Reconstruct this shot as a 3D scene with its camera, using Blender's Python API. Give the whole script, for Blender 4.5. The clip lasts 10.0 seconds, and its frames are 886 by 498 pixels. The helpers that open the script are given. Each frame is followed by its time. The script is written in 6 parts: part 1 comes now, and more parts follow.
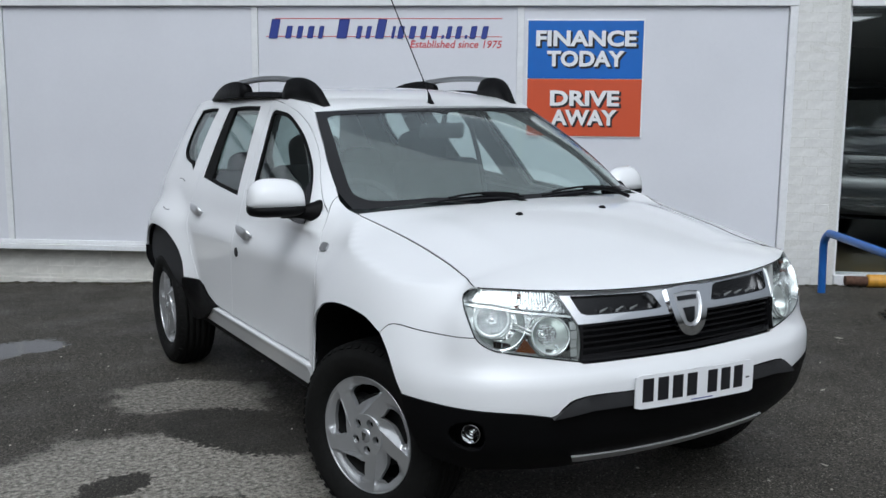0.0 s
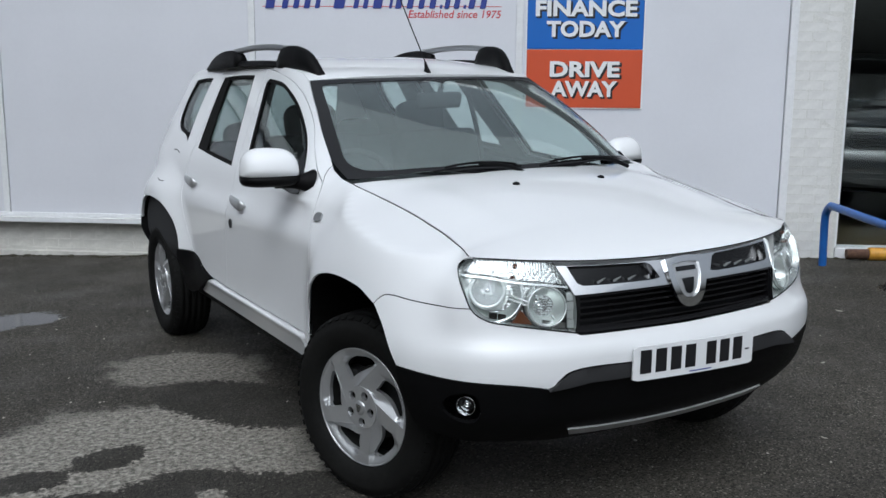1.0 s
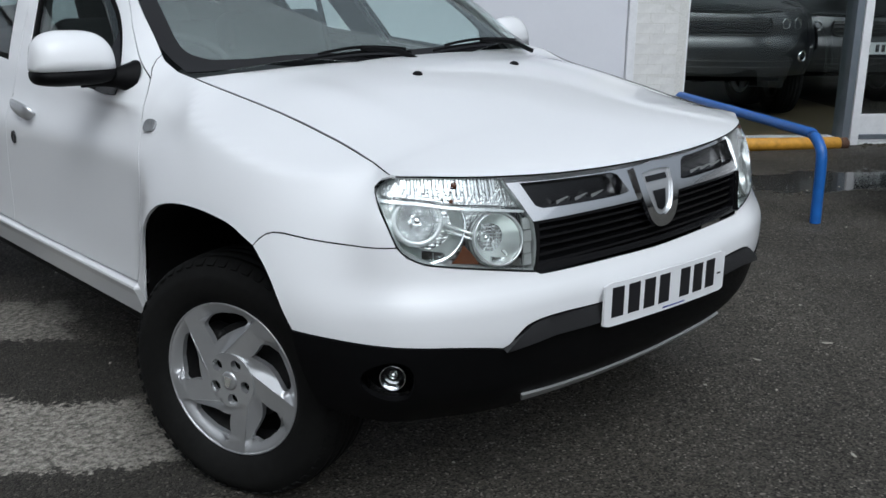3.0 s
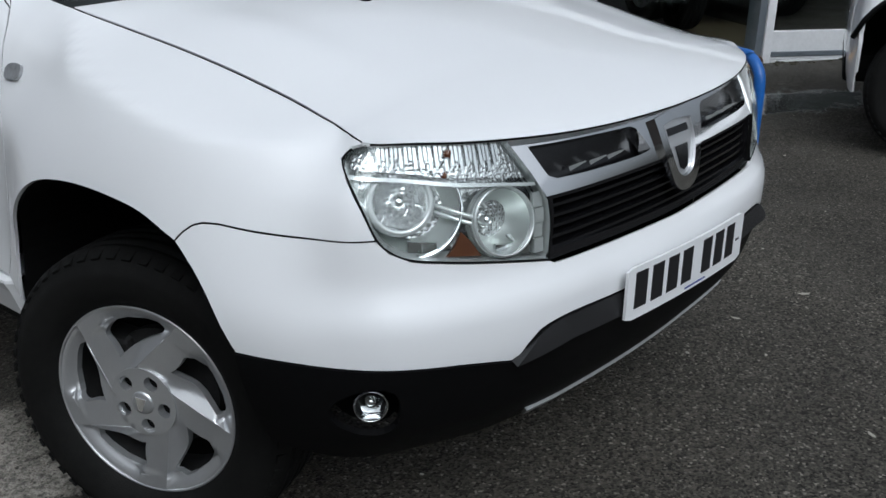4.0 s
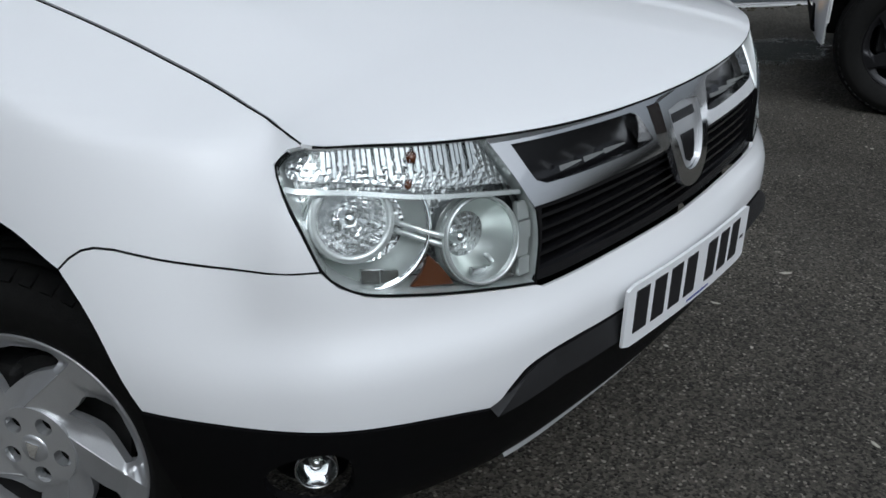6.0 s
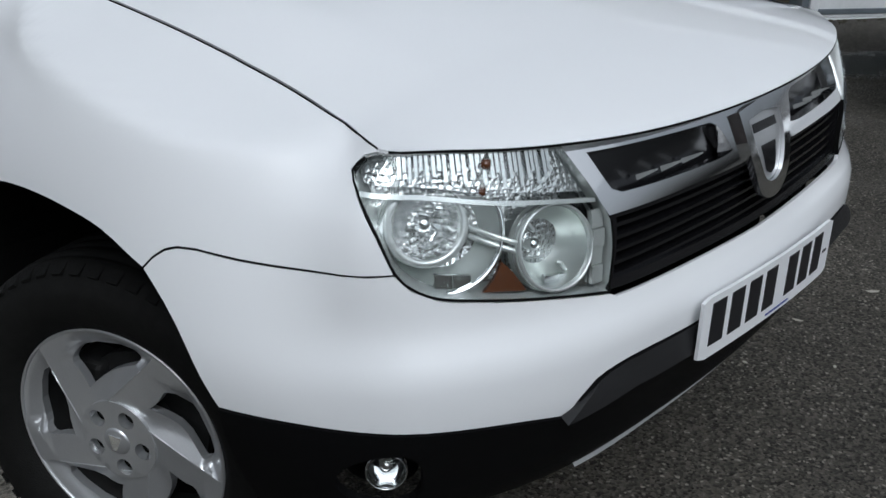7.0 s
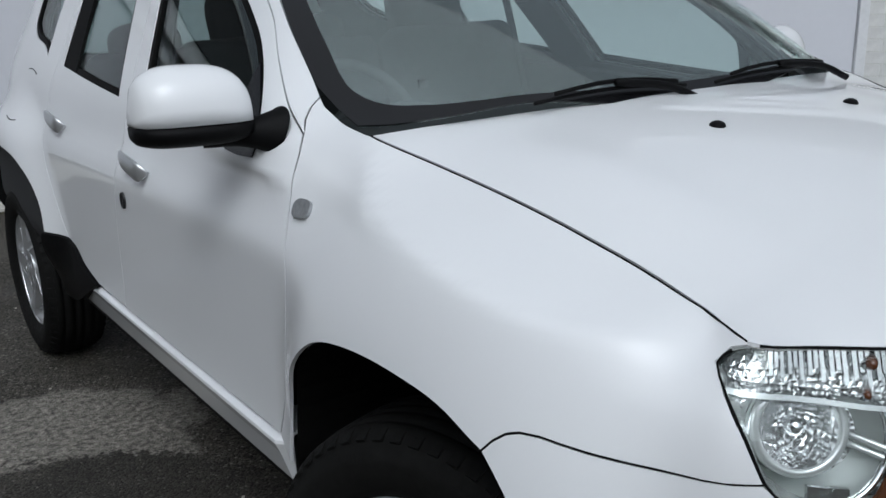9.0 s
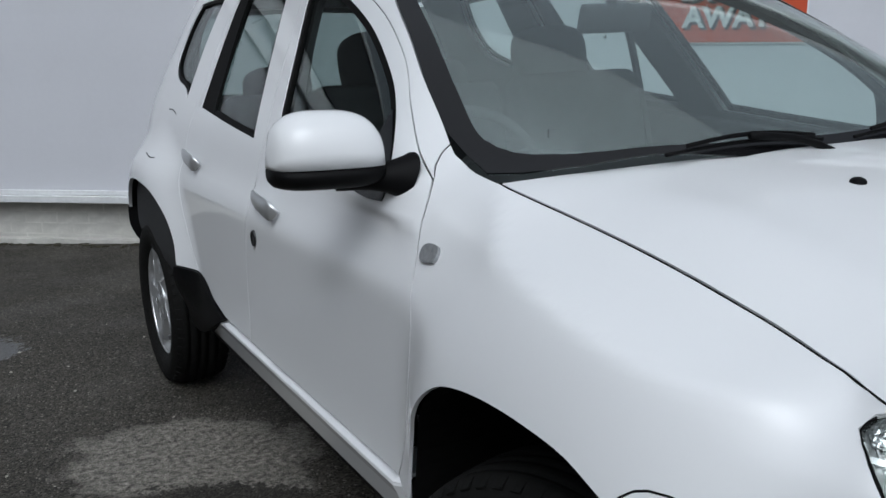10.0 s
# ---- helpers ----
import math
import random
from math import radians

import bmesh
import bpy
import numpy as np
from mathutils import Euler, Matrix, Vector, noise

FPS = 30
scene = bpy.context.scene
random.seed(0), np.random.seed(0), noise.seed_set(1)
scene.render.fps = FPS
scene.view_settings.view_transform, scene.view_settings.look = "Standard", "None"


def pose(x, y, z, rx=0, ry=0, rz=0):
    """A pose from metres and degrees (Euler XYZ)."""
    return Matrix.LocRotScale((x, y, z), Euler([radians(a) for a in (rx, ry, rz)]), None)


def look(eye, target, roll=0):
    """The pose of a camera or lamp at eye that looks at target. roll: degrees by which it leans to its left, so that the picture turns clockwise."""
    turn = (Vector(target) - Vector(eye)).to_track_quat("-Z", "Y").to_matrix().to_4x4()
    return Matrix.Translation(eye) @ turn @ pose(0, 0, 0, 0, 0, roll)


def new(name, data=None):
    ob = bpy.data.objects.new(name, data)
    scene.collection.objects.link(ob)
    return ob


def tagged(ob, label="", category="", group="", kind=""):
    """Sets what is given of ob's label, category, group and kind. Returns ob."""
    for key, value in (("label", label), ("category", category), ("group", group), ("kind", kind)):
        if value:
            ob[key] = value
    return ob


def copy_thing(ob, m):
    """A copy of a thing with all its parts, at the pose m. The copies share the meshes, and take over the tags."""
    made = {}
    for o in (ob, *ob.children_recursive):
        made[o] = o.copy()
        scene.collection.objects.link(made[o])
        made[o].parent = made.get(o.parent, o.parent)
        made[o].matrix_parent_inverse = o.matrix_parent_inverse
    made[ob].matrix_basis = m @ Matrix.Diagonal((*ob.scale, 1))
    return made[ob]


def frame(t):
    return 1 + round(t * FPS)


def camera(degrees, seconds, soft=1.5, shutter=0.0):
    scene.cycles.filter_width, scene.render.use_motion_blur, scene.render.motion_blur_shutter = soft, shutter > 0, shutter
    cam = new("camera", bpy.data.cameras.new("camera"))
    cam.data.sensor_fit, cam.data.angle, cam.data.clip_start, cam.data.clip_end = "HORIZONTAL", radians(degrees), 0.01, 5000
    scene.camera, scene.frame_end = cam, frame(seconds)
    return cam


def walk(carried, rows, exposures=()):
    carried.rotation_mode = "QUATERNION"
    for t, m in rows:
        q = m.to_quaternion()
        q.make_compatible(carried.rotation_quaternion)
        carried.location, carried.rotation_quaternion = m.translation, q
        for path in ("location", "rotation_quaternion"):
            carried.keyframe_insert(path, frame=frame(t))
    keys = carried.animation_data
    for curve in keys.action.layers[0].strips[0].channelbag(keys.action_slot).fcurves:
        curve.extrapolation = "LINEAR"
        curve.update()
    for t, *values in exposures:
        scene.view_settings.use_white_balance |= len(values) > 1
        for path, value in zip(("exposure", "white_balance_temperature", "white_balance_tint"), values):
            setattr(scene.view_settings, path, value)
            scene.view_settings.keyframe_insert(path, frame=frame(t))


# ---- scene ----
# ---- camera ----
cam = camera(48.9, 10.0)
PATH = [
    (0, (-2.25, -3.125, 1.525), (-1.279, -1.403, 1.225), -0.7),
    (0.5, (-2.243, -3.122, 1.522), (-1.275, -1.399, 1.215), -0.8),
    (1, (-2.209, -3.09, 1.5), (-1.244, -1.374, 1.149), -0.7),
    (1.5, (-2.199, -2.953, 1.478), (-1.18, -1.281, 1.072), -1.1),
    (2, (-2.193, -2.711, 1.462), (-1.049, -1.134, 1.012), -1.9),
    (2.5, (-2.117, -2.459, 1.408), (-0.896, -0.956, 0.909), -1.2),
    (3, (-2.026, -2.206, 1.391), (-0.739, -0.78, 0.835), -0.5),
    (3.2, (-1.999, -2.078, 1.371), (-0.666, -0.708, 0.782), -0.5),
    (4.3, (-1.711, -1.543, 1.352), (-0.269, -0.392, 0.582), 0.3),
    (4.5, (-1.665, -1.472, 1.339), (-0.209, -0.362, 0.532), 0.5),
    (5, (-1.585, -1.357, 1.331), (-0.106, -0.321, 0.47), 1.0),
    (5.2, (-1.565, -1.359, 1.341), (-0.09, -0.325, 0.472), 1.2),
    (6.3, (-1.528, -1.407, 1.345), (-0.072, -0.307, 0.528), 1.0),
    (6.5, (-1.528, -1.409, 1.341), (-0.082, -0.292, 0.527), 0.8),
    (7, (-1.534, -1.409, 1.341), (-0.164, -0.2, 0.53), 0.3),
    (7.5, (-1.532, -1.364, 1.338), (-0.272, -0.012, 0.574), -0.9),
    (8, (-1.558, -1.285, 1.355), (-0.351, 0.158, 0.676), -1.9),
    (8.5, (-1.57, -1.242, 1.366), (-0.427, 0.281, 0.754), -2.1),
    (9, (-1.578, -1.238, 1.375), (-0.502, 0.359, 0.833), -2.1),
    (9.5, (-1.588, -1.229, 1.381), (-0.599, 0.439, 0.889), -2.1),
    (10, (-1.606, -1.228, 1.386), (-0.709, 0.502, 0.936), -1.7),
]
walk(cam, [(t, look(eye, target, roll)) for t, eye, target, roll in PATH],
     exposures=[(0, -0.40, 5800, 7), (3, -0.44, 5800, 7), (5, -0.60, 5800, 7), (7, -0.66, 5800, 7), (8, -0.76, 5800, 7), (9, -0.68, 5800, 7), (10, -0.68, 5800, 7)])

# ---- daylight: a bright overcast sky ----
world = bpy.data.worlds.new("overcast")
scene.world = world
world.use_nodes = True
wn, wl = world.node_tree.nodes, world.node_tree.links
sky = wn.new("ShaderNodeTexSky")
sky.sky_type, sky.sun_disc = "NISHITA", False
sky.sun_elevation, sky.sun_rotation = radians(50), radians(214)
sky.air_density, sky.dust_density, sky.ozone_density = 1.0, 9.0, 1.0
pale = wn.new("ShaderNodeHueSaturation")
pale.inputs["Saturation"].default_value = 0.22
wl.new(sky.outputs[0], pale.inputs["Color"])
wl.new(pale.outputs[0], wn["Background"].inputs["Color"])
wn["Background"].inputs["Strength"].default_value = 0.15
sun = new("sun", bpy.data.lights.new("sun", "SUN"))
sun.data.energy, sun.data.angle, sun.data.color = 0.5, radians(120), (1.0, 0.97, 0.93)
sun.matrix_world = look((-2.5, -3.7, 11.5), (0, 0, 0))

# ---- materials ----
def nodes_of(name):
    m = bpy.data.materials.new(name)
    m.use_nodes = True
    return m, m.node_tree.nodes, m.node_tree.links, m.node_tree.nodes["Principled BSDF"]


def noise_node(n, l, coord, scale, detail=4.0, rough=0.55, distort=0.0):
    t = n.new("ShaderNodeTexNoise")
    t.inputs["Scale"].default_value, t.inputs["Detail"].default_value = scale, detail
    t.inputs["Roughness"].default_value, t.inputs["Distortion"].default_value = rough, distort
    l.new(coord, t.inputs["Vector"])
    return t.outputs["Fac"]


def span(n, l, value, a, b, c=0.0, d=1.0):
    t = n.new("ShaderNodeMapRange")
    for i, v in enumerate((a, b, c, d)):
        t.inputs[i + 1].default_value = v
    l.new(value, t.inputs[0])
    return t.outputs[0]


def blend(n, l, fac, a, b, how="MIX"):
    t = n.new("ShaderNodeMix")
    t.data_type, t.blend_type = "RGBA", how
    for sock, v in ((0, fac), (6, a), (7, b)):
        if isinstance(v, (tuple, float, int)):
            t.inputs[sock].default_value = v if sock == 0 else (*v, 1.0)
        else:
            l.new(v, t.inputs[sock])
    return t.outputs[2]


def surface(name, colour, rough=0.5, metal=0.0, grain=(0, 0), stain=(0, 0), bump=(0, 0), coat=0.0, spec=0.5, rough_var=0.0, pieces=0.0):
    """A plain real surface: grain and stains shift its colour at two scales, bump gives fine relief."""
    m, n, l, b = nodes_of(name)
    at = n.new("ShaderNodeTexCoord").outputs["Object"]
    col = n.new("ShaderNodeRGB").outputs[0]
    col.default_value = (*colour, 1)
    for scale, amount in (grain, stain):
        if amount:
            v = span(n, l, noise_node(n, l, at, scale), 0.25, 0.75, 1 - amount, 1 + amount * 0.5)
            grey = n.new("ShaderNodeCombineColor")
            for i in range(3):
                l.new(v, grey.inputs[i])
            col = blend(n, l, 1.0, col, grey.outputs[0], "MULTIPLY")
    if pieces:
        v = span(n, l, n.new("ShaderNodeObjectInfo").outputs["Random"], 0, 1, 1 - pieces, 1.0)
        grey = n.new("ShaderNodeCombineColor")
        for i in range(3):
            l.new(v, grey.inputs[i])
        col = blend(n, l, 1.0, col, grey.outputs[0], "MULTIPLY")
    l.new(col, b.inputs["Base Color"])
    b.inputs["Roughness"].default_value, b.inputs["Metallic"].default_value = rough, metal
    b.inputs["Specular IOR Level"].default_value = spec
    if rough_var:
        l.new(span(n, l, noise_node(n, l, at, 9.0), 0.3, 0.7, max(0.0, rough - rough_var), rough + rough_var), b.inputs["Roughness"])
    if coat:
        b.inputs["Coat Weight"].default_value, b.inputs["Coat Roughness"].default_value = coat, 0.03
    if bump[1]:
        k = n.new("ShaderNodeBump")
        k.inputs["Strength"].default_value, k.inputs["Distance"].default_value = bump[1], 0.01
        l.new(noise_node(n, l, at, bump[0], 6.0), k.inputs["Height"])
        l.new(k.outputs[0], b.inputs["Normal"])
    return m


def clear_glass(name, tint, gloss=0.04, specks=0.0, haze=0.0):
    """A thin pane: tinted, with Fresnel gloss; specks: dried rain spots on it; haze: a pale veil for sky glare."""
    m, n, l, b = nodes_of(name)
    n.remove(b)
    see, shine, mirror_part, mix, edge, both_ways = (n.new("ShaderNode" + k) for k in ("BsdfTransparent", "BsdfGlossy", "BsdfGlossy", "MixShader", "LayerWeight", "AddShader"))
    see.inputs[0].default_value = (*tint, 1)
    shine.inputs["Roughness"].default_value = mirror_part.inputs["Roughness"].default_value = 0.0
    mirror_part.inputs[0].default_value = (gloss * 0.92, gloss, gloss * 0.98, 1)
    edge.inputs["Blend"].default_value = 0.5
    power = n.new("ShaderNodeMath")
    power.operation, power.inputs[1].default_value = "POWER", 4.5
    l.new(edge.outputs["Facing"], power.inputs[0])
    l.new(span(n, l, power.outputs[0], 0.0, 1.0, 0.0, 0.65), mix.inputs[0])
    l.new(see.outputs[0], mix.inputs[1])
    l.new(shine.outputs[0], mix.inputs[2])
    l.new(mix.outputs[0], both_ways.inputs[0])
    l.new(mirror_part.outputs[0], both_ways.inputs[1])
    out = both_ways.outputs[0]
    # pale diffuse layer that imitates the veil of reflected sky
    if haze:
        veil, dust = n.new("ShaderNodeMixShader"), n.new("ShaderNodeBsdfDiffuse")
        dust.inputs[0].default_value = (0.62, 0.65, 0.64, 1)
        veil.inputs[0].default_value = haze
        l.new(out, veil.inputs[1])
        l.new(dust.outputs[0], veil.inputs[2])
        out = veil.outputs[0]
    if specks:
        at = n.new("ShaderNodeTexCoord").outputs["Object"]
        vor = n.new("ShaderNodeTexVoronoi")
        vor.inputs["Scale"].default_value = 26.0
        l.new(at, vor.inputs["Vector"])
        sep = n.new("ShaderNodeSeparateColor")
        l.new(vor.outputs["Color"], sep.inputs[0])
        lim = n.new("ShaderNodeMath")
        lim.operation = "LESS_THAN"
        l.new(vor.outputs["Distance"], lim.inputs[0])
        l.new(span(n, l, sep.outputs[0], 0.95, 1.0, 0.0, 0.14), lim.inputs[1])
        dirt = n.new("ShaderNodeBsdfDiffuse")
        dirt.inputs[0].default_value = (0.05, 0.05, 0.045, 1)
        over = n.new("ShaderNodeMixShader")
        l.new(lim.outputs[0], over.inputs[0])
        l.new(out, over.inputs[1])
        l.new(dirt.outputs[0], over.inputs[2])
        out = over.outputs[0]
    l.new(out, n["Material Output"].inputs["Surface"])
    return m


def asphalt_material():
    m, n, l, b = nodes_of("worn_asphalt")
    at = n.new("ShaderNodeTexCoord").outputs["Object"]
    vor = n.new("ShaderNodeTexVoronoi")
    vor.inputs["Scale"].default_value = 150.0
    l.new(at, vor.inputs["Vector"])
    chip = n.new("ShaderNodeSeparateColor")
    l.new(vor.outputs["Color"], chip.inputs[0])
    stone = blend(n, l, span(n, l, chip.outputs[0], 0.0, 1.0), (0.009, 0.0085, 0.0072), (0.098, 0.090, 0.075))
    pale_chip = span(n, l, chip.outputs[1], 0.93, 0.99)
    stone = blend(n, l, pale_chip, stone, (0.22, 0.205, 0.175))
    broad = span(n, l, noise_node(n, l, at, 0.9, 5.0), 0.3, 0.7, 0.72, 1.18)
    grey = n.new("ShaderNodeCombineColor")
    for i in range(3):
        l.new(broad, grey.inputs[i])
    col = blend(n, l, 1.0, stone, grey.outputs[0], "MULTIPLY")
    # pale dried patch of cement dust and a few dark damp spots, ragged at the edge
    wob = noise_node(n, l, at, 3.2, 6.0, 0.62)
    fine = noise_node(n, l, at, 40.0, 3.0, 0.7)

    def spot(cx, cy, rx, ry, turn, ragged=0.9):
        mp = n.new("ShaderNodeMapping")
        mp.vector_type = "TEXTURE"
        mp.inputs["Location"].default_value = (cx, cy, 0)
        mp.inputs["Rotation"].default_value = (0, 0, radians(turn))
        mp.inputs["Scale"].default_value = (rx, ry, 1)
        l.new(at, mp.inputs[0])
        ln = n.new("ShaderNodeVectorMath")
        ln.operation = "LENGTH"
        l.new(mp.outputs[0], ln.inputs[0])
        s = n.new("ShaderNodeMath")
        s.operation = "ADD"
        l.new(ln.outputs["Value"], s.inputs[0])
        l.new(span(n, l, wob, 0.2, 0.8, -ragged, ragged), s.inputs[1])
        s2 = n.new("ShaderNodeMath")
        s2.operation = "ADD"
        l.new(s.outputs[0], s2.inputs[0])
        l.new(span(n, l, fine, 0.2, 0.8, -0.24, 0.24), s2.inputs[1])
        return span(n, l, s2.outputs[0], 1.05, 0.93)

    def most(a, c, how="MAXIMUM"):
        t = n.new("ShaderNodeMath")
        t.operation = how
        l.new(a, t.inputs[0])
        l.new(c, t.inputs[1])
        return t.outputs[0]
    pale_area = most(span(n, l, spot(-0.98, 1.90, 0.42, 0.30, -25, 0.45), 0, 1, 0, 0.72), spot(-1.52, 0.72, 0.80, 0.70, -25, 0.35))
    pale_area = most(pale_area, span(n, l, spot(-0.84, 1.72, 0.13, 0.36, 15, 0.4), 0, 1, 0, 0.6))
    damp = most(spot(-0.88, 1.18, 0.50, 0.27, -58, 0.35), spot(-1.55, -0.35, 0.45, 0.22, 10, 0.4))
    for cx, cy, rx, ry, turn in ((-1.85, 0.35, 0.34, 0.18, 10), (-1.56, 0.82, 0.15, 0.10, 20), (-1.43, 0.40, 0.22, 0.13, -20), (-1.08, 0.20, 0.28, 0.14, -35), (-1.92, 0.72, 0.16, 0.10, 0)):
        damp = most(damp, spot(cx, cy, rx, ry, turn, 0.9))
    pale_area = most(pale_area, span(n, l, noise_node(n, l, at, 55.0, 4.0, 0.75), 0.36, 0.54, 0.30, 1.0), "MULTIPLY")
    inv = span(n, l, damp, 0, 1, 1, 0)
    pale_area = most(pale_area, inv, "MULTIPLY")
    dust = blend(n, l, span(n, l, fine, 0.35, 0.65), (0.10, 0.094, 0.082), (0.50, 0.47, 0.41))
    col = blend(n, l, span(n, l, pale_area, 0, 1, 0, 0.85), col, dust)
    col = blend(n, l, span(n, l, damp, 0, 1, 0, 0.5), col, (0.018, 0.017, 0.015))
    # rainwater still standing, and the wet strip by the building
    wet = most(spot(-1.72, 3.45, 0.35, 0.22, 20, 0.5), spot(4.2, 0.75, 0.75, 0.32, -34, 0.5))
    col = blend(n, l, span(n, l, wet, 0, 1, 0, 0.7), col, (0.03, 0.03, 0.03))
    l.new(col, b.inputs["Base Color"])
    l.new(span(n, l, wet, 0, 1, 0.18, 0.5), b.inputs["Specular IOR Level"])
    rough = span(n, l, noise_node(n, l, at, 2.0, 5.0), 0.3, 0.7, 0.55, 0.85)
    l.new(most(rough, span(n, l, wet, 0, 1, 1.0, 0.10), "MULTIPLY"), b.inputs["Roughness"])
    k = n.new("ShaderNodeBump")
    k.inputs["Distance"].default_value = 0.004
    l.new(span(n, l, wet, 0, 1, 0.9, 0.02), k.inputs["Strength"])
    l.new(vor.outputs["Distance"], k.inputs["Height"])
    k.invert = True
    l.new(k.outputs[0], b.inputs["Normal"])
    return m


def facet_material():
    """Mirror-bright plastic moulded in small square prisms."""
    m, n, l, b = nodes_of("prismatic_reflector")
    at = n.new("ShaderNodeTexCoord").outputs["Object"]
    vor = n.new("ShaderNodeTexVoronoi")
    vor.distance = "CHEBYCHEV"
    vor.inputs["Scale"].default_value, vor.inputs["Randomness"].default_value = 130.0, 0.35
    l.new(at, vor.inputs["Vector"])
    k = n.new("ShaderNodeBump")
    k.inputs["Strength"].default_value, k.inputs["Distance"].default_value = 0.55, 0.004
    l.new(vor.outputs["Distance"], k.inputs["Height"])
    l.new(k.outputs[0], b.inputs["Normal"])
    b.inputs["Base Color"].default_value = (0.62, 0.63, 0.63, 1)
    b.inputs["Roughness"].default_value, b.inputs["Metallic"].default_value = 0.12, 0.9
    return m


WHITE_PAINT = surface("white_car_paint", (0.80, 0.81, 0.82), 0.6, coat=1.0, stain=(0.8, 0.02), spec=0.05)
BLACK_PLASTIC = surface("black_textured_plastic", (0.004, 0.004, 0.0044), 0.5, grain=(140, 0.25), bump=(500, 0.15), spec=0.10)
GLOSS_BLACK = surface("black_gloss_plastic", (0.008, 0.008, 0.009), 0.22, stain=(4, 0.2))
RUBBER = surface("tyre_rubber", (0.009, 0.009, 0.0085), 0.75, grain=(60, 0.3), stain=(6, 0.35), bump=(300, 0.2), spec=0.15)
# black plastic made greyer: the sky's sheen is put into the ledge's colour
LEDGE = surface("sky_sheen_plastic", (0.015, 0.015, 0.016), 0.45, grain=(140, 0.2), bump=(500, 0.1))
SEAL = surface("rubber_seal", (0.008, 0.008, 0.008), 0.55, grain=(80, 0.2), spec=0.03)
CHROME = surface("chrome", (0.88, 0.89, 0.90), 0.09, 1.0, stain=(5, 0.05))
SATIN_SILVER = surface("satin_silver_paint", (0.60, 0.61, 0.62), 0.30, 0.72, grain=(400, 0.06), stain=(9, 0.08))
SKID_SILVER = surface("satin_aluminium_trim", (0.45, 0.45, 0.45), 0.45, 0.6, grain=(200, 0.1))
RAIL_GREY = surface("grey_anodised_bar", (0.30, 0.31, 0.32), 0.35, 0.7, grain=(200, 0.08))
DARK_METAL = surface("dark_brake_metal", (0.05, 0.05, 0.05), 0.6, 0.6, stain=(20, 0.4))
LINER = surface("wheel_arch_liner", (0.006, 0.006, 0.006), 0.9, grain=(60, 0.3), spec=0.08)
CABIN = surface("charcoal_cabin_plastic", (0.020, 0.021, 0.023), 0.8, grain=(120, 0.2), bump=(400, 0.1))
CABIN_PALE = surface("grey_cabin_trim", (0.085, 0.088, 0.09), 0.7, grain=(120, 0.1))
CLOTH = surface("charcoal_seat_cloth", (0.016, 0.017, 0.019), 0.9, grain=(300, 0.35), bump=(600, 0.3))
AMBER = surface("amber_lens", (0.085, 0.028, 0.010), 0.15, coat=0.5)
REPEATER = surface("grey_repeater_lens", (0.33, 0.34, 0.35), 0.15, 0.3, grain=(90, 0.25), coat=0.6)
PLATE_WHITE = surface("reflective_plate_white", (0.78, 0.79, 0.80), 0.35, stain=(12, 0.04))
PLATE_BLACK = surface("plate_black", (0.012, 0.012, 0.014), 0.4)
REFLECTOR = surface("lamp_reflector", (0.62, 0.63, 0.63), 0.07, 1.0, grain=(70, 0.06), bump=(34, 0.08))
LAMP_SATIN = surface("lamp_satin_bezel", (0.64, 0.66, 0.65), 0.22, 0.6, grain=(60, 0.08))
BOWL_SATIN = surface("lamp_bowl_satin", (0.60, 0.63, 0.61), 0.30, 0.75, grain=(50, 0.06), stain=(14, 0.06))
LAMP_FACETS = facet_material()
LAMP_LENS = clear_glass("lamp_lens", (0.98, 0.99, 0.99), 0.03)
SCREEN_GLASS = clear_glass("windscreen_glass", (0.94, 0.985, 0.97), 0.17, specks=1.0, haze=0.02)
DOOR_GLASS = clear_glass("door_glass", (0.74, 0.79, 0.78), 0.05)
SHOP_GLASS = clear_glass("shop_glass", (0.93, 0.95, 0.945), 0.035)
ASPHALT = asphalt_material()
PANEL_WHITE = surface("white_coated_panel", (0.66, 0.67, 0.71), 0.38, grain=(30, 0.015), stain=(1.3, 0.05), bump=(7, 0.02))
FRAME_WHITE = surface("white_frame_paint", (0.74, 0.75, 0.76), 0.4, grain=(40, 0.05), stain=(5, 0.10))
BRICK_PAINT = surface("painted_brick", (0.70, 0.70, 0.68), 0.6, grain=(26, 0.07), stain=(5, 0.16), bump=(24, 0.55), pieces=0.04)
PLINTH_PAINT = surface("weathered_painted_brick", (0.60, 0.59, 0.55), 0.7, grain=(24, 0.12), stain=(4, 0.28), bump=(24, 0.6), pieces=0.05)
MORTAR = surface("painted_mortar", (0.63, 0.63, 0.60), 0.75, grain=(70, 0.15), bump=(110, 0.5))
BLUE_PAINT = surface("blue_rail_paint", (0.02, 0.12, 0.42), 0.35, stain=(14, 0.2), grain=(60, 0.08), bump=(30, 0.05))
YELLOW_PAINT = surface("yellow_pipe_paint", (0.60, 0.30, 0.03), 0.5, stain=(16, 0.35), grain=(60, 0.12))
RUST = surface("rusted_iron", (0.10, 0.05, 0.03), 0.85, grain=(40, 0.5), bump=(60, 0.5))
SIGN_BLUE = surface("sign_blue", (0.015, 0.13, 0.48), 0.35, stain=(3, 0.06))
SIGN_RED = surface("sign_red", (0.56, 0.085, 0.03), 0.35, stain=(3, 0.06))
SIGN_WHITE = surface("sign_white", (0.76, 0.77, 0.78), 0.4, stain=(6, 0.03))
SIGN_BLACK = surface("sign_black", (0.015, 0.014, 0.016), 0.4)
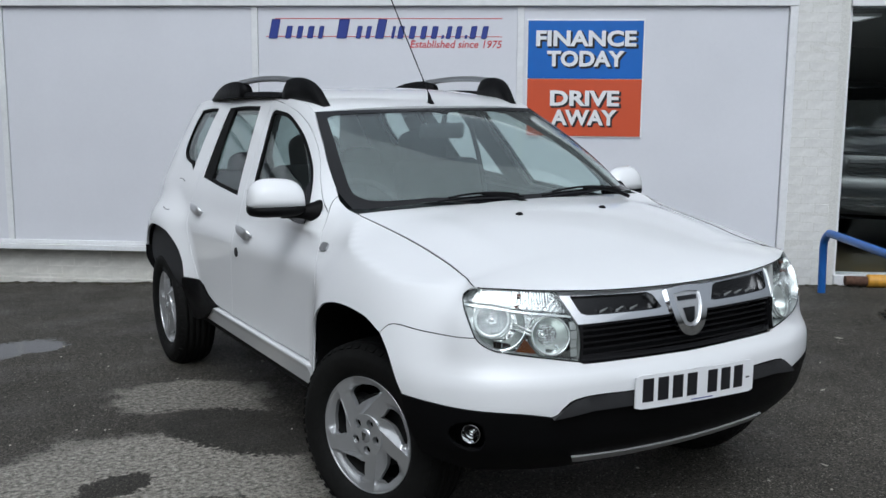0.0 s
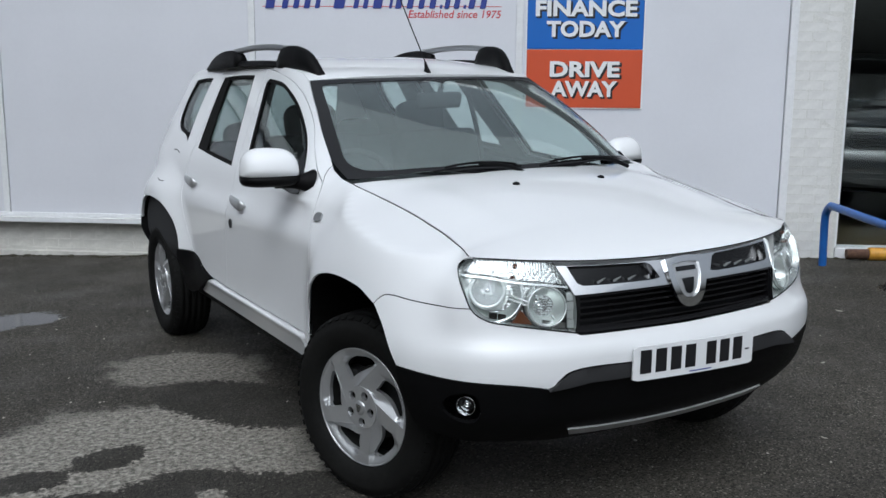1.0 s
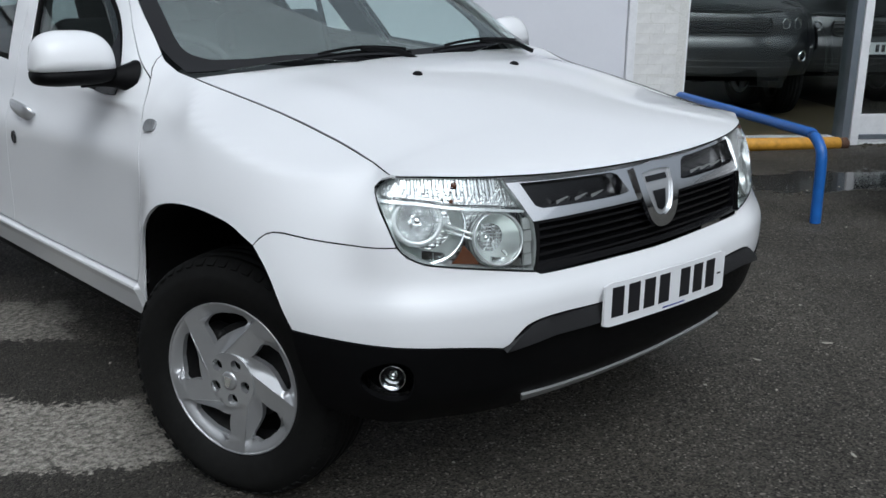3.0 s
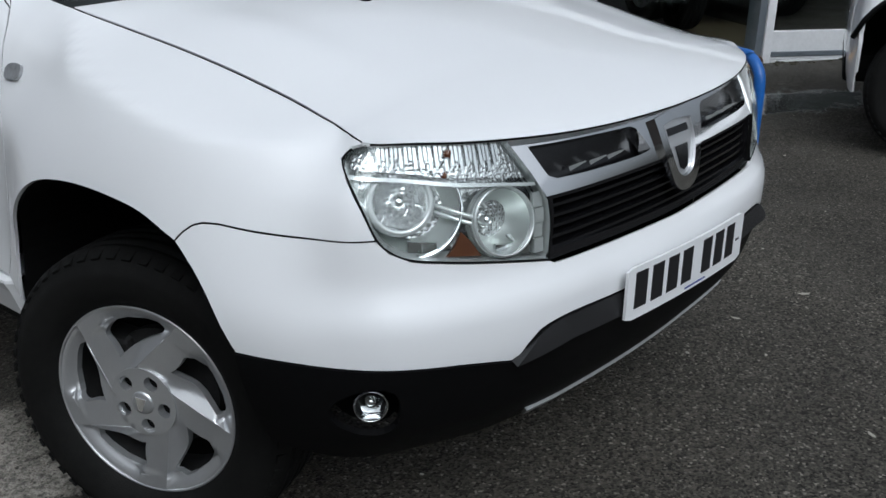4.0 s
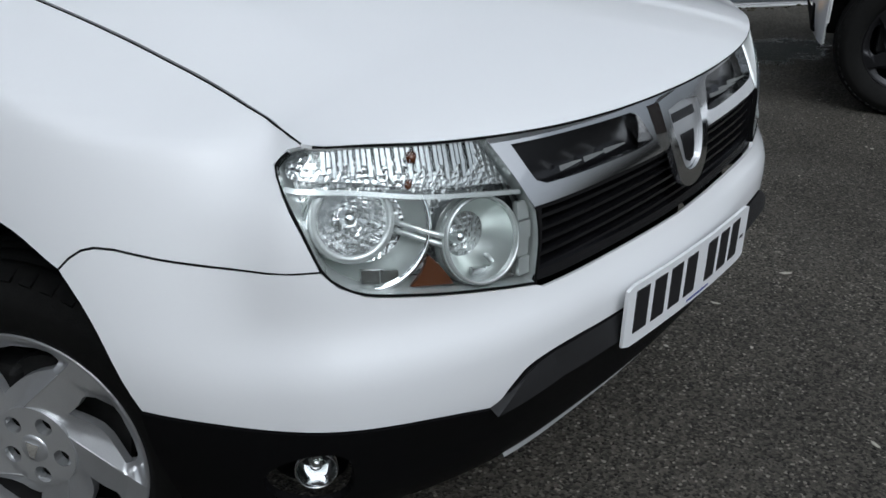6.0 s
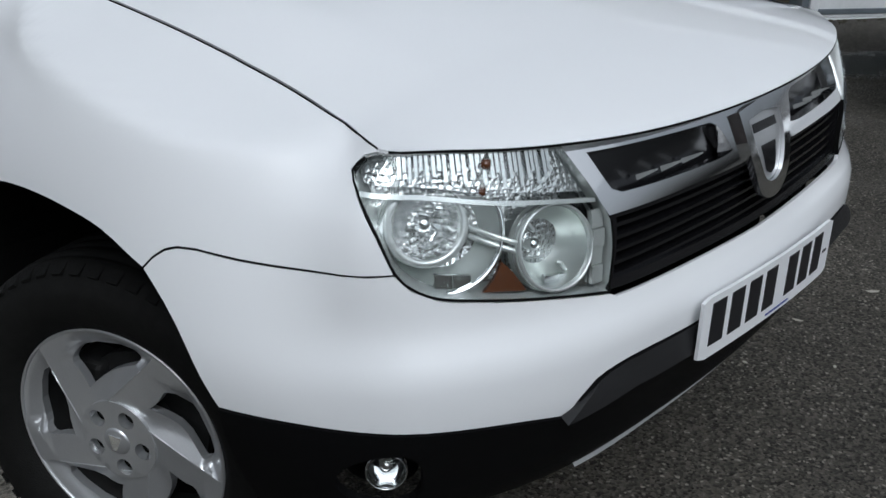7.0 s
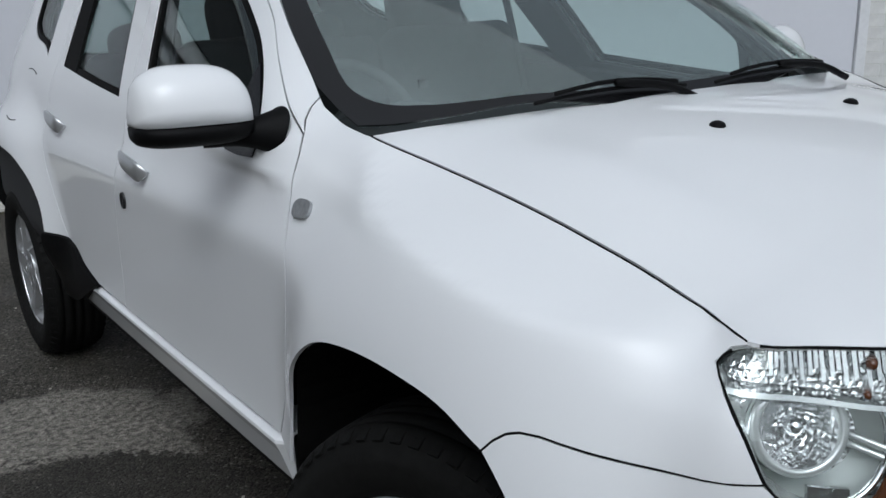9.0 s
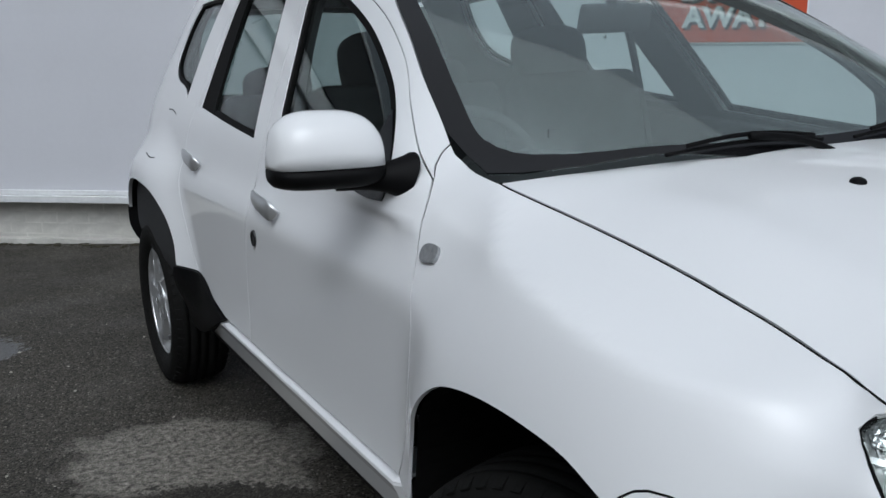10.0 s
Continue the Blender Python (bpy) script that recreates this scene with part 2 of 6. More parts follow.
LETTER_BLUE = surface("lettering_blue", (0.03, 0.05, 0.25), 0.4)
LETTER_RED = surface("lettering_red", (0.52, 0.05, 0.06), 0.4)
DARK_PAINT = surface("black_car_paint", (0.010, 0.011, 0.013), 0.3, coat=1.0)
SHOP_FLOOR = surface("brown_showroom_floor", (0.10, 0.082, 0.05), 0.35, grain=(20, 0.15), stain=(1.5, 0.2))
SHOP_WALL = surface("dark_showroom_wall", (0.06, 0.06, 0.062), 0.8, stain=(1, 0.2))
GREY_FRAME = surface("grey_aluminium_frame", (0.22, 0.25, 0.28), 0.4, 0.5, stain=(9, 0.15))
OLD_BRICK = surface("dark_old_brick", (0.10, 0.075, 0.06), 0.85, grain=(9, 0.3), stain=(0.8, 0.2))
DARK_FELT = surface("dark_roof_felt", (0.05, 0.05, 0.052), 0.8, grain=(6, 0.3))
BARK = surface("bark", (0.05, 0.04, 0.03), 0.9, grain=(30, 0.4), bump=(30, 0.6))
LEAF = surface("dark_leaf", (0.045, 0.06, 0.03), 0.6, grain=(8, 0.4))
MOSS = surface("moss_and_grit", (0.05, 0.045, 0.028), 0.9, grain=(40, 0.5))
TINTED = surface("dark_tinted_glass", (0.006, 0.007, 0.008), 0.04)
DARK_RIM = surface("dark_grey_rim", (0.02, 0.02, 0.022), 0.35, 0.6)
SHOP_LIGHT, _n, _l, _b = nodes_of("ceiling_light_panel")
_b.inputs["Emission Color"].default_value, _b.inputs["Emission Strength"].default_value = (1, 0.98, 0.95, 1), 0.6

# ---- building kit ----
from mathutils.geometry import delaunay_2d_cdt


def finish(name, mesh, material, parent=None, label="", smooth=True):
    mesh.materials.append(material)
    if smooth:
        mesh.polygons.foreach_set("use_smooth", [True] * len(mesh.polygons))
    ob = new(name, mesh)
    ob.parent = parent
    if label:
        tagged(ob, label)
    return ob


def part(name, bm, material, parent=None, label="", smooth=False):
    mesh = bpy.data.meshes.new(name)
    bm.normal_update()
    bm.to_mesh(mesh)
    bm.free()
    return finish(name, mesh, material, parent, label, smooth)


def thing(name, label, category, group="", kind="", at=None):
    ob = tagged(new(name), label, category, group, kind)
    ob.empty_display_size = 0.1
    if at is not None:
        ob.matrix_world = at
    return ob


def smooth_run(pts, step):
    """A Catmull-Rom line through the points, in steps of about the given length."""
    pts = [np.array(q, float) for q in pts]
    if len(pts) == 2:
        pts = [pts[0], (pts[0] + pts[1]) / 2, pts[1]]
    q = [2 * pts[0] - pts[1], *pts, 2 * pts[-1] - pts[-2]]
    out = []
    for a, b, c, d in zip(q, q[1:], q[2:], q[3:]):
        n = max(1, int(np.linalg.norm(c - b) / step))
        for i in range(n):
            t = i / n
            out.append(0.5 * (2 * b + (c - a) * t + (2 * a - 5 * b + 4 * c - d) * t * t + (3 * b - a - 3 * c + d) * t ** 3))
    out.append(pts[-1])
    return out


def ring(*runs, step=0.02):
    """A closed outline out of smooth runs that meet in corners."""
    out = []
    for r in runs:
        for q in smooth_run(r, step):
            if not out or np.linalg.norm(q - out[-1]) > 1e-4:
                out.append(q)
    if np.linalg.norm(out[0] - out[-1]) < 1e-4:
        out.pop()
    return np.array(out)


def loop(pts, step=0.02):
    """A closed outline that is smooth all round."""
    p = [tuple(q) for q in pts]
    k = len(p)
    ext = p[-2:] + p + p[:3]
    n = [np.array(q, float) for q in ext]
    out = []
    for i in range(2, 2 + k):
        a, b, c, d = n[i - 1], n[i], n[i + 1], n[i + 2]
        m = max(2, int(np.linalg.norm(c - b) / step))
        for j in range(m):
            t = j / m
            out.append(0.5 * (2 * b + (c - a) * t + (2 * a - 5 * b + 4 * c - d) * t * t + (3 * b - a - 3 * c + d) * t ** 3))
    return np.array(out)


def signed_area(o):
    x, y = o[:, 0], o[:, 1]
    return 0.5 * np.sum(x * np.roll(y, -1) - np.roll(x, -1) * y)


def shrink(o, d):
    """The outline moved inwards by d."""
    if d == 0:
        return o
    e = np.roll(o, -1, 0) - o
    n = np.stack([-e[:, 1], e[:, 0]], 1) / np.maximum(np.linalg.norm(e, axis=1), 1e-9)[:, None]
    n *= np.sign(signed_area(o))
    m = n + np.roll(n, 1, 0)
    k = np.sum(m * m, 1)
    return o + m * (2 * d / np.maximum(k, 1.2))[:, None]


def inside(o, q):
    x, y = q[:, 0], q[:, 1]
    res = np.zeros(len(q), bool)
    for (x0, y0), (x1, y1) in zip(o, np.roll(o, -1, 0)):
        if y0 != y1:
            res ^= ((y0 > y) != (y1 > y)) & (x < (x1 - x0) * (y - y0) / (y1 - y0) + x0)
    return res


def near(o, q):
    d = np.full(len(q), 9.0)
    for a, b in zip(o, np.roll(o, -1, 0)):
        ab = b - a
        t = np.clip(((q - a) @ ab) / max(ab @ ab, 1e-12), 0, 1)
        d = np.minimum(d, np.linalg.norm(q - a - t[:, None] * ab, axis=1))
    return d


def sheet(name, outline, lift, material, parent=None, step=0.035, thick=0.012, gap=0.0, holes=(), label="", centre=(0, 1.2, 0.7), rim=True, lip=0.0):
    """A curved solid panel: a flat outline (with holes) carried onto lift(u, v), with thickness; lip rounds its edge."""
    o = shrink(np.asarray(outline, float), gap)
    hs = [shrink(np.asarray(h, float), -gap) for h in holes]
    lo, hi = o.min(0), o.max(0)
    gx, gy = np.meshgrid(np.arange(lo[0], hi[0], step), np.arange(lo[1], hi[1], step * 0.87))
    gx = gx + (np.arange(gx.shape[0]) % 2)[:, None] * step / 2
    g = np.stack([gx.ravel(), gy.ravel()], 1)
    g = g[inside(o, g)]
    if len(g):
        g = g[near(o, g) > step * 0.45]
    for h in hs:
        if len(g):
            g = g[~inside(h, g)]
        if len(g):
            g = g[near(h, g) > step * 0.45]
    loops, pts, count = [], [], 0
    for c in (o, *hs):
        loops.append(list(range(count, count + len(c))))
        pts += [Vector(q) for q in c]
        count += len(c)
    edges = [(a, b) for lp in loops for a, b in zip(lp, lp[1:] + lp[:1])]
    pts += [Vector(q) for q in g]
    v2, _, tris, *_ = delaunay_2d_cdt(pts, edges, [], 0, 1e-6)
    uv = np.array([tuple(q) for q in v2])
    mid = np.array([uv[list(t)].mean(0) for t in tris])
    keep = inside(o, mid)
    for h in hs:
        keep &= ~inside(h, mid)
    tris = [t for t, k in zip(tris, keep) if k]

    def frame_at(uv):
        e = 5e-4
        pos = lift(uv[:, 0], uv[:, 1])
        du = lift(uv[:, 0] + e, uv[:, 1]) - lift(uv[:, 0] - e, uv[:, 1])
        dv = lift(uv[:, 0], uv[:, 1] + e) - lift(uv[:, 0], uv[:, 1] - e)
        nn = np.cross(du, dv)
        nn /= np.maximum(np.linalg.norm(nn, axis=1), 1e-12)[:, None]
        return pos, nn
    pos, nn = frame_at(uv)
    flip = 1.0 if np.sum(nn * (pos - np.array(centre))) > 0 else -1.0
    nn = nn * flip
    k = len(pos)
    verts, norms, faces = [*pos, *(pos - nn * thick)], [*nn, *(-nn)], []
    for t in tris:
        a, b, c = t
        f = np.cross(pos[b] - pos[a], pos[c] - pos[a])
        t = (a, b, c) if f @ nn[a] > 0 else (a, c, b)
        faces.append(t)
        faces.append((t[0] + k, t[2] + k, t[1] + k))
    if rim:
        for c in (o, *hs):
            cp, cn = frame_at(c)
            cn = cn * flip
            turn = flip * np.sign(signed_area(c)) * (1 if c is o else -1)
            for i in range(len(c)):
                j = (i + 1) % len(c)
                s = len(verts)
                w = np.cross(cp[j] - cp[i], cn[i]) * turn
                w /= max(np.linalg.norm(w), 1e-12)
                verts += [cp[i], cp[j], cp[j] - cn[j] * thick, cp[i] - cn[i] * thick]
                norms += [w] * 4
                faces.append((s + 3, s + 2, s + 1, s) if turn > 0 else (s, s + 1, s + 2, s + 3))
    mesh = bpy.data.meshes.new(name)
    mesh.from_pydata([tuple(q) for q in verts], [], faces)
    mesh.update()
    ob = finish(name, mesh, material, parent, label)
    mesh.normals_split_custom_set_from_vertices([tuple(q) for q in norms])
    return ob


def box(bm, size, at=(0, 0, 0), m=None, bevel=0.0, segments=2):
    r = bmesh.ops.create_cube(bm, size=1.0, matrix=(m or Matrix()) @ Matrix.Translation(at) @ Matrix.Diagonal((*size, 1)))
    if bevel:
        es = list({e for v in r["verts"] for e in v.link_edges})
        bmesh.ops.bevel(bm, geom=es, offset=bevel, segments=segments, affect="EDGES", profile=0.5)
    return bm


def block(name, size, at, material, parent=None, label="", bevel=0.004, m=None, segments=2):
    return part(name, box(bmesh.new(), size, at, m, bevel, segments), material, parent, label)


def lathe(profile, n=48, m=None, closed=False):
    """A turned solid: profile of (radius, place along x) about the x axis."""
    bm = bmesh.new()
    m = m or Matrix()
    rows = []
    for i in range(n):
        a = 2 * math.pi * i / n
        rows.append([bm.verts.new(m @ Vector((x, r * math.cos(a), r * math.sin(a)))) for r, x in profile])
    k = len(profile)
    for i in range(n):
        for j in range(k if closed else k - 1):
            a, b = rows[i], rows[(i + 1) % n]
            bm.faces.new((a[j], a[(j + 1) % k], b[(j + 1) % k], b[j]))
    bmesh.ops.remove_doubles(bm, verts=bm.verts, dist=1e-5)
    bmesh.ops.recalc_face_normals(bm, faces=bm.faces)
    return bm


def tube(pts, radius, n=12, smooth_step=0.03):
    """A round bar along a smooth line."""
    line = [Vector(q) for q in smooth_run(pts, smooth_step)]
    bm, rows = bmesh.new(), []
    s = None
    for i, q in enumerate(line):
        d = (line[min(i + 1, len(line) - 1)] - line[max(i - 1, 0)]).normalized()
        s = d.orthogonal() if s is None else s - d * s.dot(d)
        s.normalize()
        u = d.cross(s)
        r = radius(i / (len(line) - 1)) if callable(radius) else radius
        rows.append([bm.verts.new(q + (s * math.cos(2 * math.pi * k / n) + u * math.sin(2 * math.pi * k / n)) * r) for k in range(n)])
    for a, b in zip(rows, rows[1:]):
        for k in range(n):
            bm.faces.new((a[k], a[(k + 1) % n], b[(k + 1) % n], b[k]))
    bm.faces.new(rows[0][::-1]), bm.faces.new(rows[-1])
    bmesh.ops.recalc_face_normals(bm, faces=bm.faces)
    return bm


def loft(sections, caps=True):
    """A skin over closed sections with equal numbers of points."""
    bm = bmesh.new()
    rows = [[bm.verts.new(Vector(q)) for q in s] for s in sections]
    k = len(rows[0])
    for a, b in zip(rows, rows[1:]):
        for i in range(k):
            bm.faces.new((a[i], a[(i + 1) % k], b[(i + 1) % k], b[i]))
    if caps:
        bm.faces.new(rows[0][::-1]), bm.faces.new(rows[-1])
    bmesh.ops.recalc_face_normals(bm, faces=bm.faces)
    return bm


def lettering(name, text, size, m, material, parent=None, label="", bold=0.0, depth=0.001, shear=0.0, spacing=1.0, width=None):
    """Letters as a thin mesh that lies in its own xy plane, carried to m; width fits them to a length."""
    c = bpy.data.curves.new(name, "FONT")
    c.body, c.size, c.extrude, c.offset, c.shear, c.space_character = text, size, depth, bold, shear, spacing
    c.resolution_u = 3
    c.align_x, c.align_y = "CENTER", "CENTER"
    t = new(name, c)
    bpy.context.view_layer.update()
    mesh = bpy.data.meshes.new_from_object(t.evaluated_get(bpy.context.evaluated_depsgraph_get()))
    bpy.data.objects.remove(t)
    if width:
        xs = [v.co.x for v in mesh.vertices]
        mesh.transform(Matrix.Diagonal((width / (max(xs) - min(xs)), 1, 1, 1)))
    mesh.transform(m)
    mesh.materials.clear()
    return finish(name, mesh, material, parent, label, smooth=False)
# ---- curves and body surfaces of the car: x across, y towards the tail, z up, front axle at y = 0 ----
def spline(knots):
    """A natural cubic through (t, value) pairs, straight beyond its ends."""
    t, v = np.array(knots, float).T
    n, h = len(t), np.diff(t)
    a, b = np.zeros((n, n)), np.zeros(n)
    a[0, 0] = a[-1, -1] = 1
    for i in range(1, n - 1):
        a[i, i - 1:i + 2] = h[i - 1], 2 * (h[i - 1] + h[i]), h[i]
        b[i] = 6 * ((v[i + 1] - v[i]) / h[i] - (v[i] - v[i - 1]) / h[i - 1])
    m = np.linalg.solve(a, b)

    def value(x):
        x = np.asarray(x, float)
        i = np.clip(np.searchsorted(t, x) - 1, 0, n - 2)
        l, r = (t[i + 1] - x) / h[i], (x - t[i]) / h[i]
        inside = l * v[i] + r * v[i + 1] + ((l ** 3 - l) * m[i] + (r ** 3 - r) * m[i + 1]) * h[i] ** 2 / 6
        s0 = (v[1] - v[0]) / h[0] - h[0] * (2 * m[0] + m[1]) / 6
        s1 = (v[-1] - v[-2]) / h[-1] + h[-1] * (m[-2] + 2 * m[-1]) / 6
        return np.where(x < t[0], v[0] + s0 * (x - t[0]), np.where(x > t[-1], v[-1] + s1 * (x - t[-1]), inside))
    return value


def ramp(a, b, x):
    t = np.clip((np.asarray(x, float) - a) / (b - a), 0, 1)
    return t * t * (3 - 2 * t)


# plan of the widest contour, from the nose (p = -1.42) round the corner and along the flank (p = y)
PLAN = [(-1.682, -0.26, -0.800), (-1.42, 0, -0.810), (-1.16, 0.26, -0.800), (-0.905, 0.512, -0.762), (-0.782, 0.627, -0.714),
        (-0.64, 0.749, -0.630), (-0.50, 0.827, -0.510), (-0.385, 0.862, -0.389), (-0.20, 0.874, -0.20), (0.1, 0.872, 0.1),
        (0.5, 0.866, 0.5), (1.3, 0.868, 1.3), (2.1, 0.868, 2.1), (2.8, 0.86, 2.8), (3.05, 0.835, 3.05), (3.27, 0.76, 3.25),
        (3.46, 0.62, 3.375), (3.72, 0.37, 3.44), (4.10, 0, 3.46), (4.48, -0.37, 3.44)]
plan_x, plan_y = spline([(p, x) for p, x, y in PLAN]), spline([(p, y) for p, x, y in PLAN])
# how far the surface lies inside that contour at each height
nose_in = spline([(0.28, 0.20), (0.34, 0.127), (0.38, 0.084), (0.44, 0.040), (0.50, 0.02), (0.56, 0.004), (0.62, 0), (0.66, 0.004),
                  (0.70, 0.022), (0.75, 0.032), (0.80, 0.038), (0.86, 0.055), (0.91, 0.075), (0.96, 0.095)])
flank_in = spline([(0.32, 0.026), (0.40, 0.004), (0.46, -0.007), (0.54, -0.0045), (0.64, -0.002), (0.74, -0.0005), (0.83, 0.001), (0.90, 0.0075), (0.96, 0.030), (1.02, 0.046),
                   (1.08, 0.062), (1.14, 0.088), (1.3, 0.168), (1.5, 0.272), (1.6, 0.326)])
tail_in = spline([(0.36, 0.06), (0.6, 0.0), (0.8, 0.02), (1.0, 0.06), (1.2, 0.14), (1.45, 0.27), (1.6, 0.36)])
crest = spline([(-0.72, 0.915), (-0.62, 0.9494), (-0.56, 0.9571), (-0.5, 0.9651), (-0.42, 0.9776), (-0.32, 0.993), (-0.2, 1.014), (-0.08, 1.0352), (0.04, 1.0537), (0.15, 1.0722), (0.25, 1.0955), (0.33, 1.1105), (0.42, 1.1384), (0.5, 1.1927), (0.6, 1.268), (1.0, 1.488), (1.2, 1.545), (1.5, 1.575), (4, 1.575)])
drop = spline([(-0.72, 0.0), (-0.62, 0.0287), (-0.56, 0.0874), (-0.5, 0.1205), (-0.42, 0.1606), (-0.32, 0.1905), (-0.2, 0.1948), (-0.08, 0.1881), (0.04, 0.1791), (0.15, 0.1582), (0.25, 0.1089), (0.33, 0.0901), (0.42, 0.088), (0.5, 0.073), (0.6, 0.05), (1.0, 0.02), (1.2, 0.0), (1.5, 0.0), (4, 0.0)])


def plain_inset(p, z):
    w, r = ramp(-0.78, -0.22, p), ramp(2.75, 3.45, p)
    d = nose_in(z) * (1 - w) + flank_in(z) * w * (1 - r) + tail_in(z) * r
    pc = np.maximum(p, -0.72)
    # the front wing stays upright up to its shoulder and then runs in to the bonnet
    k = 1 - ramp(0.08, 0.34, p)
    d = d - 0.5 * k * w * np.clip(flank_in(z) - 0.006, 0, 1)
    deep = 0.17 + 0.02 * k
    return d + drop(pc) * np.clip((z - crest(pc) + deep) / deep, 0, 1.1) ** (2 + 1.7 * k)


def plan_normal(p):
    e = 1e-3
    tx, ty = plan_x(p + e) - plan_x(p - e), plan_y(p + e) - plan_y(p - e)
    k = np.hypot(tx, ty)
    return ty / k, -tx / k


# lamps and bonnet edge lean back to this plan line at the top
lip_y = spline([(-0.2, -0.752), (0, -0.759), (0.2, -0.752), (0.43, -0.714), (0.58, -0.650), (0.70, -0.556), (0.78, -0.476)])
_p = np.linspace(-1.42, -0.52, 31)
_nx, _ny = plan_normal(_p)
_d = plain_inset(_p, 0.93 + 0 * _p)
_bx, _by = plan_x(_p) - _nx * _d, plan_y(_p) - _ny * _d
_ts = np.linspace(-0.08, 0.20, 561)
_lean = [float(_ts[np.argmin(np.abs((by - ny * _ts) - lip_y(bx - nx * _ts)))]) for bx, by, nx, ny in zip(_bx, _by, _nx, _ny)]
lean_at = spline([(p, v * float(1 - ramp(-0.62, -0.53, p))) for p, v in zip(_p[::3], _lean[::3])] + [(-0.40, 0.0), (-0.2, 0.0)])


def inset(p, z):
    """How far inside the plan contour the body lies; the front wing is an upright haunch under a flat shoulder."""
    d = rough_inset(p, z)
    pc = np.clip(p, -0.62, 0.40)
    r = np.hypot((p + 0.01) * 0.95, z - 0.335)
    haunch = -0.042 + 0.30 * (r - 0.50) + 0.95 * np.clip(r - 0.50, 0, 0.5) ** 2
    shelf = rough_inset(pc, crest(pc)) - 3.8 * (crest(pc) - z)
    full = 0.5 * (haunch + shelf + np.sqrt((haunch - shelf) ** 2 + 0.022 ** 2))
    k = ramp(-0.60, -0.42, p) * (1 - ramp(0.10, 0.36, p)) * ramp(0.56, 0.70, z)
    return d * (1 - k) + full * k


def rough_inset(p, z):
    d = plain_inset(p, z)
    lean = np.where(p < -0.2, lean_at(np.clip(p, -1.42, -0.2)), 0.0)
    d = d + lean * ramp(0.69, 0.93, z)
    d = d - 0.005 * np.exp(-((p + 0.66) / 0.15) ** 2) * (1 - ramp(0.62, 0.74, z))
    # shoulder crease that runs back from the wing under the mirror
    zc = np.interp(p, [0.34, 0.42, 0.57, 0.77, 1.0], [1.000, 1.017, 1.030, 1.037, 1.035])
    d = d - 0.006 * np.exp(-((z - zc) / 0.017) ** 2) * ramp(0.36, 0.42, p) * (1 - ramp(0.62, 1.05, p))
    # flared wheel arches
    for c, amp, r0, r1 in ((-0.01, 0.046, 0.43, 0.70), (2.66, 0.062, 0.50, 0.74)):
        rr = np.hypot((p - c) * 0.95, z - 0.335)
        d = d - amp * (1 - ramp(r0, r1, rr)) * ramp(-0.62, -0.30, p) * ramp(0.42, 0.60, z) * ((1 - ramp(0.14, 0.42, p)) if c < 1 else 1)
    return d


def body(p, z, out=0.0):
    """The body's skin at contour place p and height z; out lifts it off along the plan's normal."""
    p, z = np.asarray(p, float), np.asarray(z, float)
    nx, ny = plan_normal(p)
    d = out - inset(p, z)
    return np.stack([plan_x(p) + nx * d, plan_y(p) + ny * d, z + 0 * p], -1)


# bonnet: between the two wing crests and the nose
_q = np.linspace(-0.62, 0.36, 200)
_e = body(_q, crest(_q))
_o = np.argsort(_e[:, 1])
edge_y, edge_x, edge_z = _e[_o, 1], _e[_o, 0], _e[_o, 2]
nose_top = spline([(-1.42, 0.924), (-1.16, 0.928), (-0.95, 0.936), (-0.75, 0.944), (-0.62, 0.948)])
_q = np.linspace(-1.42, -0.62, 160)
_f = body(_q, nose_top(_q))
front_x, front_y, front_z = _f.T
bonnet_mid = spline([(-0.77, 0.935), (-0.6, 0.990), (-0.45, 1.03), (-0.3, 1.066), (-0.087, 1.104), (0.14, 1.126), (0.35, 1.140)])


def bonnet(x, y):
    x, y = np.asarray(x, float), np.asarray(y, float)
    ax = np.abs(x)
    slope = (edge_z[12] - edge_z[0]) / (edge_y[12] - edge_y[0])
    xe = np.interp(y, edge_y, edge_x)
    ze = np.where(y < edge_y[0], edge_z[0] + 0.45 * slope * (y - edge_y[0]), np.interp(y, edge_y, edge_z))

    def base(ax, y, xe, ze):
        m = bonnet_mid(y)
        g = np.exp(-((ax - 0.50) / 0.07) ** 2) * 0.008 * ramp(-0.6, -0.15, y) * (1 - ramp(-0.1, 0.16, y))
        return m + (ze - m) * np.clip(ax / xe, 0, 1.05) ** 2.3 + g
    yf = np.interp(ax, front_x, front_y)
    zf = np.interp(ax, front_x, front_z)
    xe0 = np.interp(yf, edge_y, edge_x)
    ze0 = np.where(yf < edge_y[0], edge_z[0] + 0.45 * slope * (yf - edge_y[0]), np.interp(yf, edge_y, edge_z))
    away = np.clip(y - yf, 0, None)
    z = base(ax, y, xe, ze) - (base(ax, yf, xe0, ze0) - zf) * np.exp(-(away / 0.06))
    return np.stack([x, y, z], -1)


# roof: between the two gutters
gutter = spline([(0.90, 1.43), (1.0, 1.490), (1.2, 1.535), (1.5, 1.562), (1.9, 1.572), (2.5, 1.56), (2.95, 1.525), (3.3, 1.46)])
_q = np.linspace(0.8, 3.2, 200)
_e2 = body(_q, gutter(_q))
roof_mid = spline([(0.85, 1.484), (0.95, 1.512), (1.1, 1.543), (1.3, 1.572), (1.6, 1.598), (1.9, 1.605), (2.4, 1.597), (2.9, 1.56), (3.2, 1.50)])


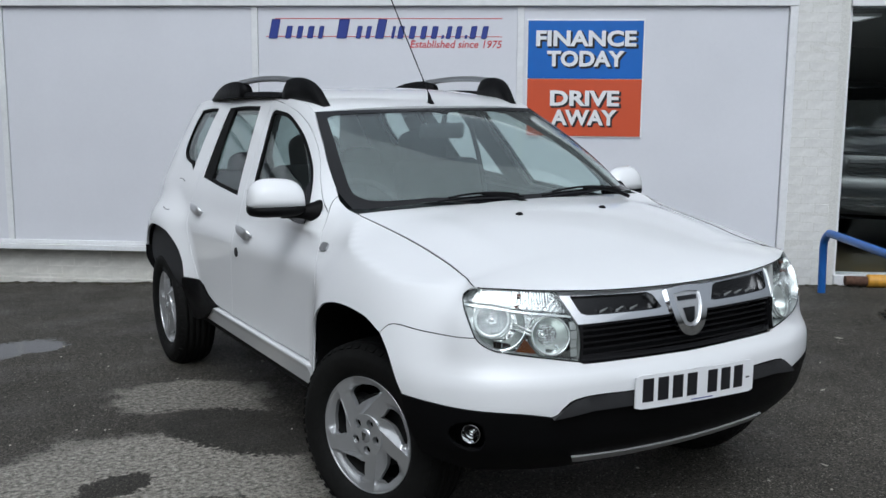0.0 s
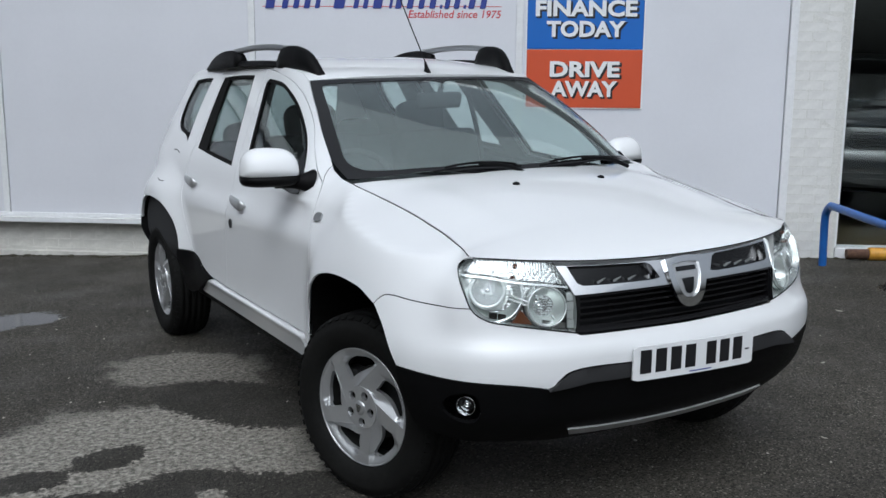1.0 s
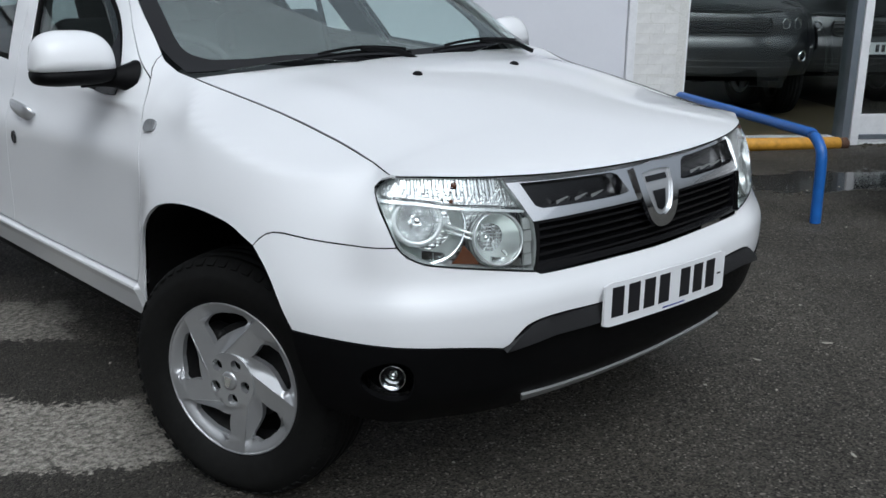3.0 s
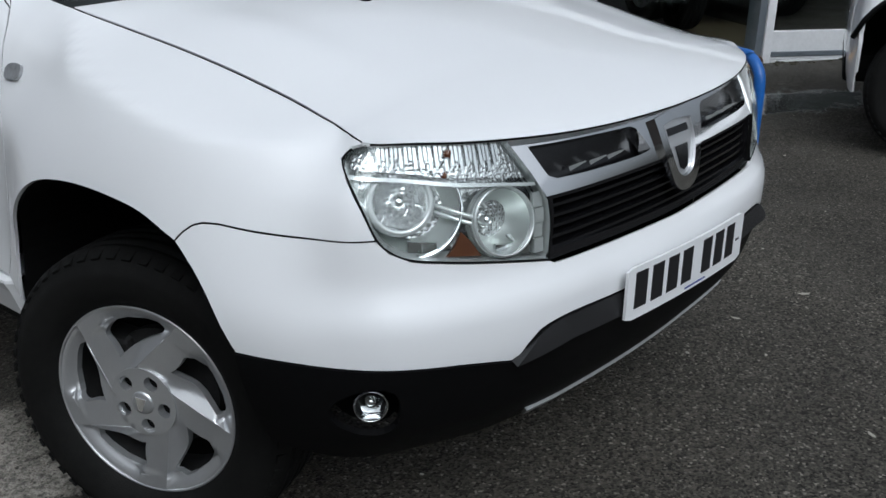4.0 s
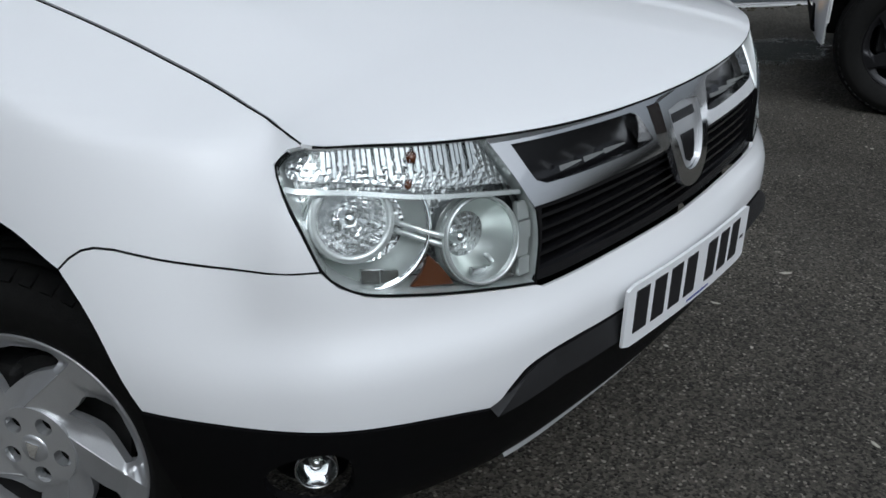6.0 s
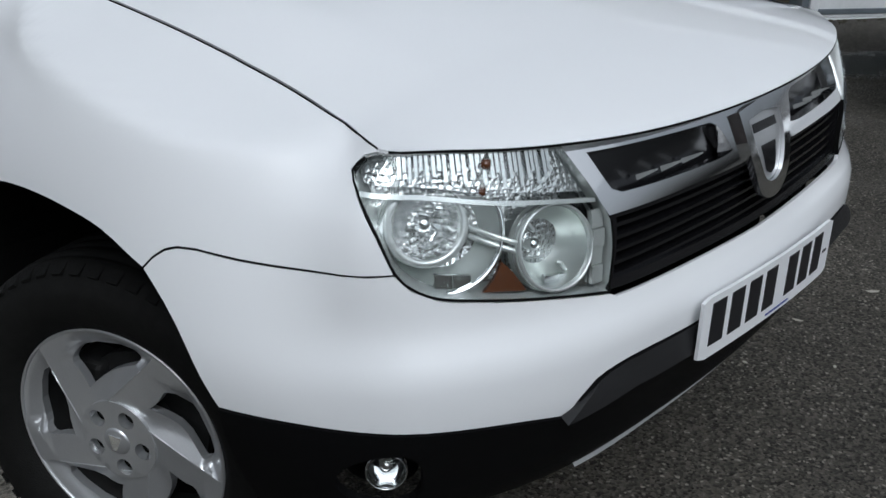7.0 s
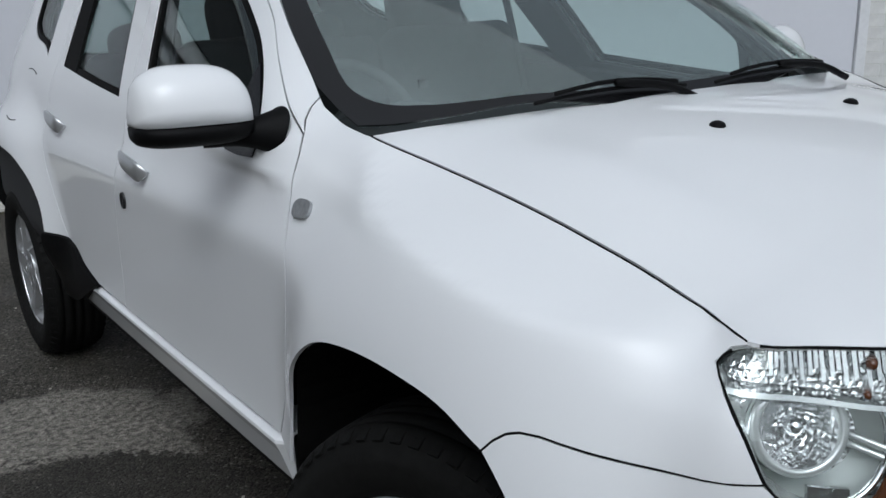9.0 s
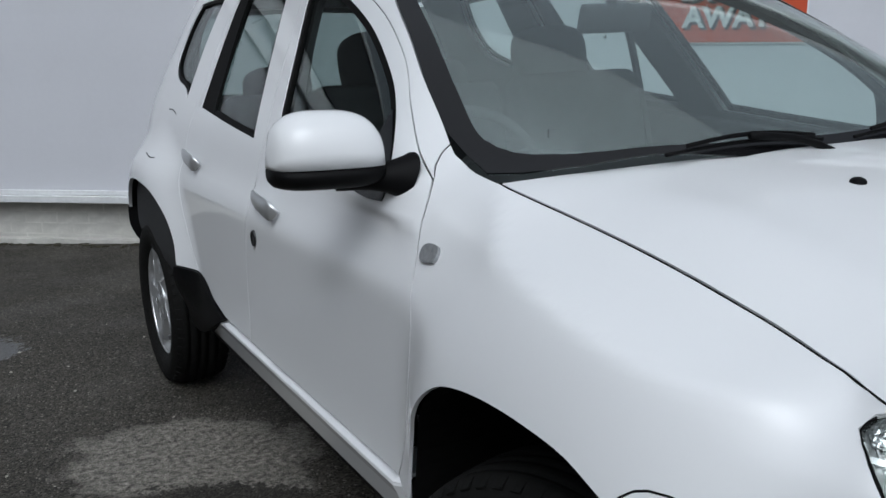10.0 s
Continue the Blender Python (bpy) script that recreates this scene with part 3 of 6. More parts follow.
def roof(x, y):
    x, y = np.asarray(x, float), np.asarray(y, float)
    xe, ze = np.interp(y, _e2[:, 1], _e2[:, 0]), np.interp(y, _e2[:, 1], _e2[:, 2])
    m = roof_mid(y)
    return np.stack([x, y, m + (ze - m) * np.clip(np.abs(x) / xe, 0, 1.1) ** 3], -1)


PILLAR = [(0.0, 0.375, 1.120), (0.12, 0.462, 1.158), (0.25, 0.541, 1.211), (0.43, 0.634, 1.276), (0.66, 0.76, 1.358), (0.84, 0.88, 1.424), (1.0, 0.985, 1.482)]
pillar_p, pillar_z = spline([(b, p) for b, p, z in PILLAR]), spline([(b, z) for b, p, z in PILLAR])


def screen(a, b):
    """Windscreen: a from -1 to 1 across, b from 0 at the scuttle to 1 at the roof."""
    a, b = np.asarray(a, float), np.asarray(b, float)
    side = body(pillar_p(b), pillar_z(b), -0.003)
    mid_y, mid_z = 0.135 + 0.775 * b, 1.108 + 0.384 * b
    swell = 4 * b * (1 - b)
    mid_y, mid_z = mid_y - 0.030 * swell, mid_z + 0.030 * swell
    k = np.abs(a) ** (6.0 - 3.7 * np.clip(b, 0, 1))
    return np.stack([a * side[..., 0], mid_y + (side[..., 1] - mid_y) * k, mid_z + (side[..., 2] - mid_z) * k], -1)

# ---- forecourt ----
bm = bmesh.new()
bmesh.ops.create_grid(bm, x_segments=8, y_segments=8, size=400)
tagged(part("ground", bm, ASPHALT), "worn dark asphalt forecourt with pale dusty patches and puddles", "ground", kind="structure")

# ---- the showroom front: u along the wall, w up, depth into the building ----
WALL = pose(-1.462, 6.12, 0.0, 0, 1.15, -34.4)


def wall_block(name, u0, u1, w0, w1, d0, d1, material, parent=None, label="", bevel=0.004):
    return block(name, (u1 - u0, d1 - d0, w1 - w0), ((u0 + u1) / 2, (d0 + d1) / 2, (w0 + w1) / 2), material, parent, label, bevel)


wall = thing("wall_north", "white panelled showroom wall on a painted brick plinth", "wall", kind="structure", at=WALL)
wall_block("wall_core", -15.0, 6.652, -0.3, 2.60, 0.06, 0.30, PLINTH_PAINT, wall)
# added out of view: a dark skyline for the car paint to reflect
wall_block("fascia", -15.0, 16.2, 2.745, 3.60, -0.02, 0.29, DARK_FELT, wall, "added dark fascia out of view, there for the paint's reflections")
wall_block("unseen_coping", -15.0, 16.2, 3.603, 3.70, -0.06, 0.34, FRAME_WHITE, wall)
for u0, u1 in ((-13.2, -11.06), (-11.0, -8.86), (-8.8, -6.66), (-6.6, -4.42), (-4.38, -2.16), (-2.10, 0.06), (0.12, 2.257), (2.314, 4.452), (4.506, 6.585)):
    wall_block("panel", u0, u1, 0.352, 2.362, 0.0, 0.03, PANEL_WHITE, wall)
    wall_block("panel", u0, u1, 2.43, 2.53, 0.0, 0.03, PANEL_WHITE, wall)
for u in (-4.40, -2.13, 0.09, 2.286, 4.479):
    wall_block("cover_strip", u - 0.027, u + 0.027, 0.352, 2.362, -0.014, 0.03, FRAME_WHITE, wall)
    wall_block("cover_strip", u - 0.027, u + 0.027, 2.43, 2.53, -0.014, 0.03, FRAME_WHITE, wall)
wall_block("frame_head", -15.0, 6.652, 2.364, 2.428, -0.035, 0.03, FRAME_WHITE, wall)
wall_block("frame_head", -15.0, 6.652, 2.532, 2.60, -0.06, 0.03, FRAME_WHITE, wall)
wall_block("frame_side", 6.588, 6.650, 0.0, 2.362, -0.03, 0.06, FRAME_WHITE, wall)
wall_block("sill_cap", -15.0, 6.586, 0.305, 0.350, -0.055, 0.06, FRAME_WHITE, wall, "flaking white painted sill")
wall_block("sill_upstand", -15.0, 6.586, 0.352, 0.385, -0.018, -0.002, FRAME_WHITE, wall)

pier = thing("wall_pier", "white painted brick pier between panels and shop window", "wall", kind="structure", at=WALL)
wall_block("pier_core", 6.657, 7.062, -0.3, 2.60, 0.010, 0.30, MORTAR, pier)

# window wall to the east of the pier
front = thing("wall_shopfront", "white framed glazed shopfront with a low threshold", "wall", kind="structure", at=WALL)
wall_block("head", 7.064, 16.0, 2.366, 2.60, 0.0, 0.2, FRAME_WHITE, front)
wall_block("threshold", 7.064, 8.40, -0.3, 0.224, -0.01, 0.2, FRAME_WHITE, front)
wall_block("threshold", 8.56, 16.0, -0.3, 0.188, 0.0, 0.2, FRAME_WHITE, front)
wall_block("mullion", 8.41, 8.47, -0.1, 2.366, 0.0, 0.16, GREY_FRAME, front, "blue-grey aluminium mullion")
wall_block("mullion", 8.474, 8.545, -0.1, 2.366, -0.012, 0.12, FRAME_WHITE, front)
for u in (10.9, 13.4):
    wall_block("mullion", u, u + 0.1, 0.19, 2.366, 0.0, 0.15, FRAME_WHITE, front)
win = thing("window_1", "large clear shop window pane with reflections", "window", kind="structure", at=WALL)
wall_block("pane", 7.064, 8.41, 0.226, 2.366, 0.07, 0.078, SHOP_GLASS, win, bevel=0)
wall_block("window_frame", 7.064, 7.09, 0.226, 2.366, 0.05, 0.10, FRAME_WHITE, win)
door = thing("door_1", "white framed sliding glass showroom door with deep bottom rail", "door", kind="structure", at=WALL)
wall_block("bottom_rail", 8.548, 10.9, 0.192, 0.41, 0.01, 0.07, FRAME_WHITE, door)
wall_block("pane", 8.548, 10.9, 0.412, 2.366, 0.035, 0.043, SHOP_GLASS, door, bevel=0)
wall_block("kick_strip", 8.548, 10.9, 0.215, 0.255, 0.002, 0.012, GREY_FRAME, door)
win2 = thing("window_2", "clear shop window pane beside the glass door", "window", kind="structure", at=WALL)
wall_block("pane", 11.0, 13.4, 0.19, 2.366, 0.07, 0.078, SHOP_GLASS, win2, bevel=0)
wall_block("pane", 13.5, 16.0, 0.19, 2.366, 0.07, 0.078, SHOP_GLASS, win2, bevel=0)

# the showroom behind the glass
room = thing("wall_showroom", "dark showroom walls behind the glass", "wall", kind="structure", at=WALL)
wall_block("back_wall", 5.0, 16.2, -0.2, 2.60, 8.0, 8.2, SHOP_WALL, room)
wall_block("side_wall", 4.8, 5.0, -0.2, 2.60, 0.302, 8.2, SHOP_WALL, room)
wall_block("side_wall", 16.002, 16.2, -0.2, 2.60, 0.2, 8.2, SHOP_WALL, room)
fl = tagged(wall_block("floor_showroom", 5.0, 16.0, -0.1, 0.19, 0.21, 8.0, SHOP_FLOOR), "olive brown showroom floor", "floor", kind="structure")
fl.matrix_world = WALL
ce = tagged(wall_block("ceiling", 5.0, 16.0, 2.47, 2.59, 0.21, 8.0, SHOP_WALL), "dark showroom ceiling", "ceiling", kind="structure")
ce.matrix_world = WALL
tagged(wall_block("roof_slab", -15.0, 16.2, 2.604, 2.74, 0.0, 8.4, FRAME_WHITE), "flat roof edge of the showroom", "roof", kind="structure").matrix_world = WALL

# ---- lettering and signs on the wall ----
UP = pose(0, 0, 0, 90, 0, 0)


def on_wall(u, w, d):
    return pose(u, -d, w) @ UP


sign = thing("finance_sign", "blue and orange-red finance sign with white letters", "sign", at=WALL)
wall_block("sign_board", 4.528, 5.470, 1.318, 2.262, -0.010, -0.001, SIGN_WHITE, sign)
wall_block("blue_field", 4.540, 5.458, 1.792, 2.250, -0.013, -0.0095, SIGN_BLUE, sign)
wall_block("red_field", 4.540, 5.458, 1.330, 1.788, -0.013, -0.0095, SIGN_RED, sign)
for text, w, wide, size in (("FINANCE", 2.103, 0.80, 0.165), ("TODAY", 1.943, 0.62, 0.165), ("DRIVE", 1.628, 0.555, 0.165), ("AWAY", 1.473, 0.53, 0.165)):
    lettering("letter_shadow", text, size, on_wall(5.012, w - 0.012, 0.0140), SIGN_BLACK, sign, bold=0.010, width=wide + 0.012)
    lettering("letters", text, size, on_wall(4.999, w, 0.0165), SIGN_WHITE, sign, "white capital letters " + text, bold=0.006, width=wide)

name_sign = thing("name_lettering", "dealer name in dark blue letters between two red lines", "sign", at=WALL)
rng = random.Random(5)
u = 2.39
for word in ((0.10, 0.066, 0.062, 0.066, 0.052), (0.12, 0.056, 0.052, 0.10, 0.032, 0.066, 0.066, 0.062, 0.066), (0.022,), (0.052, 0.060), (0.022,), (0.066, 0.064)):
    for k, wd in enumerate(word):
        tall = 0.155 if (k == 0 and wd > 0.08) or wd == 0.10 else (0.03 if wd == 0.022 else 0.10)
        sh = Matrix(((1, 0, 0.2, 0), (0, 1, 0, 0), (0, 0, 1, 0), (0, 0, 0, 1)))
        block("letter_bar", (wd * (0.72 if wd > 0.03 else 0.95), 0.003, tall), (u + wd / 2 - 0.42, -0.002, tall / 2), LETTER_BLUE, name_sign, m=Matrix.Translation((0.0, 0, 2.105)) @ sh @ Matrix.Translation((0.42, 0, 0)), bevel=0.006 if wd > 0.03 else 0.002, segments=1)
        u += wd * 1.42
    u += 0.0 if word[0] < 0.07 else (0.07 if word[0] < 0.11 else 0.0)
wall_block("red_line", 2.38, 4.33, 2.118, 2.124, -0.0016, 0.002, LETTER_RED, name_sign, bevel=0)
wall_block("red_line", 2.46, 4.33, 2.262, 2.268, -0.0016, 0.002, LETTER_RED, name_sign, bevel=0)
lettering("letters", "Established since 1975", 0.085, on_wall(3.95, 2.058, 0.001), LETTER_RED, name_sign, "red letters Established since 1975", bold=0.001, width=0.75, shear=0.2)

# ---- hoop rail and pipe at the shopfront ----
rail = thing("hoop_barrier", "blue painted tubular steel hoop barrier set in asphalt", "barrier")
F0, F1 = Vector((3.052, 0.312, 0)), Vector((4.038, 1.971, 0))
D = (F1 - F0).normalized()
H = 0.485
part("hoop", tube([F0 + Vector((0, 0, -0.1)), F0 + Vector((0, 0, 0.12)), F0 + Vector((0, 0, 0.36)), F0 + D * 0.03 + Vector((0, 0, 0.43)), F0 + D * 0.10 + Vector((0, 0, H - 0.008)), F0 + D * 0.2 + Vector((0, 0, H)), F0 + D * 1.0 + Vector((0, 0, H)),
                   F1 - D * 0.2 + Vector((0, 0, H)), F1 - D * 0.10 + Vector((0, 0, H - 0.008)), F1 - D * 0.03 + Vector((0, 0, 0.43)), F1 + Vector((0, 0, 0.36)), F1 + Vector((0, 0, 0.12)), F1 + Vector((0, 0, -0.1))], 0.030, 16, 0.02), BLUE_PAINT, rail, smooth=True)
pipe = thing("kerb_pipe", "yellow painted steel pipe with rusty ends along the threshold", "pipe", at=WALL @ Matrix.Translation((0, 0, 0)))
part("pipe", lathe([(0.0, 7.30), (0.048, 7.30), (0.052, 7.31), (0.052, 8.33), (0.048, 8.34), (0.0, 8.34)], 24, Matrix.Translation((0, -0.085, 0.198))), YELLOW_PAINT, pipe, smooth=True)
part("pipe_end", lathe([(0.0, 7.13), (0.040, 7.13), (0.040, 7.299), (0.0, 7.299)], 20, Matrix.Translation((0, -0.085, 0.196))), RUST, pipe, "rusty brown pipe end")
part("pipe_cap", lathe([(0.0, 8.341), (0.050, 8.341), (0.050, 8.40), (0.03, 8.42), (0.0, 8.42)], 20, Matrix.Translation((0, -0.085, 0.197))), RUST, pipe)

# ---- the white car ----
car = thing("car", "white compact SUV with black lower bumper and silver alloy wheels", "car")


def flank(s, out=0.0):
    return lambda p, z: body(p, z, out) * np.array([s, 1.0, 1.0])


def nose(out=0.0):
    """The whole front: q across from the centre line, to the car's left positive."""
    return lambda q, z: body(np.abs(q) - 1.42, z, out) * np.stack([np.where(q < 0, -1.0, 1.0), 1.0 + 0 * q, 1.0 + 0 * q], -1)


def both(pts):
    """An open line of (|q|, z) from the side to the centre, and its mirror image."""
    return [(-q, z) for q, z in pts], [(q, z) for q, z in pts[::-1]]


def to_q(pts):
    return [(p + 1.42, z) for p, z in pts]


GAP = 0.0017
ARCH_F = [(-0.417, 0.600), (-0.379, 0.688), (-0.344, 0.740), (-0.306, 0.778), (-0.22, 0.811), (-0.124, 0.8235), (-0.03, 0.825), (0.06, 0.816), (0.14, 0.795), (0.21, 0.750), (0.275, 0.686), (0.333, 0.59), (0.362, 0.47)]
LAMP_OUT = [(-0.623, 0.9445), (-0.595, 0.938), (-0.573, 0.922), (-0.590, 0.896), (-0.618, 0.852), (-0.645, 0.798), (-0.669, 0.775), (-0.705, 0.758), (-0.77, 0.7465), (-0.88, 0.7305), (-0.94, 0.721), (-0.988, 0.713)]
LAMP_IN = [(-0.988, 0.713), (-0.993, 0.770), (-0.988, 0.826)]
LAMP_TOP = [(-0.988, 0.826), (-0.960, 0.874), (-0.918, 0.9335)]
GAP_LINE = [(-0.306, 0.778), (-0.320, 0.7955), (-0.336, 0.8085), (-0.353, 0.8145), (-0.379, 0.8155), (-0.433, 0.8085), (-0.497, 0.802), (-0.571, 0.799), (-0.645, 0.798)]
BLACK_EDGE = [(-0.417, 0.600), (-0.477, 0.591), (-0.546, 0.583), (-0.62, 0.578), (-0.70, 0.5725), (-0.775, 0.566), (-0.84, 0.557), (-0.898, 0.5455)]
BLACK_RISE = [(-0.898, 0.5455), (-0.917, 0.572), (-0.945, 0.595), (-0.99, 0.606), (-1.06, 0.6085), (-1.18, 0.604), (-1.42, 0.600)]

# bonnet, in plan
qs = np.linspace(-0.62, 0.277, 40)
side_line = body(qs, crest(qs))[:, :2]
qf = np.linspace(-1.42, -0.62, 40)
lead = body(qf, nose_top(qf))[:, :2]
back = [tuple(side_line[-1]), (0.62, 0.256), (0.48, 0.222), (0.3, 0.183), (0.1, 0.155), (0.0, 0.152)]
half = [tuple(v) for v in lead] + [tuple(v) for v in side_line[1:]]
rear = smooth_run(back, 0.03)
half += [tuple(v) for v in rear[1:]]
full = np.array(half + [(-x, y) for x, y in half[::-1]][1:-1])
bon = sheet("bonnet", full, bonnet, WHITE_PAINT, car, 0.03, 0.007, 0.0008, centre=(0, 0, 0))

# flanks
FRONT_WINDOW = ring([(0.552, 1.044), (0.63, 1.042), (0.72, 1.046), (1.0, 1.062), (1.265, 1.080)], [(1.265, 1.080), (1.38, 1.30), (1.462, 1.450)], [(1.462, 1.450), (1.470, 1.478), (1.445, 1.492)], [(1.445, 1.492), (1.35, 1.486), (1.20, 1.466), (0.955, 1.385), (0.765, 1.292), (0.665, 1.222), (0.590, 1.140), (0.548, 1.068), (0.552, 1.044)])
REAR_WINDOW = ring([(1.460, 1.088), (1.79, 1.110), (2.115, 1.136)], [(2.115, 1.136), (2.16, 1.33), (2.19, 1.500)], [(2.19, 1.500), (1.94, 1.511), (1.69, 1.510)], [(1.69, 1.510), (1.578, 1.30), (1.460, 1.088)])
QUARTER = ring([(2.35, 1.156), (2.446, 1.190), (2.60, 1.214), (2.71, 1.268), (2.75, 1.38), (2.724, 1.486)], [(2.724, 1.486), (2.56, 1.497), (2.39, 1.499)], [(2.39, 1.499), (2.385, 1.33), (2.348, 1.154)])
DOOR_TOP = [(0.438, 1.094), (0.51, 1.138), (0.615, 1.222), (0.73, 1.315), (0.92, 1.412), (1.15, 1.487), (1.38, 1.527), (1.54, 1.542)]
B_LINE = [(1.54, 1.542), (1.45, 1.30), (1.362, 1.084)]
B_LOW = [(1.362, 1.084), (1.372, 0.95), (1.40, 0.75), (1.40, 0.515)]
DOOR_FRONT = [(0.405, 0.515), (0.378, 0.58), (0.343, 0.70), (0.330, 0.837), (0.341, 0.893), (0.369, 0.969), (0.384, 1.005), (0.416, 1.064), (0.438, 1.094)]
WING_TIP = [(0.438, 1.094), (0.458, 1.117), (0.468, 1.138), (0.469, 1.156)]
REAR_CUT = [(2.175, 1.15), (2.20, 1.0), (2.17, 0.86), (2.05, 0.70), (1.97, 0.600)]
ARCH_R = [(2.15, 0.44), (2.115, 0.597), (2.155, 0.68), (2.25, 0.757), (2.41, 0.815), (2.60, 0.830), (2.78, 0.820), (2.94, 0.765), (3.05, 0.67), (3.10, 0.55), (3.10, 0.44)]
crest_run = [(p, float(crest(p))) for p in np.linspace(0.277, -0.62, 20)]
for s in (-1, 1):
    # front wing
    wing = ring(crest_run, [crest_run[-1], LAMP_OUT[0]], LAMP_OUT[:6], [LAMP_OUT[5], GAP_LINE[-1]], GAP_LINE[::-1], ARCH_F[3:], [ARCH_F[-1], (0.385, 0.495), (0.405, 0.515)], DOOR_FRONT, WING_TIP, [(0.469, 1.156), (0.443, 1.139), (0.381, 1.117), (0.320, 1.1065), crest_run[0]])
    sheet("wing", wing, flank(s), WHITE_PAINT, car, 0.016, 0.007, GAP)
    # front door with its window frame
    fd = ring(DOOR_FRONT, DOOR_TOP, B_LINE, B_LOW, [(1.40, 0.515), (0.9, 0.511), (0.405, 0.515)])
    door_f = sheet("front_door", fd, flank(s), WHITE_PAINT, car, 0.018, 0.016, GAP, [FRONT_WINDOW])
    rd = ring(B_LOW[::-1], B_LINE[::-1], [(1.54, 1.542), (1.9, 1.548), (2.235, 1.543)], [(2.235, 1.543), (2.21, 1.35), (2.175, 1.15)], REAR_CUT, [(1.97, 0.600), (1.88, 0.580), (1.80, 0.545), (1.66, 0.518)], [(1.66, 0.518), (1.40, 0.515)])
    door_r = sheet("rear_door", rd, flank(s), WHITE_PAINT, car, 0.03, 0.016, GAP, [REAR_WINDOW])
    # roof side and pillar
    gl = [(p, float(gutter(p))) for p in (1.08, 1.2, 1.5, 1.9, 2.235)]
    ap = ring(WING_TIP, [(0.469, 1.156), (0.541, 1.211), (0.634, 1.276), (0.76, 1.358), (0.88, 1.424), (0.985, 1.482), gl[0]], gl, [gl[-1], (2.235, 1.543)], [(2.235, 1.543), (1.9, 1.548), (1.54, 1.542)], DOOR_TOP[::-1])
    sheet("pillar", ap, flank(s), WHITE_PAINT, car, 0.03, 0.014, 0.0012)
    # rear quarter round to the tail
    gq = [(p, float(gutter(p))) for p in (2.235, 2.5, 2.8, 3.1)]
    rq = ring(REAR_CUT[::-1], [REAR_CUT[0], (2.21, 1.35), (2.235, 1.543)], [(2.235, 1.543), gq[0]], gq, [gq[-1], (3.25, 1.3), (3.34, 1.05), (3.40, 0.80), (3.40, 0.50)], [(3.40, 0.50), (3.10, 0.48)], ARCH_R[-2:0:-1], [ARCH_R[1], (2.06, 0.599), (1.97, 0.600)])
    sheet("rear_quarter", rq, flank(s), WHITE_PAINT, car, 0.03, 0.014, GAP, [QUARTER])
    # glass, black window frames
    for host, win_ring, inset_w, nm in ((door_f, FRONT_WINDOW, 0.016, "door_window"), (door_r, REAR_WINDOW, 0.014, "door_window"), (car, QUARTER, 0.012, "quarter_window")):
        inner = shrink(win_ring, inset_w)
        sheet("window_seal", shrink(win_ring, -0.004), flank(s, -0.004), SEAL, host, 0.03, 0.012, 0, [inner], "black rubber window seal")
        sheet(nm, shrink(win_ring, inset_w - 0.006), flank(s, -0.012), DOOR_GLASS, host, 0.04, 0.004, 0, label="tinted clear window glass")
    # blacked-out rear part of the rear door window
    sheet("window_divider", ring([(1.945, 1.124), (2.11, 1.138)], [(2.11, 1.138), (2.155, 1.33), (2.185, 1.498)], [(2.185, 1.498), (2.09, 1.503)], [(2.09, 1.503), (2.03, 1.33), (1.945, 1.124)]), flank(s, -0.002), SEAL, door_r, 0.04, 0.010, 0, label="black fixed quarter panel of the door window")
    # sill
    sill = [[(s * x, y, z) for x, z in ((0.70, 0.40), (0.834, 0.386), (0.847, 0.396), (0.870, 0.465), (0.881, 0.489), (0.880, 0.496), (0.868, 0.503), (0.850, 0.511), (0.70, 0.511))] for y in (0.0, *np.linspace(0.012, 1, 12))]
    # tucked in behind the front wheel, cut off slanting at the rear
    sill = [[(x if k else x * 0.985, 0.405 + y * (1.255 + 0.25 * max(0.0, 0.51 - z) / 0.105), z if k else z * 0.99 + 0.004) for x, y, z in row] for k, row in enumerate(sill)]
    part("sill", loft(sill), WHITE_PAINT, car, "white painted sill below the doors")
    under = [[(s * x, y, z) for x, z in ((0.70, 0.352), (0.820, 0.352), (0.829, 0.362), (0.830, 0.387), (0.70, 0.40))] for y in np.linspace(0.42, 2.08, 6)]
    part("sill_edge", loft(under), BLACK_PLASTIC, car)
    # black cladding ahead of the rear wheel, flap behind both
    clad = ring([(1.655, 0.514), (1.74, 0.526), (1.81, 0.545), (1.88, 0.576), (1.952, 0.600)], [(1.952, 0.600), (2.04, 0.598), (2.113, 0.596)], [(2.113, 0.596), (2.14, 0.48), (2.16, 0.36)], [(2.16, 0.36), (2.06, 0.365)], [(2.06, 0.365), (1.91, 0.407), (1.655, 0.514)])
    sheet("arch_cladding", clad, flank(s, 0.010), BLACK_PLASTIC, car, 0.03, 0.05, 0)
    sheet("mud_flap", ring([(3.06, 0.66), (3.12, 0.66)], [(3.12, 0.66), (3.15, 0.30)], [(3.15, 0.30), (3.06, 0.30)], [(3.06, 0.30), (3.06, 0.66)]), flank(s, 0.004), BLACK_PLASTIC, car, 0.03, 0.10, 0)
    bm = bmesh.new()
    box(bm, (0.075, 0.02, 0.13), (s * 0.815, 0.388, 0.445), bevel=0.008)
    part("splash_guard", bm, BLACK_PLASTIC, car)
    block("liner_clip", (0.010, 0.012, 0.030), (s * 0.846, 0.356, 0.585), SKID_SILVER, car, bevel=0.004)

    # dark rubber behind the shut lines
    for run in (crest_run, DOOR_FRONT, WING_TIP, B_LOW, B_LINE, REAR_CUT, GAP_LINE):
        over = run is crest_run
        line = np.array(smooth_run(run, 0.03))
        q = flank(s, -0.0006 if over else -0.0030)(line[:, 0], line[:, 1] - (0.0014 if over else 0.0))
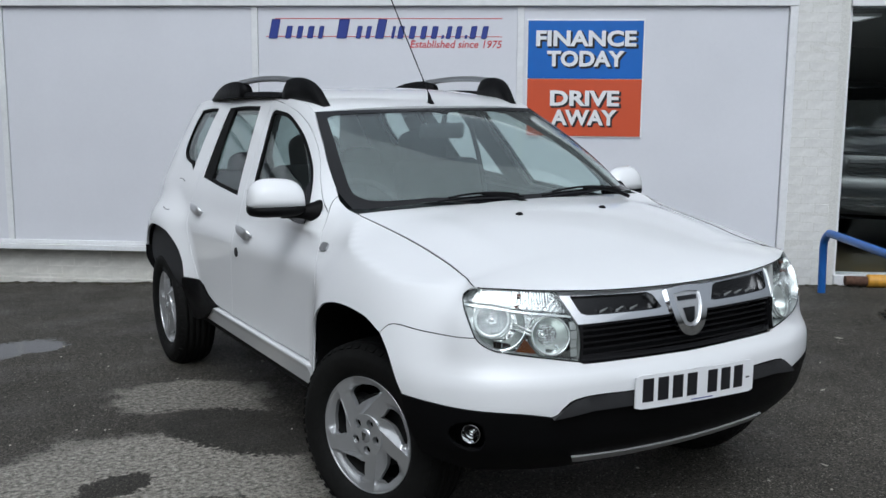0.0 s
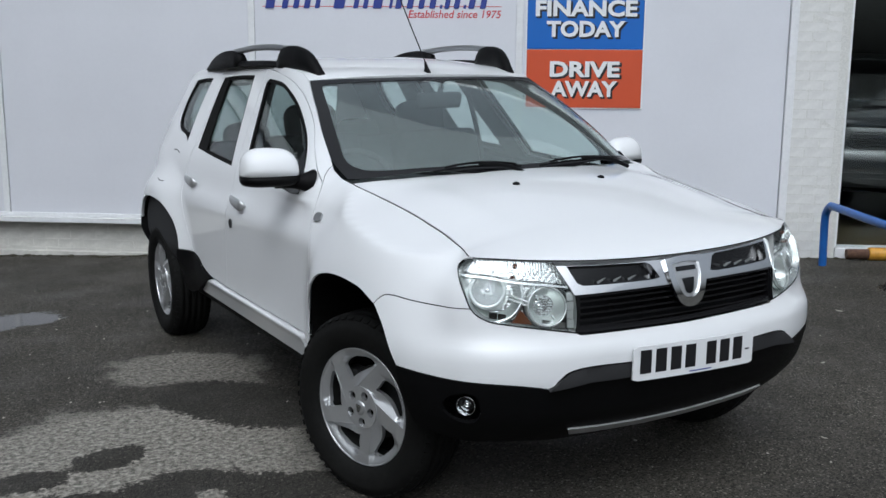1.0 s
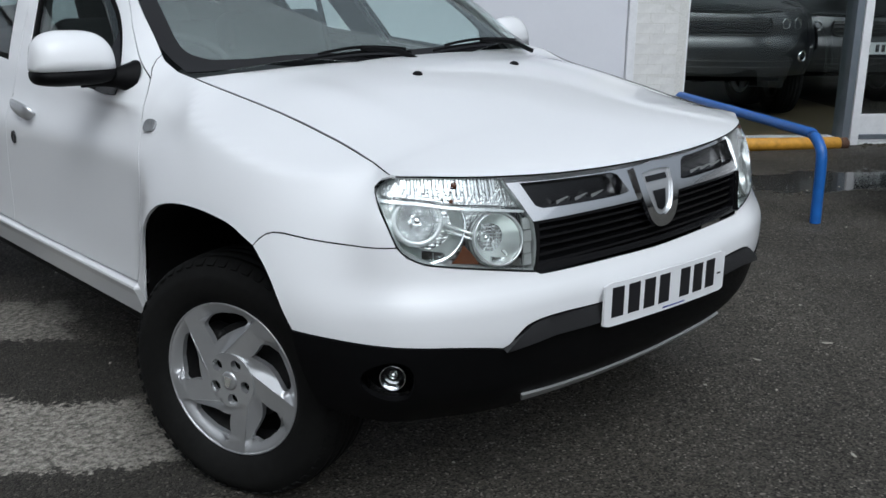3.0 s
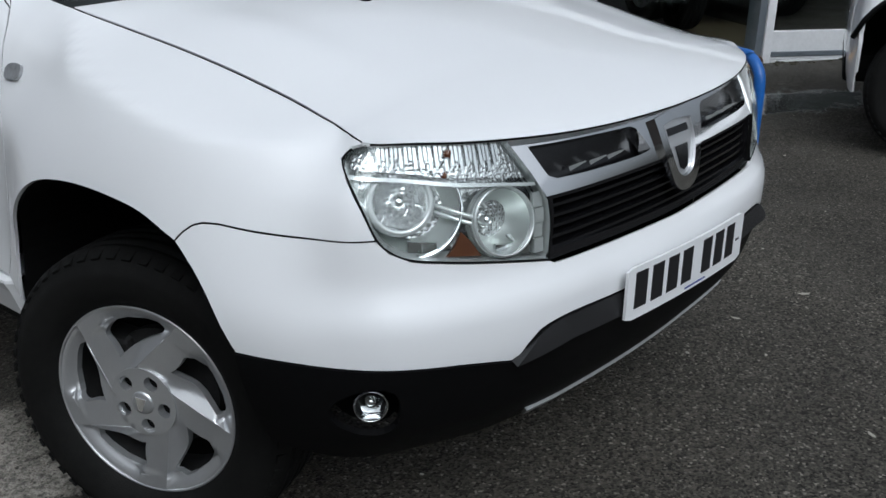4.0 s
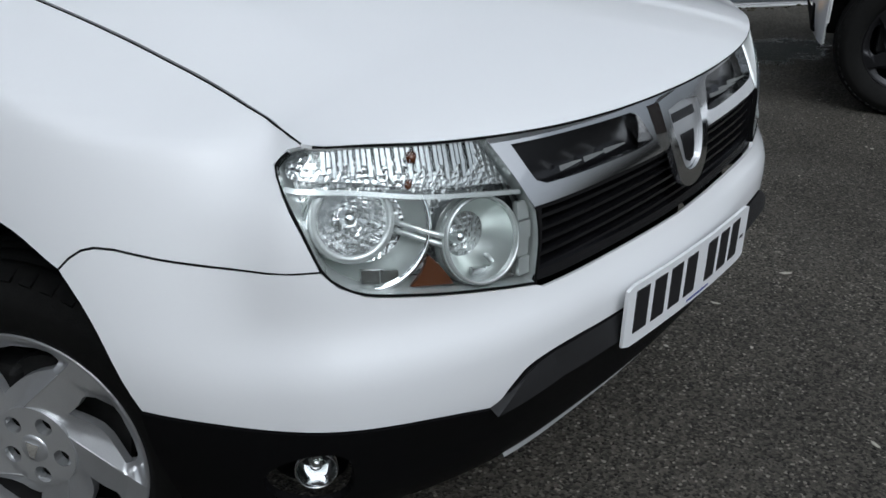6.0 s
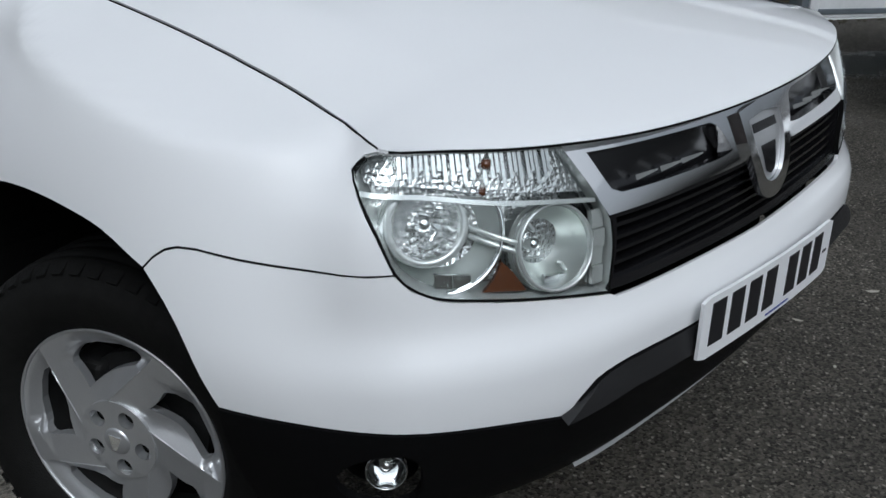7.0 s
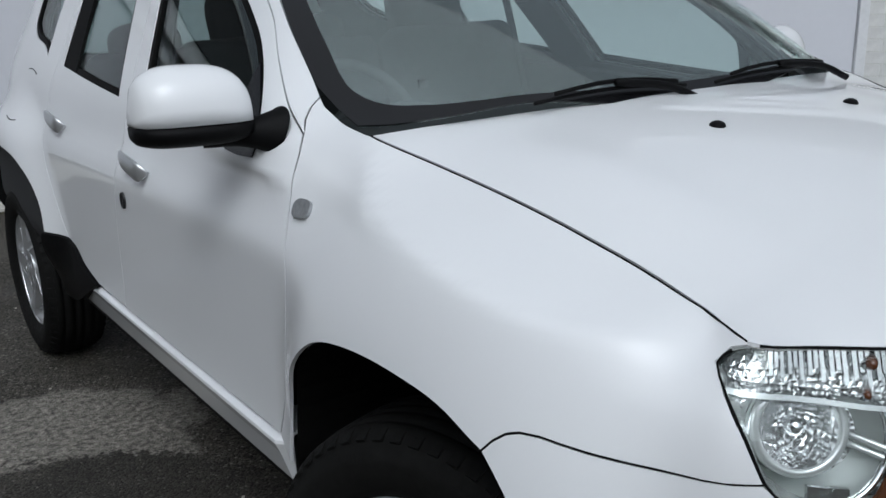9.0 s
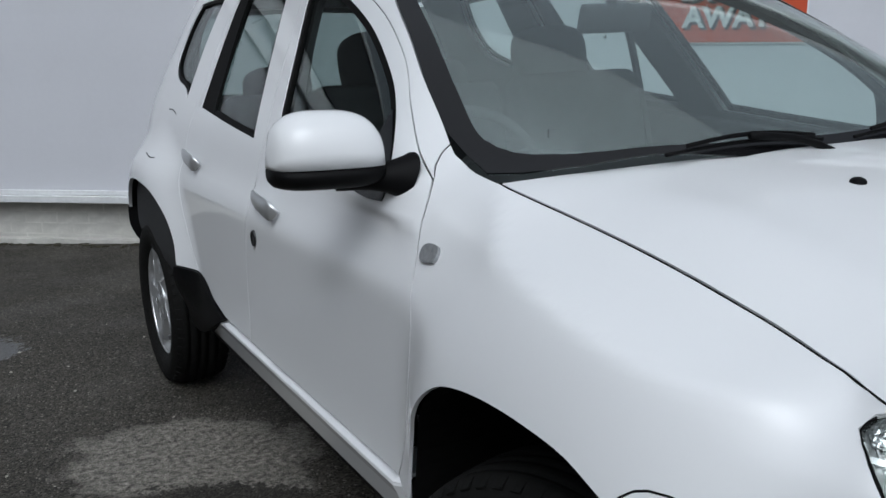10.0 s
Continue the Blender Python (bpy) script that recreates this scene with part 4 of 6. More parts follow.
        part("shut_line_seal", tube([tuple(v) for v in q], 0.0016 if over else 0.0022, 8, 0.03), SEAL, car, smooth=True)
    line = np.array(smooth_run(DOOR_TOP[:-1], 0.03))
    part("pillar_seam", tube([tuple(v) for v in flank(s, -0.005)(line[:, 0], line[:, 1])], 0.0035, 8, 0.03), WHITE_PAINT, car, smooth=True)

# roof
ys = np.linspace(1.02, 3.08, 40)
edge = body(ys, gutter(ys))
fr = [(q[0], q[1] + 0.004) for q in screen(np.linspace(1, 0, 24), np.ones(24))]
half = [(x, y) for x, y in fr[::-1]] + [tuple(v) for v in edge[1:, :2]] + [(0.3, 3.16), (0.0, 3.18)]
roof_ring = np.array(half + [(-x, y) for x, y in half[::-1]][1:-1])
sheet("roof_panel", roof_ring, roof, WHITE_PAINT, car, 0.05, 0.014, 0.001, centre=(0, 1.5, 0))

# windscreen with its black border, scuttle below it
ws = ring([(-0.99, -0.03), (-0.93, -0.008), (-0.85, 0.022), (-0.6, 0.060), (-0.3, 0.020), (0, 0.006), (0.3, 0.020), (0.6, 0.060), (0.85, 0.022), (0.93, -0.008), (0.99, -0.03)], [(0.99, -0.03), (1.006, 0.05), (1.006, 0.15)], [(1.006, 0.15), (1, 1)], [(1, 1), (-1, 1)], [(-1, 1), (-1.006, 0.15)], [(-1.006, 0.15), (-1.006, 0.05), (-0.99, -0.03)], step=0.05)
shield = sheet("windscreen", shrink(ws, 0.004), screen, SCREEN_GLASS, car, 0.06, 0.005, 0, label="greenish windscreen glass with dried rain spots", centre=(0, 1.2, 0.5))
inner_ws = ring([(-0.957, 0.22), (-0.955, 0.13), (-0.925, 0.075), (-0.84, 0.070), (-0.6, 0.085), (-0.3, 0.072), (0, 0.066), (0.3, 0.072), (0.6, 0.085), (0.84, 0.070), (0.925, 0.075), (0.955, 0.13), (0.957, 0.22)], [(0.957, 0.22), (0.948, 0.40), (0.94, 0.65), (0.93, 0.90)], [(0.93, 0.90), (0.88, 0.945), (0.5, 0.95), (0.10, 0.945), (0, 0.90), (-0.10, 0.945), (-0.5, 0.95), (-0.88, 0.945), (-0.93, 0.90)], [(-0.93, 0.90), (-0.94, 0.65), (-0.948, 0.40), (-0.957, 0.22)], step=0.03)


def screen_out(a, b):
    q = screen(a, b)
    q[..., 1] -= 0.0015
    q[..., 2] += 0.002
    return q


sheet("screen_border", ws, screen_out, GLOSS_BLACK, shield, 0.05, 0.003, 0, [inner_ws], "black printed border of the windscreen", centre=(0, 1.2, 0.5))


def scuttle(a, b):
    lo, hi = bonnet(a * 0.69, np.interp(np.abs(a) * 0.69, [0, 0.1, 0.3, 0.48, 0.60, 0.69], [0.152, 0.155, 0.183, 0.222, 0.252, 0.276]) - 0.04), screen(a, -0.022 + 0 * a)
    lo = lo - np.array([0, 0, 0.05])
    return lo * (1 - b[..., None]) + hi * b[..., None] - np.array([0, 0, 0.016])


sheet("scuttle", ring([(-0.97, 0), (0.97, 0)], [(0.97, 0), (0.97, 1)], [(0.97, 1), (-0.97, 1)], [(-0.97, 1), (-0.97, 0)], step=0.06), scuttle, BLACK_PLASTIC, car, 0.08, 0.006, 0, centre=(0, 0.6, 0.4))

# ---- front end ----
L1, R1 = both(to_q(ARCH_F[:4]))
L2, R2 = both(to_q(GAP_LINE))
L3, R3 = both(to_q([GAP_LINE[-1], *LAMP_OUT[6:]]))
L4, R4 = both(to_q([(-0.988, 0.713), (-1.0, 0.707), (-1.42, 0.700)]))
L5, R5 = both(to_q(BLACK_EDGE))
L6, R6 = both(to_q(BLACK_RISE))
# lines run from the near flank over the nose to the far flank
top_line = [L1, L2, L3, L4, R4, R3, R2, R1]
bumper = ring(*top_line, [*R5[::-1]], [*R6[::-1]], [*L6[::-1]], [*L5[::-1]])
sheet("front_bumper", bumper, nose(), WHITE_PAINT, car, 0.025, 0.008, GAP)
low_side = [(1.003, 0.600), (0.998, 0.48), (0.985, 0.40)]
low_bot = [(0.985, 0.40), (0.82, 0.355), (0.60, 0.340), (0.42, 0.335), (0.0, 0.33)]
S1, S2 = both(low_side)
B1, B2 = both(low_bot)
FOG = [(0.793 + 0.062 * math.cos(a) + 0.010 * math.cos(2 * a), 0.486 + 0.052 * math.sin(a)) for a in np.linspace(0, 2 * math.pi, 13)[:-1]]
fog_r, fog_l = loop(FOG), loop([(-q, z) for q, z in FOG])
lower = ring(L5, L6, R6, R5, S2[::-1], B2[::-1], B1[::-1], S1[::-1])
low_b = sheet("lower_bumper", lower, nose(0.003), BLACK_PLASTIC, car, 0.03, 0.014, 0.001, [fog_r, fog_l], "black textured plastic lower bumper")


def ledge_lift(q, z):
    """The sloping top of the lower bumper: its foot stands further out than its head."""
    return nose(0.0)(q, z) + (nose(1.0)(q, z) - nose(0.0)(q, z)) * (0.003 + 0.30 * np.clip(0.606 - z, 0, 0.06))[..., None]


# drawn greyer than the bumper to carry the sky's sheen
sheet("bumper_ledge", ring([(-0.535, 0.545), (-0.50, 0.574), (-0.47, 0.594), (-0.43, 0.6035), (-0.36, 0.606), (0, 0.598), (0.36, 0.606), (0.43, 0.6035), (0.47, 0.594), (0.50, 0.574), (0.535, 0.545)], [(0.535, 0.545), (0.48, 0.552), (0.40, 0.562)], [(0.40, 0.562), (0, 0.556), (-0.40, 0.562)], [(-0.40, 0.562), (-0.48, 0.552), (-0.535, 0.545)]), ledge_lift, LEDGE, low_b, 0.02, 0.02, label="sloping black ledge of the lower bumper, sky sheen in its colour")
sheet("skid_strip", ring([(-0.44, 0.388), (-0.2, 0.372), (0, 0.368), (0.2, 0.372), (0.44, 0.388)], [(0.44, 0.388), (0.42, 0.360)], [(0.42, 0.360), (0.2, 0.345), (0, 0.341), (-0.2, 0.345), (-0.42, 0.360)], [(-0.42, 0.360), (-0.44, 0.388)]), nose(0.012), SKID_SILVER, car, 0.03, 0.014, label="satin silver skid strip under the bumper")


def at_nose(q, z, out=0.0):
    """A pose on the front skin: local z looks outwards, local y up."""
    f = nose(out)
    c = f(np.array([q]), np.array([z]))[0]
    du = f(np.array([q + 1e-3]), np.array([z]))[0] - f(np.array([q - 1e-3]), np.array([z]))[0]
    out_dir = Vector((du[1], -du[0], 0)).normalized()
    if out_dir.y > 0:
        out_dir = -out_dir
    m = Matrix.Translation(Vector(c)) @ out_dir.to_track_quat("Z", "Y").to_matrix().to_4x4()
    return m


TURN_X = Matrix.Rotation(radians(-90), 4, "Y")   # lathe axis x to local z
for sg in (-1, 1):
    # fog lamp in its pocket
    m = at_nose(sg * 0.793, 0.486, -0.02) @ TURN_X @ Matrix.Scale(0.8, 4)
    fog = part("fog_lamp", lathe([(0.0, -0.065), (0.022, -0.06), (0.032, -0.03), (0.035, -0.004), (0.037, 0.0), (0.039, -0.006), (0.039, -0.06)], 32, m), REFLECTOR, car, "round clear fog lamp", smooth=True)
    part("lens", lathe([(0.0, 0.006), (0.020, 0.005), (0.032, 0.0), (0.034, -0.004)], 28, m), LAMP_LENS, fog, smooth=True)
    part("bulb_shield", lathe([(0.0, -0.015), (0.012, -0.02), (0.014, -0.06)], 16, m), CHROME, fog, smooth=True)
    sheet("fog_pocket", loop([(sg * q * 1.0, z) for q, z in [(0.793 + (a - 0.793) * 1.15, 0.486 + (b - 0.486) * 1.15) for a, b in FOG]]), nose(-0.055), BLACK_PLASTIC, car, 0.03, 0.01)

# grille: dark pocket, slats, chrome bar with two openings, badge
pocket = ring([(-0.47, 0.69), (0.47, 0.69)], [(0.47, 0.69), (0.47, 0.90)], [(0.47, 0.90), (-0.47, 0.90)], [(-0.47, 0.90), (-0.47, 0.69)])
grille = sheet("grille", pocket, nose(-0.048), GLOSS_BLACK, car, 0.05, 0.01, label="black slatted grille")
for z in (0.727, 0.747, 0.767, 0.787, 0.807, 0.824):
    q1 = 0.424
    sheet("slat", ring([(-q1, z - 0.0028), (q1, z - 0.0028)], [(q1, z - 0.0028), (q1, z + 0.0028)], [(q1, z + 0.0028), (-q1, z + 0.0028)], [(-q1, z + 0.0028), (-q1, z - 0.0028)]), nose(-0.014), GLOSS_BLACK, grille, 0.03, 0.03)
for q in (-0.30, -0.15, 0.0, 0.15, 0.30):
    sheet("upright", ring([(q - 0.004, 0.71), (q + 0.004, 0.71)], [(q + 0.004, 0.71), (q + 0.004, 0.83)], [(q + 0.004, 0.83), (q - 0.004, 0.83)], [(q - 0.004, 0.83), (q - 0.004, 0.71)]), nose(-0.045), GLOSS_BLACK, grille, 0.03, 0.006)
surround = ring([(-0.432, 0.716), (-0.39, 0.711), (0, 0.705), (0.39, 0.711), (0.432, 0.716)], [(0.432, 0.716), (0.427, 0.765), (0.430, 0.829)], [(0.430, 0.829), (0.2, 0.829), (0, 0.829), (-0.2, 0.829), (-0.430, 0.829)], [(-0.430, 0.829), (-0.427, 0.765), (-0.432, 0.716)])
inner_g = ring([(-0.418, 0.727), (0, 0.719), (0.418, 0.727)], [(0.418, 0.727), (0.414, 0.77), (0.416, 0.822)], [(0.416, 0.822), (0, 0.822), (-0.416, 0.822)], [(-0.416, 0.822), (-0.414, 0.77), (-0.418, 0.727)])
sheet("grille_frame", surround, nose(-0.008), GLOSS_BLACK, grille, 0.03, 0.04, 0, [inner_g])
nt = [(q, float(nose_top(q - 1.42)) - 0.003) for q in np.linspace(0.494, 0, 13)]
T1, T2 = both(nt)
HOLE = [[(0.444, 0.913), (0.32, 0.910), (0.155, 0.905)], [(0.155, 0.905), (0.137, 0.898), (0.110, 0.856)], [(0.110, 0.856), (0.150, 0.852), (0.30, 0.853), (0.398, 0.855)], [(0.398, 0.855), (0.417, 0.862), (0.444, 0.913)]]
bar = ring(T1, T2, [(0.494, nt[0][1]), (0.462, 0.880), (0.434, 0.830)], [(0.434, 0.830), (0.25, 0.831), (0.10, 0.831), (0, 0.831), (-0.10, 0.831), (-0.25, 0.831), (-0.434, 0.830)], [(-0.434, 0.830), (-0.462, 0.880), (-0.494, nt[0][1])])


def leaning(foot, slope):
    """The front skin carried out at the bar's foot and in towards its head."""
    return lambda q, z: nose(0.0)(q, z) + (nose(1.0)(q, z) - nose(0.0)(q, z)) * (foot - slope * (z - 0.831))[..., None]


hole_l = ring(*HOLE, step=0.012)
hole_r = ring(*[[(-q, z) for q, z in r] for r in HOLE], step=0.012)
chrome = sheet("chrome_bar", bar, leaning(-0.004, 0.22), CHROME, grille, 0.025, 0.03, 0, [hole_l, hole_r], "chrome upper grille bar with two slots")


# dark joint between bonnet lip and chrome bar
lip_q = np.linspace(-0.78, 0.78, 60)
part("bonnet_lip_seal", tube([tuple(v) for v in nose(-0.003)(lip_q, nose_top(np.abs(lip_q) - 1.42) - 0.0022)], 0.0022, 8, 0.03), SEAL, car, smooth=True)


def fin_mesh(m):
    """A slender pointed fin along local y."""
    rows = [[m @ Vector((hw * a, yy, hw * b)) for a, b in ((-1, -0.8), (1, -0.8), (0.5, 0.9), (-0.5, 0.9))] for yy, hw in ((-0.010, 0.0008), (0.0, 0.0022), (0.016, 0.0034))]
    return loft(rows)


for sg in (-1, 1):
    for q in (0.21, 0.265, 0.325):
        c = nose(-0.018)(np.array([sg * q]), np.array([0.866]))[0]
        part("fin", fin_mesh(Matrix.Translation(c) @ pose(0, 0, 0, -32, 0, -sg * 4) @ Matrix.Scale(1.4, 4)), LAMP_SATIN, chrome, "pale pointed fin")

# badge: a plain shield
SH = [(-0.0818, 0.909), (0.0, 0.915), (0.0818, 0.909)], [(0.0818, 0.909), (0.0784, 0.85), (0.0549, 0.785), (0.0291, 0.76), (0.0, 0.754), (-0.0291, 0.76), (-0.0549, 0.785), (-0.0784, 0.85), (-0.0818, 0.909)]
SI = [(-0.0582, 0.892), (0.0, 0.897), (0.0582, 0.892)], [(0.0582, 0.892), (0.0538, 0.85), (0.0358, 0.802), (0.0168, 0.786), (0.0, 0.783), (-0.0168, 0.786), (-0.0358, 0.802), (-0.0538, 0.85), (-0.0582, 0.892)]
badge = sheet("badge", ring(*SH, step=0.01), leaning(0.006, 0.18), CHROME, grille, 0.012, 0.012, 0, [ring(*SI, step=0.008)], "chrome shield badge")
sheet("badge_face", ring(*SI, step=0.01), leaning(-0.001, 0.18), SATIN_SILVER, badge, 0.02, 0.01)
sheet("badge_strip", ring([(-0.042, 0.868), (0.042, 0.868)], [(0.042, 0.868), (0.042, 0.882)], [(0.042, 0.882), (-0.042, 0.882)], [(-0.042, 0.882), (-0.042, 0.868)]), leaning(0.0015, 0.18), GLOSS_BLACK, badge, 0.02, 0.003)
sheet("badge_core", ring([(-0.026, 0.845), (0.026, 0.845)], [(0.026, 0.845), (0.014, 0.80), (0, 0.794), (-0.014, 0.80), (-0.026, 0.845)], step=0.008), leaning(0.0012, 0.18), GLOSS_BLACK, badge, 0.02, 0.003)

# number plate with plain bars, bent to the bumper and hung a little askew
PLATE = pose(0.004, -0.8284, 0.5928, 0, 1.8, 0)


def plate_piece(name, x0, x1, z0, z1, d0, d1, material, parent, label="", corner=0.0):
    n = max(2, int((x1 - x0) / 0.02))
    rows = []
    for k in range(n + 1):
        x = x0 + (x1 - x0) * k / n
        e = corner if k in (0, n) else 0.0
        rows.append([PLATE @ Vector((x, 0.129 * x * x - d, z)) for d, z in ((d0, z0 + e), (d1, z0 + e), (d1, z1 - e), (d0, z1 - e))])
    return part(name, loft(rows), material, parent, label)


plate = plate_piece("number_plate", -0.26, 0.26, -0.0555, 0.0555, -0.003, 0.003, PLATE_WHITE, car, "white number plate with black bars", 0.006)
for k in range(7):
    x = -0.212 + 0.061 * k + (0.030 if k > 3 else 0.0)
    plate_piece("bar", x - 0.0215, x + 0.0215, -0.033, 0.043, 0.0025, 0.0042, PLATE_BLACK, plate)
plate_piece("small_bar", -0.03, 0.065, -0.049, -0.0455, 0.0025, 0.0040, LETTER_BLUE, plate)
plate_piece("small_bar", 0.222, 0.240, -0.006, -0.001, 0.0025, 0.0040, PLATE_BLACK, plate)

# ---- head lamps ----
for sg in (-1, 1):
    mir = lambda pts: [(sg * (p + 1.42), z) for p, z in pts]
    top_run = [(p, float(nose_top(p)) - 0.0016) for p in (-0.918, -0.85, -0.77, -0.70, -0.623)]
    lamp_ring = ring(mir(LAMP_OUT), mir(LAMP_IN), mir(LAMP_TOP), mir([LAMP_TOP[-1], top_run[0]]), mir(top_run), mir([top_run[-1], LAMP_OUT[0]]), step=0.012)
    lamp = sheet("head_lamp", lamp_ring, nose(-0.062), LAMP_FACETS, car, 0.03, 0.01, 0.004, label="clear twin-bowl head lamp with amber bulb")
    # side walls of the housing
    lr = shrink(lamp_ring, 0.003)
    f, b_ = nose(-0.002)(lr[:, 0], lr[:, 1]), nose(-0.062)(lr[:, 0], lr[:, 1])
    part("housing_wall", loft([f, b_], caps=False), LAMP_SATIN, lamp, smooth=True)
    seal_run = ring(mir(LAMP_OUT[1:]), mir(LAMP_IN), mir([LAMP_IN[-1], (-0.985, 0.826)]), mir([(-0.985, 0.826), (-0.9905, 0.770), (-0.985, 0.7155)]), mir([(-0.985, 0.7155), (-0.94, 0.7236), (-0.88, 0.7331), (-0.77, 0.7491), (-0.707, 0.7606), (-0.672, 0.777), (-0.648, 0.7995), (-0.621, 0.853), (-0.593, 0.8965), (-0.576, 0.9218), (-0.596, 0.9365)]), mir([(-0.596, 0.9365), LAMP_OUT[1]]), step=0.012)
    sheet("lamp_seal", seal_run, nose(0.0), SEAL, lamp, 0.03, 0.008, 0.0, label="thin black lamp gasket")
    sheet("lens", shrink(lamp_ring, 0.004), nose(-0.001), LAMP_LENS, lamp, 0.03, 0.003, label="clear polycarbonate lens")
    # indicator band on top, with prisms, and the bright bar under it
    DIV = [(-0.592, 0.900), (-0.678, 0.892), (-0.779, 0.878), (-0.878, 0.868), (-0.965, 0.858)]
    strip = ring(mir(DIV[::-1]), mir([DIV[0], (-0.580, 0.914), (-0.592, 0.927), (-0.62, 0.936)]), mir([(p, z - 0.004) for p, z in top_run[::-1]]), mir([(-0.918, top_run[0][1] - 0.004), (-0.945, 0.893), DIV[-1]]), step=0.015)
    band = sheet("indicator_reflector", strip, nose(-0.030), LAMP_FACETS, lamp, 0.02, 0.008, 0.003, label="prismatic silver indicator reflector")
    bar_d = ring(mir(DIV), mir([DIV[-1], (-0.965, 0.852)]), mir([(p, z - 0.006) for p, z in DIV[::-1]]), mir([(-0.592, 0.894), DIV[0]]), step=0.02)
    sheet("divider", bar_d, nose(-0.008), LAMP_SATIN, lamp, 0.02, 0.020, label="pale bar between indicator and bowls")
    for k in range(26):
        pp = -0.655 - 0.0095 * k
        zz0 = float(np.interp(-pp, [-p for p, z in DIV], [z for p, z in DIV]))
        zt = float(nose_top(pp)) - 0.006
        zm = zz0 + (zt - zz0) * (0.42 + 0.16 * math.sin(2.1 * k))
        prism = ring(mir([(pp, zm), (pp - 0.0055, zm)]), mir([(pp - 0.0055, zm), (pp - 0.0055, zt)]), mir([(pp - 0.0055, zt), (pp, zt)]), mir([(pp, zt), (pp, zm)]), step=0.02)
        sheet("rib", prism, nose(-0.012 - 0.003 * (k % 3)), REFLECTOR, band, 0.05, 0.010)
    for nm, pp, zz, rr, lab in (("indicator_bulb", -0.793, 0.922, 0.85, "amber indicator bulb"), ("bulb_shade", -0.783, 0.889, 0.6, "dark amber bulb shade")):
        am = nose(-0.014)(np.array([sg * (1.42 + pp)]), np.array([zz]))[0]
        part(nm, lathe([(0.0, -0.014), (0.007 * rr, -0.013), (0.009 * rr, 0.0), (0.007 * rr, 0.013), (0.0, 0.016)], 16, Matrix.Translation(am) @ pose(0, 0, 0, 0, 0, -sg * 35)), AMBER, band, lab, smooth=True)
    # dark amber wedge between the bowls
    wedge = ring(mir([(-0.775, 0.752), (-0.79, 0.768), (-0.803, 0.792)]), mir([(-0.803, 0.792), (-0.822, 0.772), (-0.842, 0.744)]), mir([(-0.842, 0.744), (-0.81, 0.748), (-0.775, 0.752)]), step=0.01)
    sheet("side_reflector", wedge, nose(-0.016), AMBER, lamp, 0.02, 0.006, label="dark amber wedge between the bowls")
    # bright stepped trim along the foot and the inner edge
    for k in range(9):
        p0 = -0.705 - 0.0285 * k
        if -0.85 < p0 < -0.74:
            continue
        zf = float(np.interp(-p0, [-p for p, z in LAMP_OUT[6:]], [z for p, z in LAMP_OUT[6:]]))
        step_r = ring(mir([(p0, zf + 0.007), (p0 - 0.0265, zf + 0.003)]), mir([(p0 - 0.0265, zf + 0.003), (p0 - 0.0265, zf + 0.022)]), mir([(p0 - 0.0265, zf + 0.022), (p0, zf + 0.026)]), mir([(p0, zf + 0.026), (p0, zf + 0.007)]), step=0.02)
        sheet("foot_step", step_r, nose(-0.020 - 0.004 * (k % 2)), REFLECTOR, lamp, 0.05, 0.008)
    for k in range(4):
        z0 = 0.728 + 0.028 * k
        step_r = ring(mir([(-0.962, z0), (-0.984, z0)]), mir([(-0.984, z0), (-0.984, z0 + 0.026)]), mir([(-0.984, z0 + 0.026), (-0.962, z0 + 0.026)]), mir([(-0.962, z0 + 0.026), (-0.962, z0)]), step=0.02)
        sheet("side_step", step_r, nose(-0.012 - 0.003 * (k % 2)), LAMP_SATIN, lamp, 0.05, 0.008)
    # two bowls
    for pc, zc, r, depth, back_off, nm in ((-0.725, 0.832, 0.083, 0.050, -0.034, "outer_bowl"), (-0.893, 0.797, 0.060, 0.062, -0.020, "inner_bowl")):
        m = at_nose(sg * (pc + 1.42), zc, back_off)
        d = ((m.to_3x3() @ Vector((0, 0, 1))) + Vector((0, 0, 0.30))).normalized()
        m = Matrix.Translation(m.translation) @ d.to_track_quat("Z", "Y").to_matrix().to_4x4() @ TURN_X

        def trimmed(bm):
            """Cut off what would stand above the bar over the bowls."""
            if nm == "outer_bowl":
                bmesh.ops.bisect_plane(bm, geom=[*bm.verts, *bm.edges, *bm.faces], plane_co=(sg * 0.66, 0, 0.878), plane_no=(-sg * 0.12, 0, 1), clear_outer=True)
            return bm
        prof = [(0.0, -depth)] + [(r * t, -depth + depth * t * t) for t in (0.2, 0.4, 0.6, 0.8, 0.93)] + [(r * 0.97, 0.0), (r, 0.004), (r * 1.05, 0.002), (r * 1.07, -0.02)]
        bowl = part(nm, trimmed(lathe(prof, 48, m)), BOWL_SATIN, lamp, "smooth grey reflector bowl", smooth=True)
        part("bezel", trimmed(lathe([(r * 0.955, -0.010), (r * 0.955, 0.004), (r * 0.975, 0.008), (r * 1.03, 0.007), (r * 1.06, -0.004), (r * 1.06, -0.016)], 48, m)), LAMP_SATIN if nm == "inner_bowl" else CHROME, bowl, "bright bezel ring", smooth=True)
        if nm == "outer_bowl":
            # faceted dipped-beam reflector with its collar, set to the outer side
            c = m @ Matrix.Translation((0.004, 0.014, -sg * 0.024))
            part("faceted_reflector", trimmed(lathe([(0.008, -0.034), (0.020, -0.028), (0.034, -0.015), (0.047, 0.004)], 40, c)), LAMP_FACETS, bowl, "stepped mirror reflector", smooth=True)
